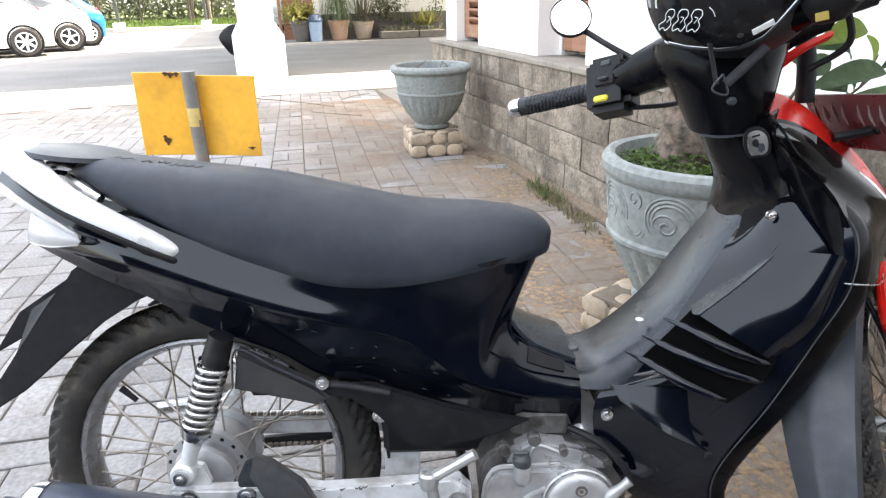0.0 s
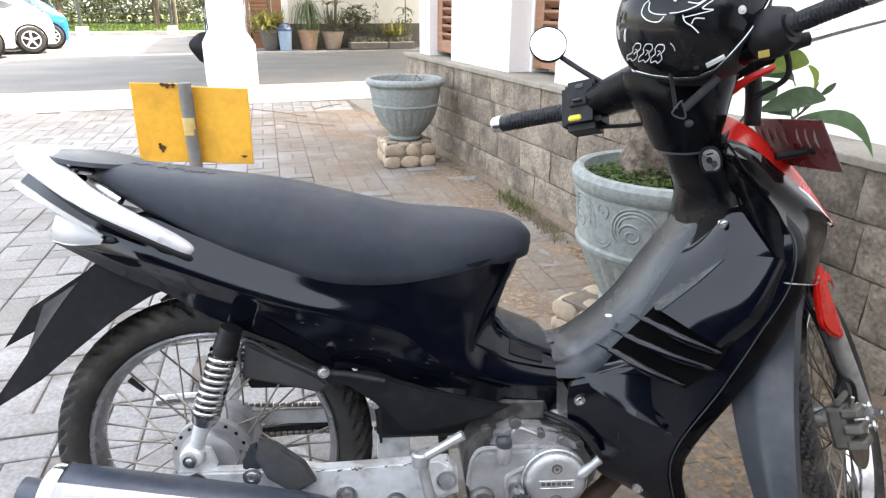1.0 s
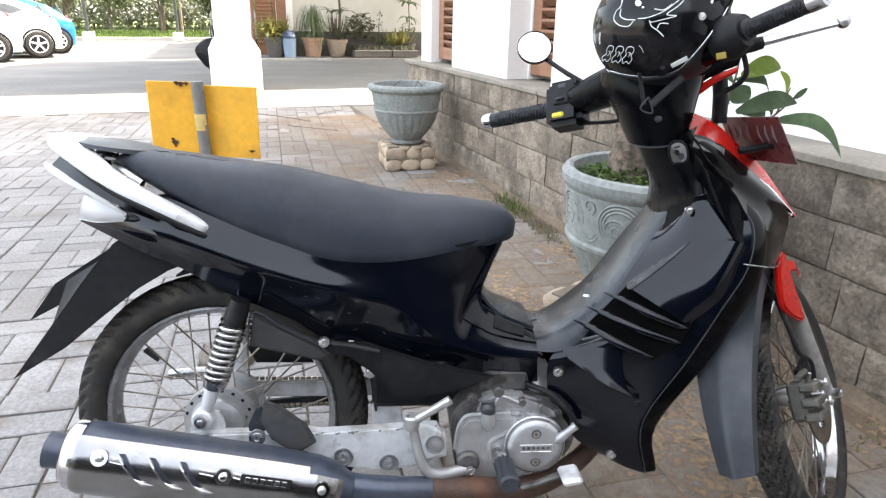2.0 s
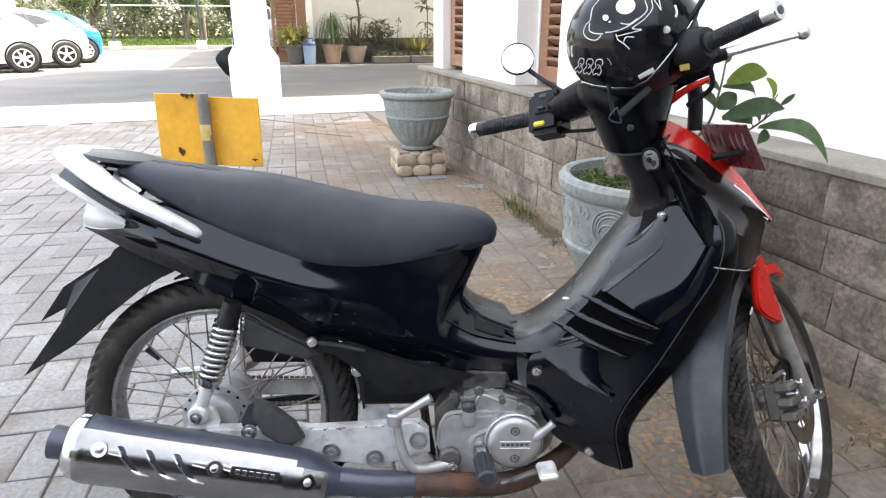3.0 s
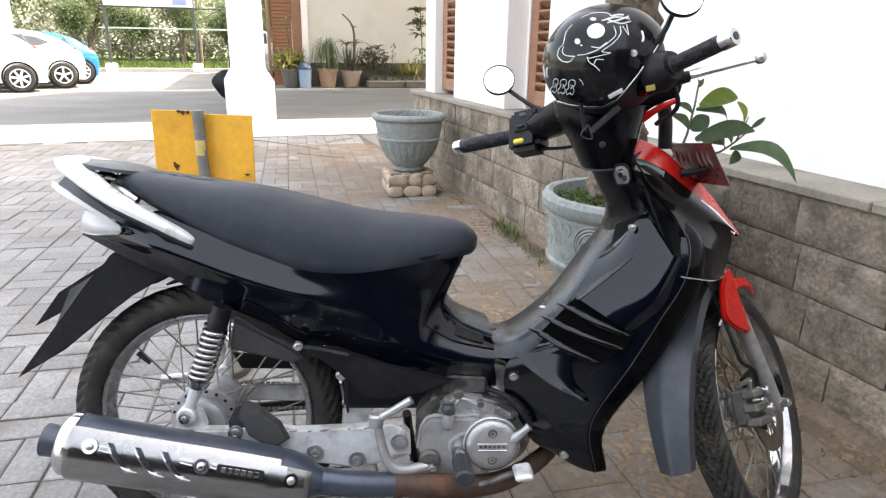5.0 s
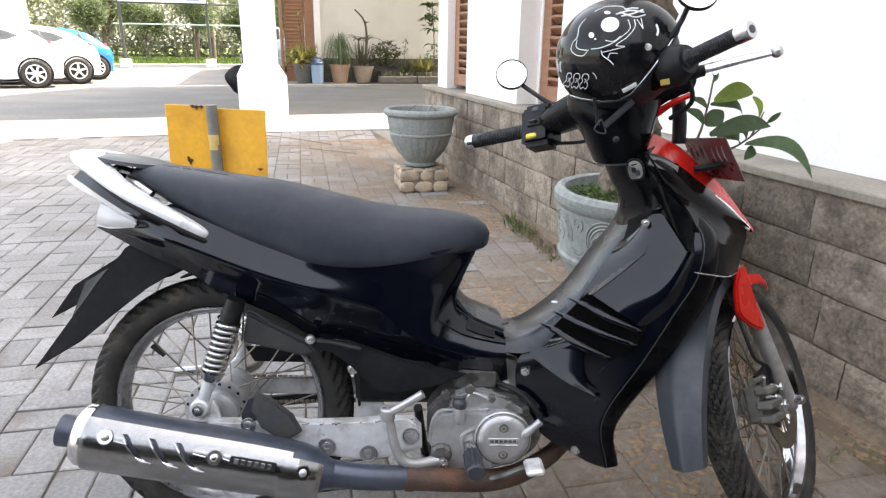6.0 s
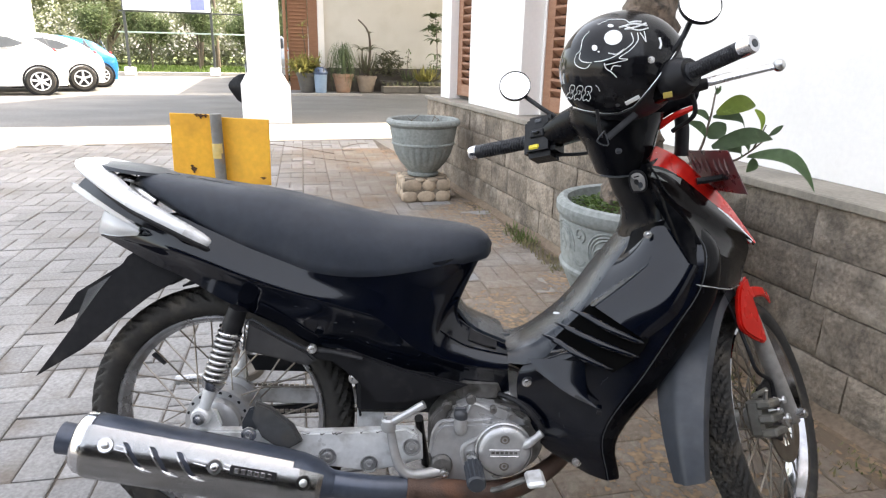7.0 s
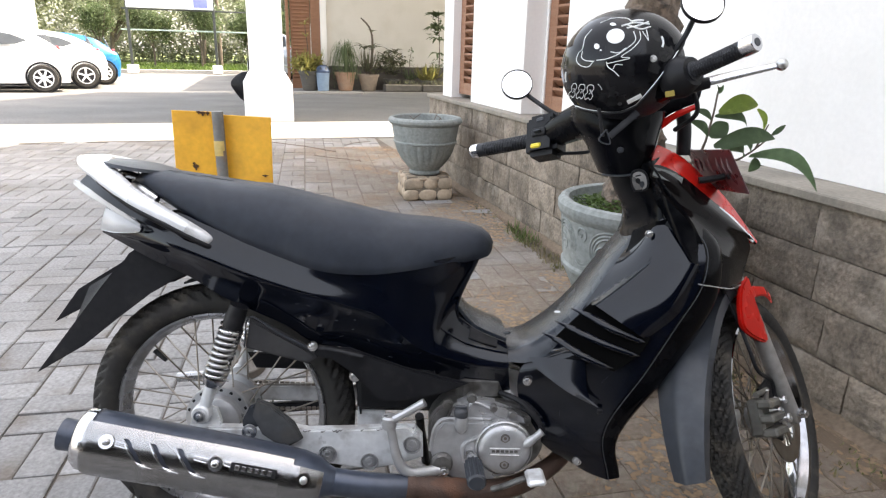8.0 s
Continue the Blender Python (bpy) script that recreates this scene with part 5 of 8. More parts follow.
pedal = part("brake_pedal", tube([(0.5, -0.14, -0.095), (0.58, -0.165, -0.09), (0.64, -0.18, -0.06), (0.66, -0.19, -0.048)], 0.0065, 8), GRIME, bike, "grimy steel rear brake pedal")
part("pedal_pad", box((0.036, 0.055, 0.014), (0.664, -0.205, -0.042), 0.005, None, Matrix.Rotation(-0.15, 4, "Y")), SILVER, pedal, "bare metal pedal pad")

# ---- leg shield details ----
def on_shield(a, b):
    """A point on the right leg shield: a down its length, b from its inner to its front edge."""
    rows = [spline(r, 101)[int(round(a * 100))] for r in (A, M1, Bf)]
    return Vector(spline(rows, 101)[int(round(b * 100))])


for dz, x0, x1 in ((0.0, 0.735, 0.868), (-0.027, 0.705, 0.856), (-0.052, 0.68, 0.806)):
    z0, z1 = 0.276 + dz, 0.229 + dz
    for sgn in (1,):
        part("vent_fin", tube([(x0, -0.118 * sgn, z0), (x0 + 0.03, -0.156 * sgn, z0 - 0.006), ((x0 + x1) / 2, -0.179 * sgn, (z0 + z1) / 2), (x1 - 0.02, -0.191 * sgn, z1 + 0.006), (x1, -0.19 * sgn, z1)], [0.0015, 0.0062, 0.0075, 0.0055, 0.0015], 10, 24, flat=0.75), GLOSS, bike, "black vent fin")
# no hole here: a black sheet under the fins stands for the vent's shade
lone("vent_recess", [[(0.775, -0.124, 0.292), (0.742, -0.126, 0.258), (0.698, -0.122, 0.21)], [(0.825, -0.172, 0.266), (0.79, -0.17, 0.23), (0.752, -0.165, 0.19)], [(0.872, -0.194, 0.238), (0.852, -0.194, 0.206), (0.808, -0.189, 0.17)]], 14, 9, 0.003, VENTSHADE, "near-black sheet painted as the shade inside the vent")
FLAP = [[(0.776, -0.152, 0.29), (0.833, -0.155, 0.338), (0.889, -0.148, 0.385)], [(0.816, -0.18, 0.266), (0.87, -0.184, 0.314), (0.92, -0.172, 0.385)],
        [(0.85, -0.194, 0.245), (0.904, -0.197, 0.305), (0.949, -0.182, 0.383)]]
lone("vent_flap", [*FLAP, [(0.866, -0.189, 0.235), (0.925, -0.191, 0.29), (0.966, -0.178, 0.372)]], 24, 17, 0.004, GLOSS, "raised glossy panel above the vents", 60)
lone("vent_flap_side", [FLAP[0], [(x - 0.004, y + 0.014, z - 0.003) for x, y, z in FLAP[0]], [(x + 0.004, y + 0.04, z) for x, y, z in FLAP[0]]], 24, 7, 0.003, FLOORP, "steep inner side of the raised panel", 60)
lone("shield_fold", [[(0.652, -0.134, 0.178), (0.7, -0.155, 0.184), (0.756, -0.172, 0.184)], [(0.66, -0.142, 0.168), (0.705, -0.174, 0.15), (0.76, -0.19, 0.125)], [(0.665, -0.15, 0.16), (0.72, -0.188, 0.128), (0.782, -0.2, 0.1)]], 14, 6, 0.003, GLOSS, "raised triangular fold", 40)
edge = part("shield_edge", tube([tuple(Vector(p) + Vector((0.003, -0.004, 0))) for p in Bf], 0.0009, 8, 50), GREYP, bike, "thin grey line along the cover's edge seam of the leg shield")
part("nose_seam", tube([(0.956, -0.19, 0.345), (1.0, -0.17, 0.336), (1.05, -0.128, 0.325), (1.1, -0.06, 0.32)], 0.0012, 6, 24), STEEL, bike)
for p in ((0.651, -0.135, 0.128), (0.757, -0.15, -0.034)):
    bolt("shield_screw", p, 0.0075, m=STEEL)
bolt("shield_screw", (0.877, -0.131, 0.431), 0.006)
part("shield_plug", box((0.01, 0.004, 0.008), (0.785, -0.192, 0.09), 0.001), MATTE, bike)
lone("tunnel_mat", [[(0.537, -0.092, 0.227), (0.562, -0.094, 0.213), (0.592, -0.095, 0.203)], [(0.533, -0.109, 0.208), (0.558, -0.11, 0.199), (0.59, -0.11, 0.191)]], 8, 4, 0.004, MATTE, "black ribbed step insert")
part("tunnel_plug", lathe([(0.0, 0.003), (0.006, 0.002), (0.007, 0.0)], 14, "z", (0.72, -0.055, 0.252)), RAILM, bike, "small pale plug")
part("fuel_neck", lathe([(0.0, 0.006), (0.012, 0.004), (0.014, 0.0)], 14, "z", (0.61, -0.05, 0.203)), FLOORP, bike)

rng = random.Random(17)
for i in range(9):
    a, b = rng.uniform(0.12, 0.8), rng.uniform(0.25, 0.9)
    da, db = rng.uniform(-0.02, 0.04), rng.uniform(-0.05, 0.05)
    part("scratch", tube([on_shield(a + da * q / 3, min(1.0, max(0.0, b + db * q / 3))) + Vector((-0.0002, -0.0007, 0.0002)) for q in range(4)], 0.00025, 5, 8), FLOORP, bike)

# chips in the paint of the side fairing
for i in range(16):
    a, b = rng.uniform(0.25, 0.8), rng.uniform(0.1, 0.9)
    rows = [spline(q, 101)[int(a * 100)] for q in (F1, F2, F3)]
    p = Vector(spline(rows, 101)[int(b * 100)])
    d = Vector((rng.uniform(0.002, 0.006), 0, rng.uniform(-0.004, 0.003)))
    part("paint_chip", tube([p - d, p + Vector((0, -0.0004, 0)), p + d], [0.0003, rng.uniform(0.0006, 0.0012), 0.0003], 6, 8), FLOORP, bike)

# bare and grimy chips along the swingarm's upper edge
for x in (0.203, 0.211, 0.238, 0.262, 0.268, 0.275, 0.318, 0.351, 0.359, 0.402, 0.421):
    z = float(np.interp(x, (0.165, 0.207, 0.3, 0.361, 0.425), (0.022, 0.014, 0.018, 0.022, 0.024))) - rng.uniform(0.001, 0.005)
    w = rng.uniform(0.002, 0.011)
    part("edge_chip", tube([(x - w * 0.4, -0.1328, z + 0.001), (x, -0.1343, z - rng.uniform(-0.001, 0.002)), (x + w, -0.1328, z + 0.002)], [0.0004, rng.uniform(0.0006, 0.0019), 0.0004], 6, 8), GRIME, arm)

# ignition lock
LOCKO = [(-0.013, -0.018), (0.006, -0.02), (0.014, -0.012), (0.015, 0.008), (0.006, 0.02), (-0.008, 0.02), (-0.015, 0.008), (-0.0155, -0.008)]
lock = part("ignition_lock", slab([(x * 1.28, z * 1.24) for x, z in LOCKO], -0.003, 0.012, 0.002, n=40), MATTE, bike, "black surround of the ignition lock")
lock.matrix_basis = Matrix.Translation((0.857, -0.111, 0.533)) @ Matrix.Rotation(-0.3, 4, "Y") @ Matrix.Rotation(-0.35, 4, "Z") @ Matrix.Diagonal((0.86, 0.86, 0.86, 1))
part("lock_face", slab(LOCKO, -0.0055, 0.004, 0.0015, n=40), STEEL, lock, "bright metal lock face")
part("keyhole", slab([(-0.007, -0.003), (0.0, -0.006), (0.002, 0.004), (-0.003, 0.008), (-0.008, 0.004)], -0.0065, -0.002, 0.0005, n=20), MATTE, lock, "dark keyhole")
part("lock_shutter", slab([(0.0, -0.015), (0.008, -0.013), (0.009, -0.004), (0.004, -0.001), (-0.001, -0.006)], -0.0068, -0.002, 0.0005, n=20), GREYP, lock)
part("lock_print", box((0.012, 0.001, 0.003), (0.0, -0.006, 0.013)), MATTE, lock)

CALI = mat("grimy_caliper", (0.14, 0.135, 0.12), 0.6, 0.3, second=(0.07, 0.065, 0.055), scale=20, dirt=(0.2, 0.17, 0.13), dirt_amount=0.5, dirt_scale=25, bump=0.4)

# ---- fork, front wheel's fittings ----
def front(name, bm, material, parent=None, label="", smooth=35.0):
    ob = part(name, bm, material, parent or bike, label, smooth)
    return ob if parent else steered(ob)


for y in (-0.066, 0.066):
    leg = front("fork_leg", tube([Vector((WB, y, 0)) + AXIS * s for s in (-0.02, 0.02, 0.24, 0.25, 0.45)], [0.014, 0.0175, 0.0175, 0.0135, 0.0135], 14, 22), LEGM, None, "dull grey fork leg")
    front("axle_nut", lathe([(0.012, -0.014), (0.013, 0.014)], 6, "y", (WB, y * 1.25, 0)), STEEL, leg)
front("axle", lathe([(0.007, -0.1), (0.007, 0.1)], 12, "y", (WB, 0, 0)), STEEL)
disc = bmesh.new()
rings(disc, [[(WB + r * math.cos(q), y, r * math.sin(q)) for r, y in ((0.105, -0.047), (0.105, -0.043), (0.07, -0.043), (0.07, -0.047))] for q in np.linspace(0, 2 * math.pi, 60, endpoint=False)], wrap=True)
for i in range(5):
    q = 2 * math.pi * i / 5
    box((0.05, 0.004, 0.014), (WB + 0.055 * math.cos(q), -0.045, 0.055 * math.sin(q)), 0.0, disc, Matrix.Rotation(-q, 4, "Y"))
front("brake_disc", finish(disc), SPOKEM, None, "steel front brake disc")
cal = bmesh.new()
CX = WB - 0.175
box((0.06, 0.03, 0.075), (CX, -0.06, 0.015), 0.006, cal)
for z, dx in ((0.042, 0.066), (0.014, 0.074), (-0.014, 0.07)):
    box((dx, 0.03, 0.017), (CX - 0.002, -0.084, z), 0.004, cal)
caliper = front("brake_caliper", cal, CALI, None, "grimy grey ribbed brake caliper")
for x, z, r in ((0.022, 0.045, 0.008), (0.026, 0.008, 0.01), (-0.02, 0.03, 0.005)):
    front("caliper_bolt", lathe([(r, -0.008), (r * 0.9, -0.012), (r * 0.5, -0.012), (r * 0.45, -0.009), (0.0, -0.009), (r, 0.01)], 10, "y", (CX + x, -0.098, z)), STEEL, caliper)
front("bleed_nipple", tube([(CX - 0.02, -0.085, 0.05), (CX - 0.03, -0.095, 0.07)], [0.005, 0.003], 8), STEEL, caliper)
front("caliper_pin", tube([(CX - 0.03, -0.07, 0.062), (CX + 0.04, -0.07, 0.066)], 0.006, 8), CALI, caliper)
front("caliper_bracket", slab([(WB - 0.14, 0.07), (WB - 0.06, 0.09), (WB - 0.03, 0.03), (WB - 0.06, -0.05), (WB - 0.12, -0.03)], -0.058, -0.05, 0.002), MATTE, None, "black caliper bracket")
front("brake_hose", tube([(WB - 0.14, -0.085, 0.05), (WB - 0.15, -0.088, 0.085), (WB - 0.19, -0.08, 0.11), (WB - 0.2, -0.075, 0.16), (WB - 0.2, -0.06, 0.24), (WB - 0.22, -0.04, 0.34)], 0.0042, 8), MATTE, None, "black brake hose")
front("speedometer_cable", tube([(WB, 0.06, 0.03), (WB - 0.05, 0.09, 0.12), (WB - 0.14, 0.08, 0.26)], 0.005, 8), MATTE)


def fender(q0, q1, r0, w, drop_at_edge, n=26, r1=None, ridge=0.004):
    """An arched blade over the wheel with turned-down edges."""
    bm = bmesh.new()
    loops = []
    r1 = r1 or r0
    for i in range(n):
        t = i / (n - 1)
        q = radians(q0 + (q1 - q0) * t)
        ww, r = w(t), r0 + (r1 - r0) * t
        prof = [(-1.0, -drop_at_edge), (-0.94, -drop_at_edge * 0.35), (-0.7, -0.006), (-0.35, 0.0), (-0.15, ridge * 0.8), (0, ridge), (0.15, ridge * 0.8), (0.35, 0.0), (0.7, -0.006), (0.94, -drop_at_edge * 0.35), (1.0, -drop_at_edge)]
        outer = [(s * ww, r + d) for s, d in prof]
        inner = [(s * ww * 0.94, r + d - 0.004) for s, d in reversed(prof)]
        loops.append([(WB + rr * math.cos(q), y, rr * math.sin(q)) for y, rr in outer + inner])
    rings(bm, loops)
    return finish(bm)


CHEEK = [(1.118, 0.311), (1.075, 0.292), (1.045, 0.262), (1.028, 0.225), (1.03, 0.2), (1.06, 0.183), (1.115, 0.168), (1.15, 0.167), (1.146, 0.203), (1.137, 0.229), (1.126, 0.267)]
front("front_fender", fender(70, 112, 0.305, lambda t: 0.05 + 0.012 * min(1, t * 3), 0.03), RED, None, "bright red front mudguard", 50)
front("fender_cheek", slab(CHEEK, -0.084, -0.072, 0.004, n=44), RED, None, "red side cheek of the front mudguard")
front("fender_cheek", slab(CHEEK, 0.072, 0.084, 0.004, n=44), RED, None, "red side cheek of the front mudguard")
front("mud_flap", fender(108, 189, 0.33, lambda t: 0.06 - 0.028 * max(0.0, (t - 0.45) / 0.55) ** 1.6, 0.03, 30, 0.44, 0.006), GREYP, None, "faded grey rear part of the front mudguard", 50)

# ---- handlebar ----
GL, GR = Vector((0.545, 0.222, 0.582)), Vector((0.96, -0.326, 0.763))
IL, IR = Vector((0.705, 0.1, 0.617)), Vector((0.885, -0.2, 0.742))
IG = Vector((0.892, -0.2, 0.723))
for name, i, g, side in (("left", IL, GL, 1), ("right", IG, GR, -1)):
    mid = Vector((0.8, -0.02, 0.665))
    d = (g - i).normalized()
    part("handlebar_arm", strip([mid, mid * 0.5 + i * 0.5 + Vector((0, 0, 0.004)), i], [0.1, 0.076, 0.05], [0.086, 0.07, 0.056], 14, 14, 0.75), INNERB, bike, "black %s arm of the handlebar cowl" % name, 50)
    bm = bmesh.new()
    up = Vector((0, 0, 1)) - d * d.z
    up.normalize()
    sd = d.cross(up)
    L = (g - i).length
    loops = []
    n = 60
    for k in range(n + 1):
        t = k / n
        ring = []
        for q in np.linspace(0, 2 * math.pi, 20, endpoint=False):
            groove = 0.0026 if ((k * 0.34 + q / (2 * math.pi) * 4) % 1.0) < 0.28 and 0.08 < t < 0.9 else 0.0
            r = (0.0165 if side > 0 else 0.0142) - groove + (0.003 if t < 0.05 else 0.0)
            ring.append(i + d * (L * (0.16 + 0.72 * t)) + (up * math.cos(q) + sd * math.sin(q)) * r)
        loops.append(ring)
    rings(bm, loops)
    grip = part("grip", finish(bm), GRIPM, bike, "black rubber grip with slanting grooves", 30)
    part("bar_end", tube([i + d * L * (0.84 if side < 0 else 0.885), i + d * L * (0.86 if side < 0 else 0.9), i + d * L * 0.98, g], [0.0172, 0.0172, 0.0165, 0.0125] if side > 0 else [0.0152, 0.0152, 0.0148, 0.0112], 20, 12), CHROME, grip, "chrome bar end weight")
    part("bar_end_plug", tube([g - d * 0.002, g + d * 0.0012], [0.0075, 0.0068], 16), GREYP, grip)
# left switch box
dl = (GL - IL).normalized()
nl = (Vector((-0.35, -0.85, 0.3)) - dl * dl.dot(Vector((-0.35, -0.85, 0.3)))).normalized()
sl = dl.cross(nl)
SW = Matrix((dl, -nl, -sl if sl.z < 0 else sl)).transposed().to_4x4()
swb = part("switch_box", box((0.078, 0.066, 0.096), IL + dl * 0.0, 0.012, None, SW, 2), MATTE, bike, "black left switch box")
up = (SW.to_3x3() @ Vector((0, 0, 1)))
part("horn_button", box((0.026, 0.008, 0.011), IL + nl * 0.032 - up * 0.027 + dl * 0.008, 0.003, None, SW), YELLOWB, swb, "yellow horn button")
part("signal_switch", box((0.036, 0.01, 0.02), IL + nl * 0.032 + up * 0.003, 0.003, None, SW), MATTE, swb, "black turn signal switch")
part("switch_lever", box((0.018, 0.012, 0.005), IL + nl * 0.04 + up * 0.003, 0.002, None, SW), GREYP, swb)
part("dip_switch", box((0.018, 0.008, 0.01), IL + nl * 0.031 + up * 0.032 - dl * 0.002, 0.002, None, SW), GREYP, swb)
part("clutch_cable", tube([IL + Vector((0.02, -0.02, -0.035)), IL + Vector((0.08, -0.06, -0.03)), Vector((0.8, -0.02, 0.6))], 0.004, 8), MATTE, bike, "black cable")
# right throttle housing and brake lever
part("throttle_housing", tube([IG + (IG - GR).normalized() * 0.025, IG, IG + (GR - IG).normalized() * 0.025], [0.034, 0.037, 0.026], 16, 10), MATTE, bike, "black throttle housing", 50)
LV = Vector((1.048, -0.238, 0.742))
lever = part("brake_lever", tube([IR + Vector((0.01, 0.0, -0.04)), IR + Vector((0.05, -0.01, -0.028)), LV * 0.6 + IR * 0.4 + Vector((0.005, 0.004, -0.014)), LV], [0.008, 0.0095, 0.0085, 0.006], 10, 24, flat=0.7), STEEL, bike, "worn alloy brake lever with ball end")
part("lever_perch", tube([IR + Vector((-0.008, 0.0, -0.03)), IR + Vector((0.02, -0.004, -0.036)), IR + Vector((0.052, -0.01, -0.03))], [0.014, 0.013, 0.01], 12), MATTE, lever, "black lever perch")
g = bmesh.new()
bmesh.ops.create_uvsphere(g, u_segments=16, v_segments=10, radius=0.0105)
bmesh.ops.translate(g, vec=LV, verts=g.verts)
part("lever_ball", g, STEEL, lever)
part("brake_cable", tube([IR + Vector((0.03, 0.01, -0.035)), IR + Vector((0.05, 0.03, -0.08)), IR + Vector((0.03, 0.08, -0.11))], 0.0045, 8, 16), MATTE, bike, "black brake cable")
part("master_reservoir", lathe([(0.0, 0.02), (0.022, 0.019), (0.024, -0.018), (0.0, -0.02)], 18, "z", IR + Vector((-0.005, 0.075, 0.01))), MATTE, bike)


# ---- mirrors ----
def mirror(base, elbow, centre, normal, rx, rz, label):
    nrm = Vector(normal).normalized()
    back = Vector(centre) - nrm * 0.012 + (Vector(base) - Vector(centre)).normalized() * rx * 0.7
    stem = part("mirror", tube([base, elbow, back], [0.0055, 0.005, 0.005], 10, 18), MATTE, bike, label)
    a = nrm.cross(Vector((0, 0, 1))).normalized()
    b = a.cross(nrm)
    bm = bmesh.new()
    loops = [[Vector(centre) + nrm * dd + a * math.cos(q) * rx * s + b * math.sin(q) * rz * s for q in np.linspace(0, 2 * math.pi, 40, endpoint=False)]
             for s, dd in ((0.3, -0.02), (0.8, -0.013), (1.0, -0.003), (1.0, 0.003), (0.955, 0.004), (0.955, 0.0))]
    rings(bm, loops, caps=True)
    part("mirror_shell", finish(bm), MATTE, stem, "black mirror housing", 40)
    bm = bmesh.new()
    bm.faces.new([bm.verts.new(Vector(centre) + nrm * 0.002 + a * math.cos(q) * rx * 0.95 + b * math.sin(q) * rz * 0.95) for q in np.linspace(0, 2 * math.pi, 40, endpoint=False)])
    part("mirror_glass", bm, MIRROR, stem, "bright mirror glass", 0)


mirror((0.735, 0.08, 0.66), (0.7, 0.11, 0.685), (0.64, 0.15, 0.738), (-0.12, -0.86, 0.45), 0.036, 0.039, "round black left mirror on a thin stem")
mirror((0.872, -0.185, 0.755), (0.892, -0.195, 0.79), (0.918, -0.2, 0.848), (-0.1, -0.86, 0.45), 0.037, 0.041, "round black right mirror on a thin stem")

# ---- number plate at the nose ----
npl = part("number_plate", box((0.0025, 0.21, 0.095), (0, 0, 0), 0.001), PLATE, bike, "scuffed dark red plate seen from its back")
npl.matrix_basis = Matrix.Translation((1.034, -0.045, 0.556)) @ Matrix.Rotation(-0.5, 4, "Y")
for i in range(7):
    part("plate_bar", tube([(-0.0015, 0.085 - 0.024 * i - (0.014 if i > 3 else 0), -0.004), (-0.003, 0.085 - 0.024 * i - (0.014 if i > 3 else 0), 0.012), (-0.0015, 0.082 - 0.024 * i - (0.014 if i > 3 else 0), 0.03)], [0.0008, 0.0022, 0.0008], 8, 10), PLATEB, npl)
part("plate_bracket", tube([(0.99, -0.07, 0.535), (1.02, -0.075, 0.54), (1.038, -0.08, 0.545)], 0.007, 8), MATTE, bike)
part("plate_screw", lathe([(0.006, 0.0), (0.005, -0.004), (0.0, -0.005)], 10, "x", (-0.001, -0.05, -0.012)), MATTE, npl)
part("cable_sleeve", tube([(0.972, 0.0, 0.682), (0.979, 0.0, 0.64), (0.981, 0.0, 0.585)], 0.0145, 12), MATTE, bike, "black rubber cable sleeve")

# ---- helmet resting on the handlebar ----
HC = BIKE @ Vector((0.816, -0.1, 0.748))
helmet = thing("helmet", HC, "glossy black open helmet with white line drawings on the handlebar", "helmet")
HR = Vector((0.12, 0.112, 0.107))


RIM_A = (-1.0, -0.8, -0.58, -0.31, -0.12, 0.06, 0.2, 0.41, 0.58, 0.75, 0.95)
RIM_B = (-0.62, -0.69, -0.74, -0.755, -0.725, -0.61, -0.36, 0.0, 0.25, 0.48, 0.72)


def opening(a, b):
    """How far a point of the side view lies below the helmet's rim."""
    return float(np.interp(a, RIM_A, RIM_B)) - b


bm = bmesh.new()
bmesh.ops.create_uvsphere(bm, u_segments=128, v_segments=96, radius=1)
bmesh.ops.delete(bm, geom=[f for f in bm.faces if opening(f.calc_center_median().x, f.calc_center_median().z) > 0.0], context="FACES")
bmesh.ops.scale(bm, vec=HR, verts=bm.verts)
part("shell", bm, HELM, helmet, "glossy black helmet shell", 80)
bm = bmesh.new()
bmesh.ops.create_uvsphere(bm, u_segments=40, v_segments=28, radius=1)
bmesh.ops.scale(bm, vec=HR * 0.93, verts=bm.verts)
part("lining", bm, GRIPM, helmet, "dark padded lining", 80)
rim_pts = []
for sy in (-1, 1):
    side = []
    for a in np.linspace(-0.72, 0.8, 60):
        b = float(np.interp(a, RIM_A, RIM_B))
        if a * a + b * b < 1:
            side.append(Vector((a * HR.x, sy * math.sqrt(1 - a * a - b * b) * HR.y, b * HR.z)))
    rim_pts += side if sy < 0 else side[::-1]
part("rim_trim", tube([*rim_pts, rim_pts[0]], 0.0034, 8, 200), MATTE, helmet, "black rubber edge trim", 60)
for k, lift in ((1.012, 0.0), (1.02, 0.0045)):
    part("rim_bead", tube([*[p * k + Vector((-lift * 0.4, 0, lift)) for p in rim_pts], rim_pts[0] * k], 0.0009, 6, 220), RAILM, helmet, "thin silver bead along the rim", 60)


def on_helmet(a, b, lift=1.004):
    """A point on the helmet's near side from its face, -1 to 1 across and up."""
    f = math.sqrt(max(0.02, 1 - a * a - b * b))
    p = Vector((a, -f, b))
    return Vector((p.x * HR.x, p.y * HR.y, p.z * HR.z)) * lift


def stroke(pts, r=0.0008):
    sm = spline(pts, 8 * len(pts))
    part("drawn_line", tube([on_helmet(a, b) for a, b in sm], r, 6, len(sm)), WHITEP, helmet, "white painted line")


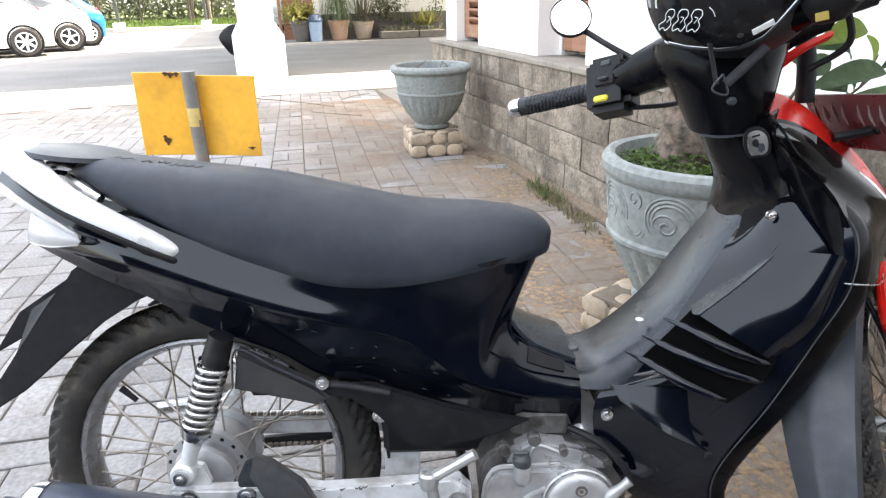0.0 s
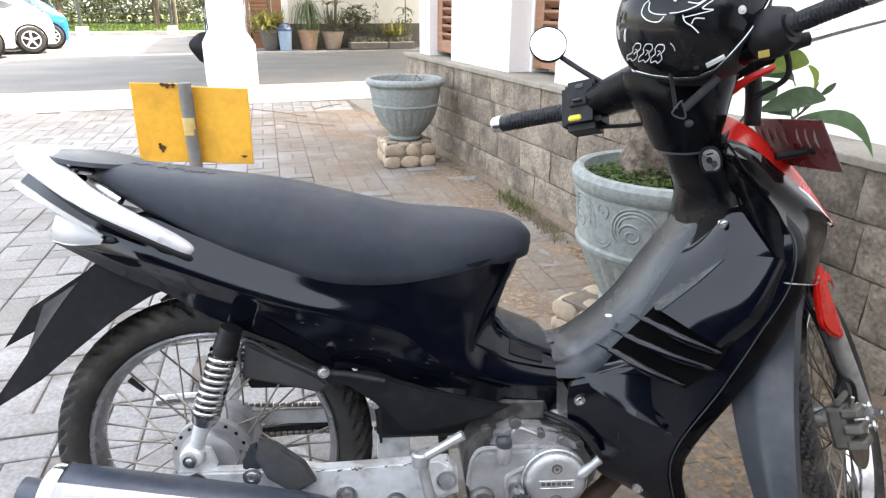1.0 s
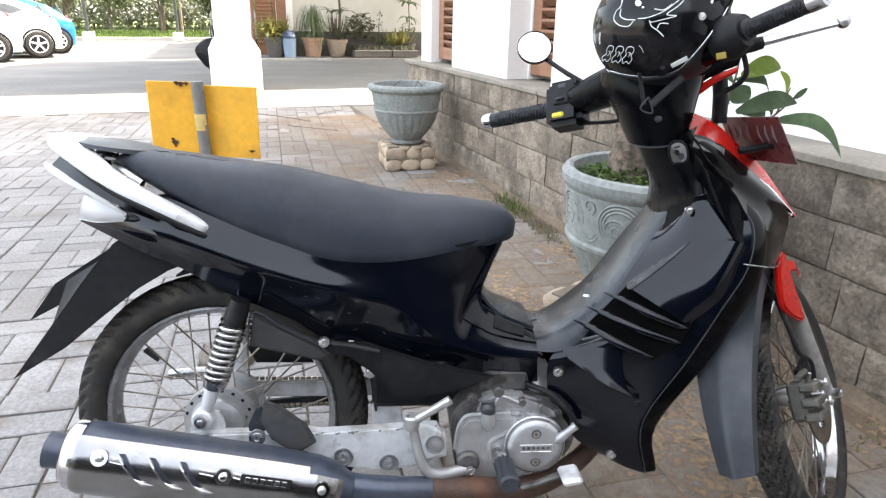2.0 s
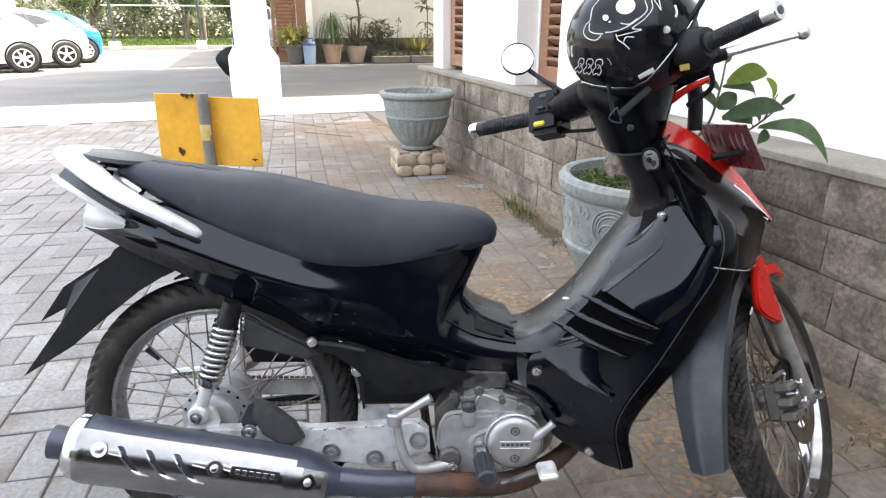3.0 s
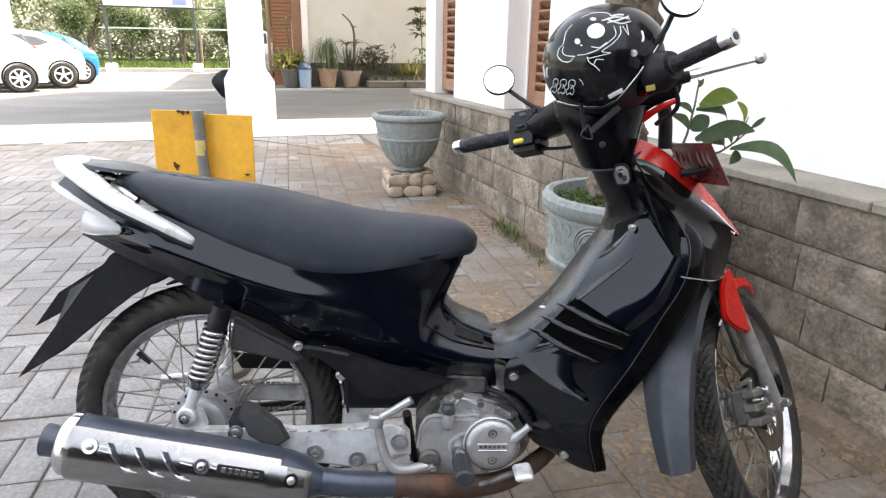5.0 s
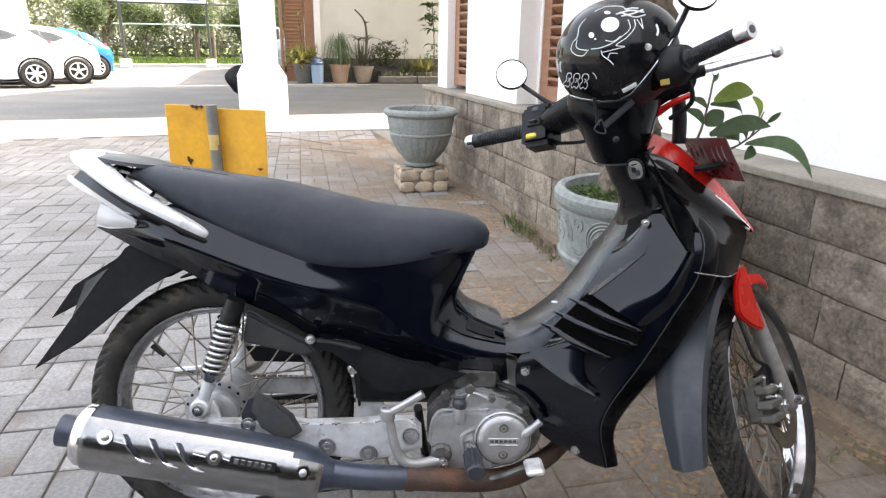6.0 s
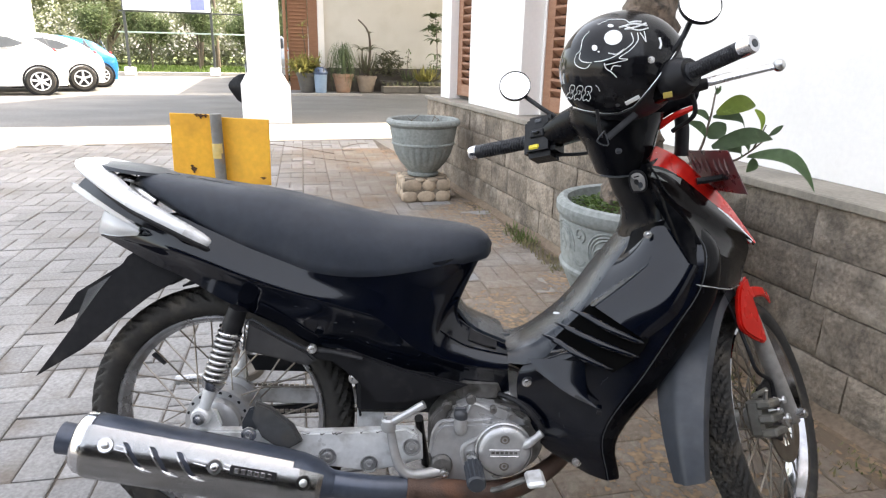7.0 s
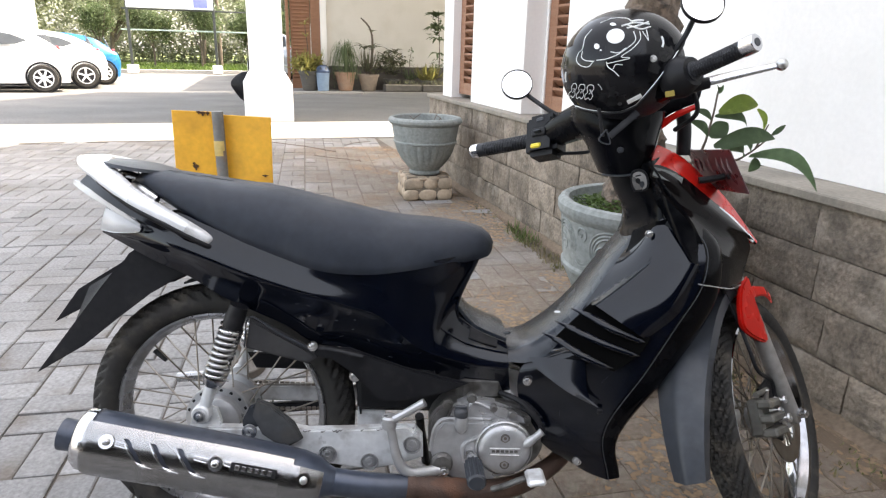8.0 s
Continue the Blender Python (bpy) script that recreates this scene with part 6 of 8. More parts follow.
def blot(a, b, ra, rb, turn=0.0, m=None, name="drawn_spot"):
    bm = bmesh.new()
    c, s = math.cos(turn), math.sin(turn)
    ring = lambda k, l: [bm.verts.new(on_helmet(a + (ra * math.cos(q) * c - rb * math.sin(q) * s) * k, b + (ra * math.cos(q) * s + rb * math.sin(q) * c) * k, l)) for q in np.linspace(0, 2 * math.pi, 20, endpoint=False)]
    r0, r1, r2 = ring(1.0, 0.996), ring(1.0, 1.007), ring(0.5, 1.009)
    for x, y in ((r0, r1), (r1, r2)):
        for i in range(20):
            bm.faces.new((x[i], x[(i + 1) % 20], y[(i + 1) % 20], y[i]))
    bm.faces.new(r2)
    part(name, finish(bm), m or WHITEP, helmet)


stroke([(-0.65, 0.62), (-0.74, 0.49), (-0.78, 0.31), (-0.83, 0.23), (-0.85, 0.11), (-0.79, 0.03), (-0.7, 0.02), (-0.65, 0.09)])
stroke([(-0.78, 0.27), (-0.79, 0.17), (-0.74, 0.12), (-0.63, 0.11)])
stroke([(-0.6, 0.13), (-0.49, 0.15), (-0.34, 0.22), (-0.2, 0.33), (-0.08, 0.46), (-0.1, 0.6)])
stroke([(-0.42, 0.27), (-0.31, 0.26), (-0.21, 0.34)])
stroke([(-0.01, 0.6), (-0.01, 0.48), (-0.12, 0.33), (-0.27, 0.2), (-0.15, 0.18), (-0.3, 0.13), (-0.46, 0.08)])
stroke([(-0.47, 0.11), (-0.44, 0.03), (-0.36, -0.03), (-0.28, -0.11)])
stroke([(-0.37, 0.0), (-0.34, 0.07), (-0.24, 0.07)])
stroke([(0.09, 0.63), (0.1, 0.55), (0.11, 0.46)])
stroke([(0.03, 0.6), (0.07, 0.53), (0.11, 0.46)])
stroke([(-0.26, 0.68), (-0.06, 0.74), (0.15, 0.72)], 0.0017)
stroke([(-0.19, 0.65), (-0.03, 0.69), (0.14, 0.76)], 0.0017)
stroke([(-0.11, 0.76), (-0.02, 0.78), (0.07, 0.78)], 0.0017)
stroke([(-0.2, 0.71), (0.0, 0.64), (0.16, 0.68)], 0.0014)
stroke([(0.32, 0.53), (0.34, 0.43), (0.32, 0.36)], 0.002)
stroke([(-0.53, 0.73), (-0.45, 0.77), (-0.35, 0.81), (-0.17, 0.81), (-0.11, 0.76)])
stroke([(-0.96, -0.09), (-0.955, -0.18), (-0.94, -0.26)], 0.0016)
blot(-0.35, 0.52, 0.13, 0.11, 0.7)
blot(-0.6, 0.35, 0.035, 0.045)
blot(-0.37, 0.71, 0.04, 0.025)
blot(-0.55, 0.29, 0.014, 0.014)
for a, w in ((-0.84, 0.03), (-0.745, 0.04), (-0.635, 0.045)):
    stroke([(a - w, -0.34), (a - w * 0.6, -0.28), (a + w * 0.6, -0.28), (a + w, -0.34), (a + w * 0.6, -0.4), (a + w * 1.1, -0.46), (a + w * 0.7, -0.53), (a, -0.5), (a - w * 0.7, -0.53), (a - w * 1.1, -0.46), (a - w * 0.6, -0.4), (a - w, -0.34)], 0.0006)
    stroke([(a - w * 0.3, -0.36), (a + w * 0.3, -0.37), (a, -0.43)], 0.0005)
stroke([(-0.55, -0.25), (-0.51, -0.29), (-0.48, -0.35)], 0.0005)
blot(0.19, 0.18, 0.055, 0.055, 0, STEEL, "visor_stud")
blot(-0.19, -0.57, 0.032, 0.026, 0, GREYP, "rivet")
tag = part("sticker", box((0.027, 0.0016, 0.009), (0, 0, 0), 0.0006, None, Matrix.Rotation(-0.62, 4, "Y")), WHITEP, helmet, "small white sticker")
tag.location = on_helmet(0.0, -0.47, 1.012)
tag.rotation_euler = (radians(28), 0, radians(2))
strap = bmesh.new()
for a, b in (((-0.06, -0.09, -0.07), (-0.052, -0.108, -0.118)), ((0.01, -0.095, -0.075), (-0.04, -0.109, -0.118))):
    tube([a, tuple(np.array(a) * 0.5 + np.array(b) * 0.5), b], 0.0065, 8, 8, strap, flat=0.3)
part("chin_strap", strap, MATTE, helmet, "black chin strap")
part("strap_buckle", tube([(-0.049, -0.118, -0.105), (-0.06, -0.118, -0.124), (-0.04, -0.118, -0.13), (-0.049, -0.118, -0.105)], 0.0013, 6, 30), GREYP, helmet, "triangular strap buckle")
tg = part("warning_tag", box((0.016, 0.002, 0.01), (0.861, -0.232, 0.689), 0.0006, None, Matrix.Rotation(-0.2, 4, "Y")), OLIVE, bike, "small faded yellow tag")


# ---- flower pots ----
def flower_pot(at, label, turn, group, scrolled=False):
    pot = thing("flower_pot", at, label, "plant pot", Matrix.Rotation(turn, 4, "Z"), group)
    outer = [(0.098, 0.175), (0.112, 0.18), (0.115, 0.195), (0.105, 0.205), (0.125, 0.225), (0.165, 0.275), (0.2, 0.335), (0.216, 0.385), (0.222, 0.4), (0.23, 0.405), (0.23, 0.415), (0.224, 0.42),
             (0.232, 0.46), (0.24, 0.505), (0.243, 0.53), (0.255, 0.538), (0.266, 0.552), (0.266, 0.568), (0.256, 0.582), (0.242, 0.586), (0.228, 0.58), (0.22, 0.55), (0.215, 0.5)]
    low, high, inner = 0.23, 0.39, 0.219
    if scrolled:
        outer = [(0.15, 0.128), (0.165, 0.132), (0.168, 0.146), (0.155, 0.16), (0.168, 0.175), (0.193, 0.225), (0.22, 0.28), (0.243, 0.33), (0.25, 0.346), (0.259, 0.352), (0.261, 0.364), (0.254, 0.372),
                 (0.26, 0.42), (0.265, 0.47), (0.268, 0.51), (0.27, 0.53), (0.279, 0.538), (0.286, 0.554), (0.286, 0.574), (0.277, 0.588), (0.264, 0.592), (0.25, 0.586), (0.243, 0.55), (0.238, 0.5)]
        low, high, inner = 0.165, 0.335, 0.242
    bm = bmesh.new()
    n = 96
    loops = []
    for r, z in outer:
        ring = []
        for i in range(n):
            q = 2 * math.pi * i / n
            rr = r
            if low < z < high:
                ph = (i % 4) / 4.0
                rr += -0.006 if ph < 0.25 else (0.003 if 0.4 < ph < 0.6 else 0.0)
            ring.append((rr * math.cos(q), rr * math.sin(q), z))
        loops.append(ring)
    rings(bm, loops, caps=True)
    part("pot_body", finish(bm), CEMENT, pot, "weathered grey-green cement pot", 28)
    part("soil", lathe([(0.0, 0.522), (0.08, 0.528), (0.16, 0.52), (inner, 0.512)], 32, "z", (0, 0, 0.0), caps=False), SOIL, pot, "dry brown soil")
    if not scrolled:
        return pot
    sc = bmesh.new()

    def swirl(q0, cz, r0, r1, a0, a1, thick):
        """A raised rib wound round the pot's wall from angle a0 to a1 while its radius goes from r0 to r1."""
        pts = []
        for i in range(22):
            t = i / 21
            ang, rr = a0 + (a1 - a0) * t, r0 + (r1 - r0) * t
            z = cz + rr * math.sin(ang)
            qq = q0 + rr * math.cos(ang) / 0.262
            R = 0.253 + (z - 0.372) * 0.105
            pts.append((R * math.cos(qq), R * math.sin(qq), z))
        tube(pts, thick, 6, 30, sc)

    for k in range(8):
        q0 = 2 * math.pi * k / 8
        for r0 in (0.078, 0.066, 0.054):
            swirl(q0, 0.452, r0, r0 * 0.8, radians(-15), radians(215), 0.0042)
        swirl(q0 - 0.02, 0.442, 0.038, 0.005, radians(190), radians(-330), 0.0045)
        for r0 in (0.036, 0.025):
            swirl(q0 + math.pi / 8, 0.42, r0, r0, radians(200), radians(345), 0.004)
        swirl(q0 + math.pi / 8, 0.498, 0.026, 0.005, radians(-60), radians(360), 0.004)
    part("scroll_relief", sc, CEMENT, pot, "raised scroll ornament", 60)
    return pot


def stone_base(at, turn, half, label, tall=0.17):
    base = thing("stone_base", at, label, "pot stand", Matrix.Rotation(turn, 4, "Z"), "stone pot stands")
    part("mortar_core", box((half * 1.93, half * 1.93, tall), (0, 0, tall / 2), 0.02, None, None, 2), PALEMORTAR, base)
    rng = random.Random(int(at[0] * 100))

    def cobble(c, nrm, w, hgt):
        bm = bmesh.new()
        bmesh.ops.create_icosphere(bm, subdivisions=2, radius=1)
        a = Vector(nrm).cross(Vector((0, 0, 1)))
        a = a.normalized() if a.length > 0.1 else Vector((1, 0, 0))
        up = Vector(nrm).cross(a) * -1
        for v in bm.verts:
            k = 1 + 0.12 * noise.noise(v.co * 1.5 + Vector((c[0] * 9, c[1] * 9, 3)))
            p = v.co * k
            p = Vector([math.copysign(abs(x) ** 0.8, x) for x in p])
            v.co = Vector(c) + a * p.x * w + up * p.y * hgt + Vector(nrm) * p.z * 0.015
        part("cobble", finish(bm), COBBLE, base, smooth=180)

    for nrm in ((0, -1, 0), (-1, 0, 0), (1, 0, 0), (0, 1, 0)):
        side = Vector((-nrm[1], nrm[0], 0))
        for row, z in enumerate((tall * 0.265, tall * 0.735)):
            x = -half + 0.0
            while x < half - 0.03:
                w = min(rng.uniform(0.09, 0.15), half - x)
                cobble(Vector(nrm) * half * 0.93 + side * (x + w / 2) + Vector((0, 0, z)), nrm, w * 0.53, tall * 0.26)
                x += w
    for i in range(10):
        q = 2 * math.pi * i / 10
        cobble((half * 0.8 * math.cos(q), half * 0.8 * math.sin(q), tall - 0.01), (0, 0, 1), 0.045, 0.045)
    return base


POT1, POT2 = place(1.335, 4.17), place(1.32, 1.47)
stone_base(POT1, GRID - 0.1, 0.175, "square stand of rounded river stones under a pot")
stone_base(POT2, GRID + 0.3, 0.23, "square stand of pale river stones under a pot", 0.13)
flower_pot(POT1, "weathered grey cement pot with dry twigs on a stone stand", 0.3, "cement pots")
flower_pot(POT2, "weathered grey-green cement pot with scrolls, herbs and a palm trunk", 0.15, "cement pots", True)


def leaf(bm, base, tip, width, droop=0.15, n=7, up=Vector((0, 0, 1)), fold=0.25):
    """One blade with a midrib fold, from base to tip."""
    base, tip = Vector(base), Vector(tip)
    d = tip - base
    side = d.cross(up)
    side = side.normalized() if side.length > 1e-6 else Vector((1, 0, 0))
    nrm = side.cross(d).normalized()
    rows = []
    for i in range(n + 1):
        t = i / n
        w = width * math.sin(math.pi * min(1, 0.04 + t * 0.96)) ** 0.75 * (1.15 - 0.45 * t)
        c = base + d * t + nrm * droop * d.length * math.sin(math.pi * t)
        rows.append([bm.verts.new(c - side * w / 2 + nrm * w * fold), bm.verts.new(c), bm.verts.new(c + side * w / 2 + nrm * w * fold)])
    for a, b in zip(rows[:-1], rows[1:]):
        for k in (0, 1):
            bm.faces.new((a[k], a[k + 1], b[k + 1], b[k]))


def twigs(at, n, seed, label):
    rng = random.Random(seed)
    tw = thing("dry_twigs", at, label, "dry plant")
    for i in range(n):
        x, y = rng.uniform(-0.12, 0.12), rng.uniform(-0.12, 0.12)
        part("twig", tube([(x, y, -0.01), (x + rng.uniform(-0.02, 0.02), y, 0.04), (x + rng.uniform(-0.06, 0.06), y + rng.uniform(-0.03, 0.03), rng.uniform(0.06, 0.1))], [0.004, 0.003, 0.002], 6), BARK, tw)
    return tw


twigs(POT1 + Vector((0, 0, 0.522)), 5, 4, "dry brown twigs in the grey pot's soil")
herbs = bmesh.new()
rng = random.Random(11)
for i in range(1000):
    q, r = rng.uniform(0, 2 * math.pi), 0.215 * math.sqrt(rng.random())
    x, y = r * math.cos(q) - 0.03, r * math.sin(q)
    hgt = rng.uniform(0.015, 0.07) * (1.2 - r * 3)
    a = rng.uniform(0, 2 * math.pi)
    b = Vector((x, y, hgt))
    leaf(herbs, b, b + Vector((math.cos(a), math.sin(a), rng.uniform(-0.2, 0.5))) * rng.uniform(0.016, 0.032), 0.014, 0.15, 3)
hp = obj("herb_clump", herbs, HERB, smooth=0)
hp.location = POT2 + Vector((0, 0, 0.522))
tagged(hp, "low green herbs growing in the cement pot", "herbs")

# palm trunk in the near pot
trunk = bmesh.new()
base_t = POT2 - GU * 0.03 + GV * 0.045 + Vector((0, 0, 0.5))
loops = []
rng = random.Random(5)
for i in range(90):
    z = i / 89 * 2.6
    c = base_t + GU * 0.02 * z + Vector((0, 0, z))
    loops.append([c + Vector((math.cos(q), math.sin(q), 0)) * (0.074 + 0.012 * math.sin(i * 1.57 + 3 * q) + 0.012 * rng.random()) for q in np.linspace(0, 2 * math.pi, 28, endpoint=False)])
rings(trunk, loops)
palm = thing("palm", base_t, "rough grey-brown palm trunk growing from the near pot", "palm")
t_ob = part("trunk", finish(trunk), PALMBARK, palm, smooth=40)
t_ob.matrix_parent_inverse = palm.matrix_world.inverted()

# broad-leaved shrub leaning out of the near pot
SHB = place(1.36, 1.5, 0.515)
shrub = thing("shrub", SHB, "broad-leaved green shrub leaning out of the cement pot", "shrub", Matrix.Rotation(GRID, 4, "Z"))


def sh(u, v, z):
    """Building axes to the shrub's own."""
    return Vector((u - 1.36, v - 1.5, z - 0.515))


for st in ([(1.34, 1.5, 0.51), (1.27, 1.32, 0.66), (1.23, 1.13, 0.79), (1.234, 1.1, 0.891), (1.241, 1.1, 0.961), (1.246, 1.1, 0.98)],
           [(1.36, 1.5, 0.51), (1.34, 1.3, 0.65), (1.33, 1.13, 0.765), (1.351, 1.1, 0.788), (1.402, 1.1, 0.817), (1.46, 1.1, 0.86)],
           [(1.395, 1.1, 0.812), (1.412, 1.1, 0.845), (1.428, 1.1, 0.88)]):
    part("stem", tube([sh(*p) for p in st], [0.006, 0.005, 0.004, 0.003, 0.0025, 0.0015][6 - len(st):], 7), BARK, shrub)
for a, b, w, dr, m in (((1.254, 1.1, 0.911), (1.38, 1.1, 0.934), 0.054, 0.17, LEAFY), ((1.369, 1.09, 0.922), (1.402, 1.09, 0.858), 0.036, 0.1, LEAFY),
                       ((1.26, 1.12, 0.9), (1.375, 1.12, 0.868), 0.036, 0.2, LEAF), ((1.237, 1.08, 0.824), (1.44, 1.08, 0.842), 0.054, 0.15, LEAF),
                       ((1.236, 1.1, 0.848), (1.29, 1.1, 0.885), 0.05, 0.05, LEAF), ((1.234, 1.1, 0.891), (1.172, 1.1, 0.92), 0.03, 0.08, LEAF),
                       ((1.229, 1.1, 0.845), (1.16, 1.1, 0.892), 0.042, 0.1, LEAF), ((1.279, 1.1, 0.816), (1.358, 1.1, 0.788), 0.04, 0.3, LEAF),
                       ((1.386, 1.08, 0.79), (1.366, 1.08, 0.752), 0.034, 0.1, LEAF), ((1.378, 1.1, 0.791), (1.504, 0.97, 0.711), 0.066, 0.24, LEAF),
                       ((1.444, 1.1, 0.849), (1.489, 1.1, 0.878), 0.016, 0.05, LEAF), ((1.36, 1.11, 0.835), (1.39, 1.11, 0.8), 0.034, 0.1, LEAF),
                       ((1.241, 1.1, 0.961), (1.234, 1.1, 0.986), 0.008, 0.1, LEAF), ((1.241, 1.1, 0.961), (1.256, 1.1, 0.985), 0.012, 0.1, LEAF)):
    bm = bmesh.new()
    leaf(bm, sh(*a), sh(*b), w, dr, 10, Vector((0.1, -0.75, 0.6)))
    bmesh.ops.solidify(bm, geom=bm.faces[:], thickness=0.0008)
    part("leaf", bm, m, shrub, "yellow-green young leaf" if m is LEAFY else "", 60)

# ---- yellow folded sign on a post ----
sign = thing("yellow_sign", (-0.6, 1.615, 0.0), "chipped yellow metal sign folded round a striped post", "sign")
part("post", tube([(0.012, 0, 0.0), (0.003, 0, 0.45), (-0.003, 0.0, 0.862)], 0.0165, 16, 12), POSTP, sign, "grey painted steel post")
for z0, z1 in ((0.73, 0.775), (0.575, 0.64), (0.4, 0.46)):
    part("post_band", tube([(0.006 - 0.011 * z0, 0, z0), (0.006 - 0.011 * z1, 0, z1)], 0.0172, 16), POSTY, sign, "worn cream-yellow band")
part("panel", box((0.138, 0.004, 0.206), (-0.078, 0.012, 0.757), 0.0015, None, Matrix.Rotation(0.06, 4, "Z") @ Matrix.Rotation(0.02, 4, "Y")), YPAINT, sign, "yellow painted panel")
part("panel", box((0.15, 0.004, 0.2), (0.078, 0.016, 0.749), 0.0015, None, Matrix.Rotation(-0.07, 4, "Z") @ Matrix.Rotation(0.02, 4, "Y")), YPAINT, sign, "yellow painted panel")
part("foot", prism([(0.09 * math.cos(q), 0.09 * math.sin(q)) for q in np.linspace(0, 2 * math.pi, 20, endpoint=False)], 0.0, 0.03, None, 0.004), MORTAR, sign, "round concrete foot")
for x, z, w, hh in ((-0.085, 0.69, 0.012, 0.01), (-0.09, 0.7, 0.006, 0.006), (-0.05, 0.853, 0.012, 0.007), (-0.035, 0.854, 0.009, 0.006), (-0.062, 0.856, 0.01, 0.005), (0.13, 0.67, 0.012, 0.004)):
    bm = prism([(w * math.cos(q) * (0.6 + 0.4 * math.sin(3 * q)), hh * math.sin(q)) for q in np.linspace(0, 2 * math.pi, 12, endpoint=False)], 0, 0.0008)
    sp = part("rust_chip", bm, RUST, sign)
    sp.matrix_basis = Matrix.Translation((x, 0.0075 if x < 0 else 0.004, z)) @ Matrix.Rotation(radians(90), 4, "X")



# ---- weeds along the plinth's foot ----
def tuft(bm, u, v, n, tall, seed):
    rng = random.Random(seed)
    for i in range(n):
        q, r = rng.uniform(0, 2 * math.pi), rng.random() ** 0.7
        b = place(u + r * math.cos(q) * 0.06, v + r * math.sin(q) * 0.17, -0.004)
        a = rng.uniform(0, 2 * math.pi)
        hgt = tall * rng.uniform(0.35, 1.0)
        leaf(bm, b, b + Vector((math.cos(a) * hgt * 0.7, math.sin(a) * hgt * 0.7, hgt)), rng.uniform(0.004, 0.009), -0.18, 4)


green, straw = bmesh.new(), bmesh.new()
for i, (u, v, n, tall, bm) in enumerate(((1.59, 2.92, 40, 0.07, green), (1.6, 3.03, 44, 0.075, green), (1.6, 3.1, 40, 0.05, straw), (1.57, 2.9, 70, 0.05, straw), (1.58, 2.6, 40, 0.04, straw), (1.62, 3.6, 24, 0.04, straw),
                                         (1.58, 1.25, 50, 0.04, straw), (1.5, 0.95, 36, 0.035, straw), (1.55, 2.45, 40, 0.05, straw), (1.6, 4.6, 40, 0.06, straw), (1.58, 0.7, 30, 0.03, green), (1.5, 0.8, 40, 0.03, straw))):
    tuft(bm, u, v, n, tall, 40 + i)
tagged(obj("weeds", green, HERB, smooth=0), "green weeds growing at the plinth's foot", "weeds", kind="stuff")
tagged(obj("dry_weeds", straw, DRY, smooth=0), "dry straggling weeds at the plinth's foot", "weeds", kind="stuff")
litter = bmesh.new()
rng = random.Random(8)
for i in range(150):
    u, v = rng.choice(((1.55, 0.9), (1.5, 1.2), (1.45, 3.0), (1.45, 3.9), (1.5, 4.5), (1.1, 5.2), (0.6, 5.9)))
    u, v = u + rng.gauss(0, 0.07), v + rng.gauss(0, 0.22)
    if u > 1.64:
        continue
    a = rng.uniform(0, 6.28)
    p = place(u, v, 0.006)
    leaf(litter, p, p + Vector((math.cos(a), math.sin(a), 0.1)) * rng.uniform(0.012, 0.03), rng.uniform(0.004, 0.01), 0.1, 3)
tagged(obj("leaf_litter", litter, BARK, smooth=0), "scattered dry brown leaf litter on the paving", "litter", kind="stuff")
for pts in ([(1.0, 6.3), (0.7, 6.75), (0.3, 7.2)], [(0.75, 6.1), (0.95, 5.9), (1.15, 5.7)], [(1.15, 6.7), (1.3, 6.9), (1.5, 7.0)]):
    tagged(obj("fallen_twig", tube([place(u, v, 0.01) for u, v in pts], 0.0035, 6), BARK), "dry fallen twig on the paving", "twig", "fallen twigs")
tagged(obj("fallen_twig", tube([place(0.98, 0.62, 0.008), place(1.05, 0.66, 0.012), place(1.11, 0.64, 0.008)], 0.003, 6), WHITEP), "thin pale stalk on the paving", "twig", "fallen twigs")


# trodden dirt lying in the corner between paving and plinth
film = bmesh.new()
n, m = 32, 110
grid = [[film.verts.new(place(0.05 + 1.61 * i / n, -0.75 + 7.4 * k / m, 0.0035 + 0.0012 * noise.noise(Vector((i * 0.5, k * 0.4, 2))))) for i in range(n + 1)] for k in range(m + 1)]
for a, b in zip(grid[:-1], grid[1:]):
    for i in range(n):
        film.faces.new((a[i], a[i + 1], b[i + 1], b[i]))
tagged(obj("dirt_film", film, DIRTFILM), "thin patchy brown dirt trodden over the paving by the plinth", "dirt", kind="stuff")


# ---- potted plants by the far wall ----
def blades(bm, at, n, tall, spread, width, seed, droop=-0.2, low=0.2):
    rng = random.Random(seed)
    for i in range(n):
        a = rng.uniform(0, 2 * math.pi)
        b = Vector(at) + Vector((rng.gauss(0, spread * 0.15), rng.gauss(0, spread * 0.15), rng.uniform(0, tall * low)))
        hgt = tall * rng.uniform(0.45, 1.0)
        rr = spread * rng.uniform(0.3, 1.0)
        leaf(bm, b, b + Vector((math.cos(a) * rr, math.sin(a) * rr, hgt)), width * rng.uniform(0.7, 1.3), droop, 5)


def clump(bm, at, rx, rz, n, size, seed):
    rng = random.Random(seed)
    for i in range(n):
        d = Vector((rng.gauss(0, 1), rng.gauss(0, 1), rng.gauss(0, 1))).normalized() * rng.random() ** 0.45
        p = Vector(at) + Vector((d.x * rx, d.y * rx, d.z * rz))
        q = Vector((rng.gauss(0, 1), rng.gauss(0, 1), rng.gauss(0, 0.6))).normalized()
        leaf(bm, p, p + q * size * rng.uniform(0.7, 1.3), size * 0.45, -0.1, 2)


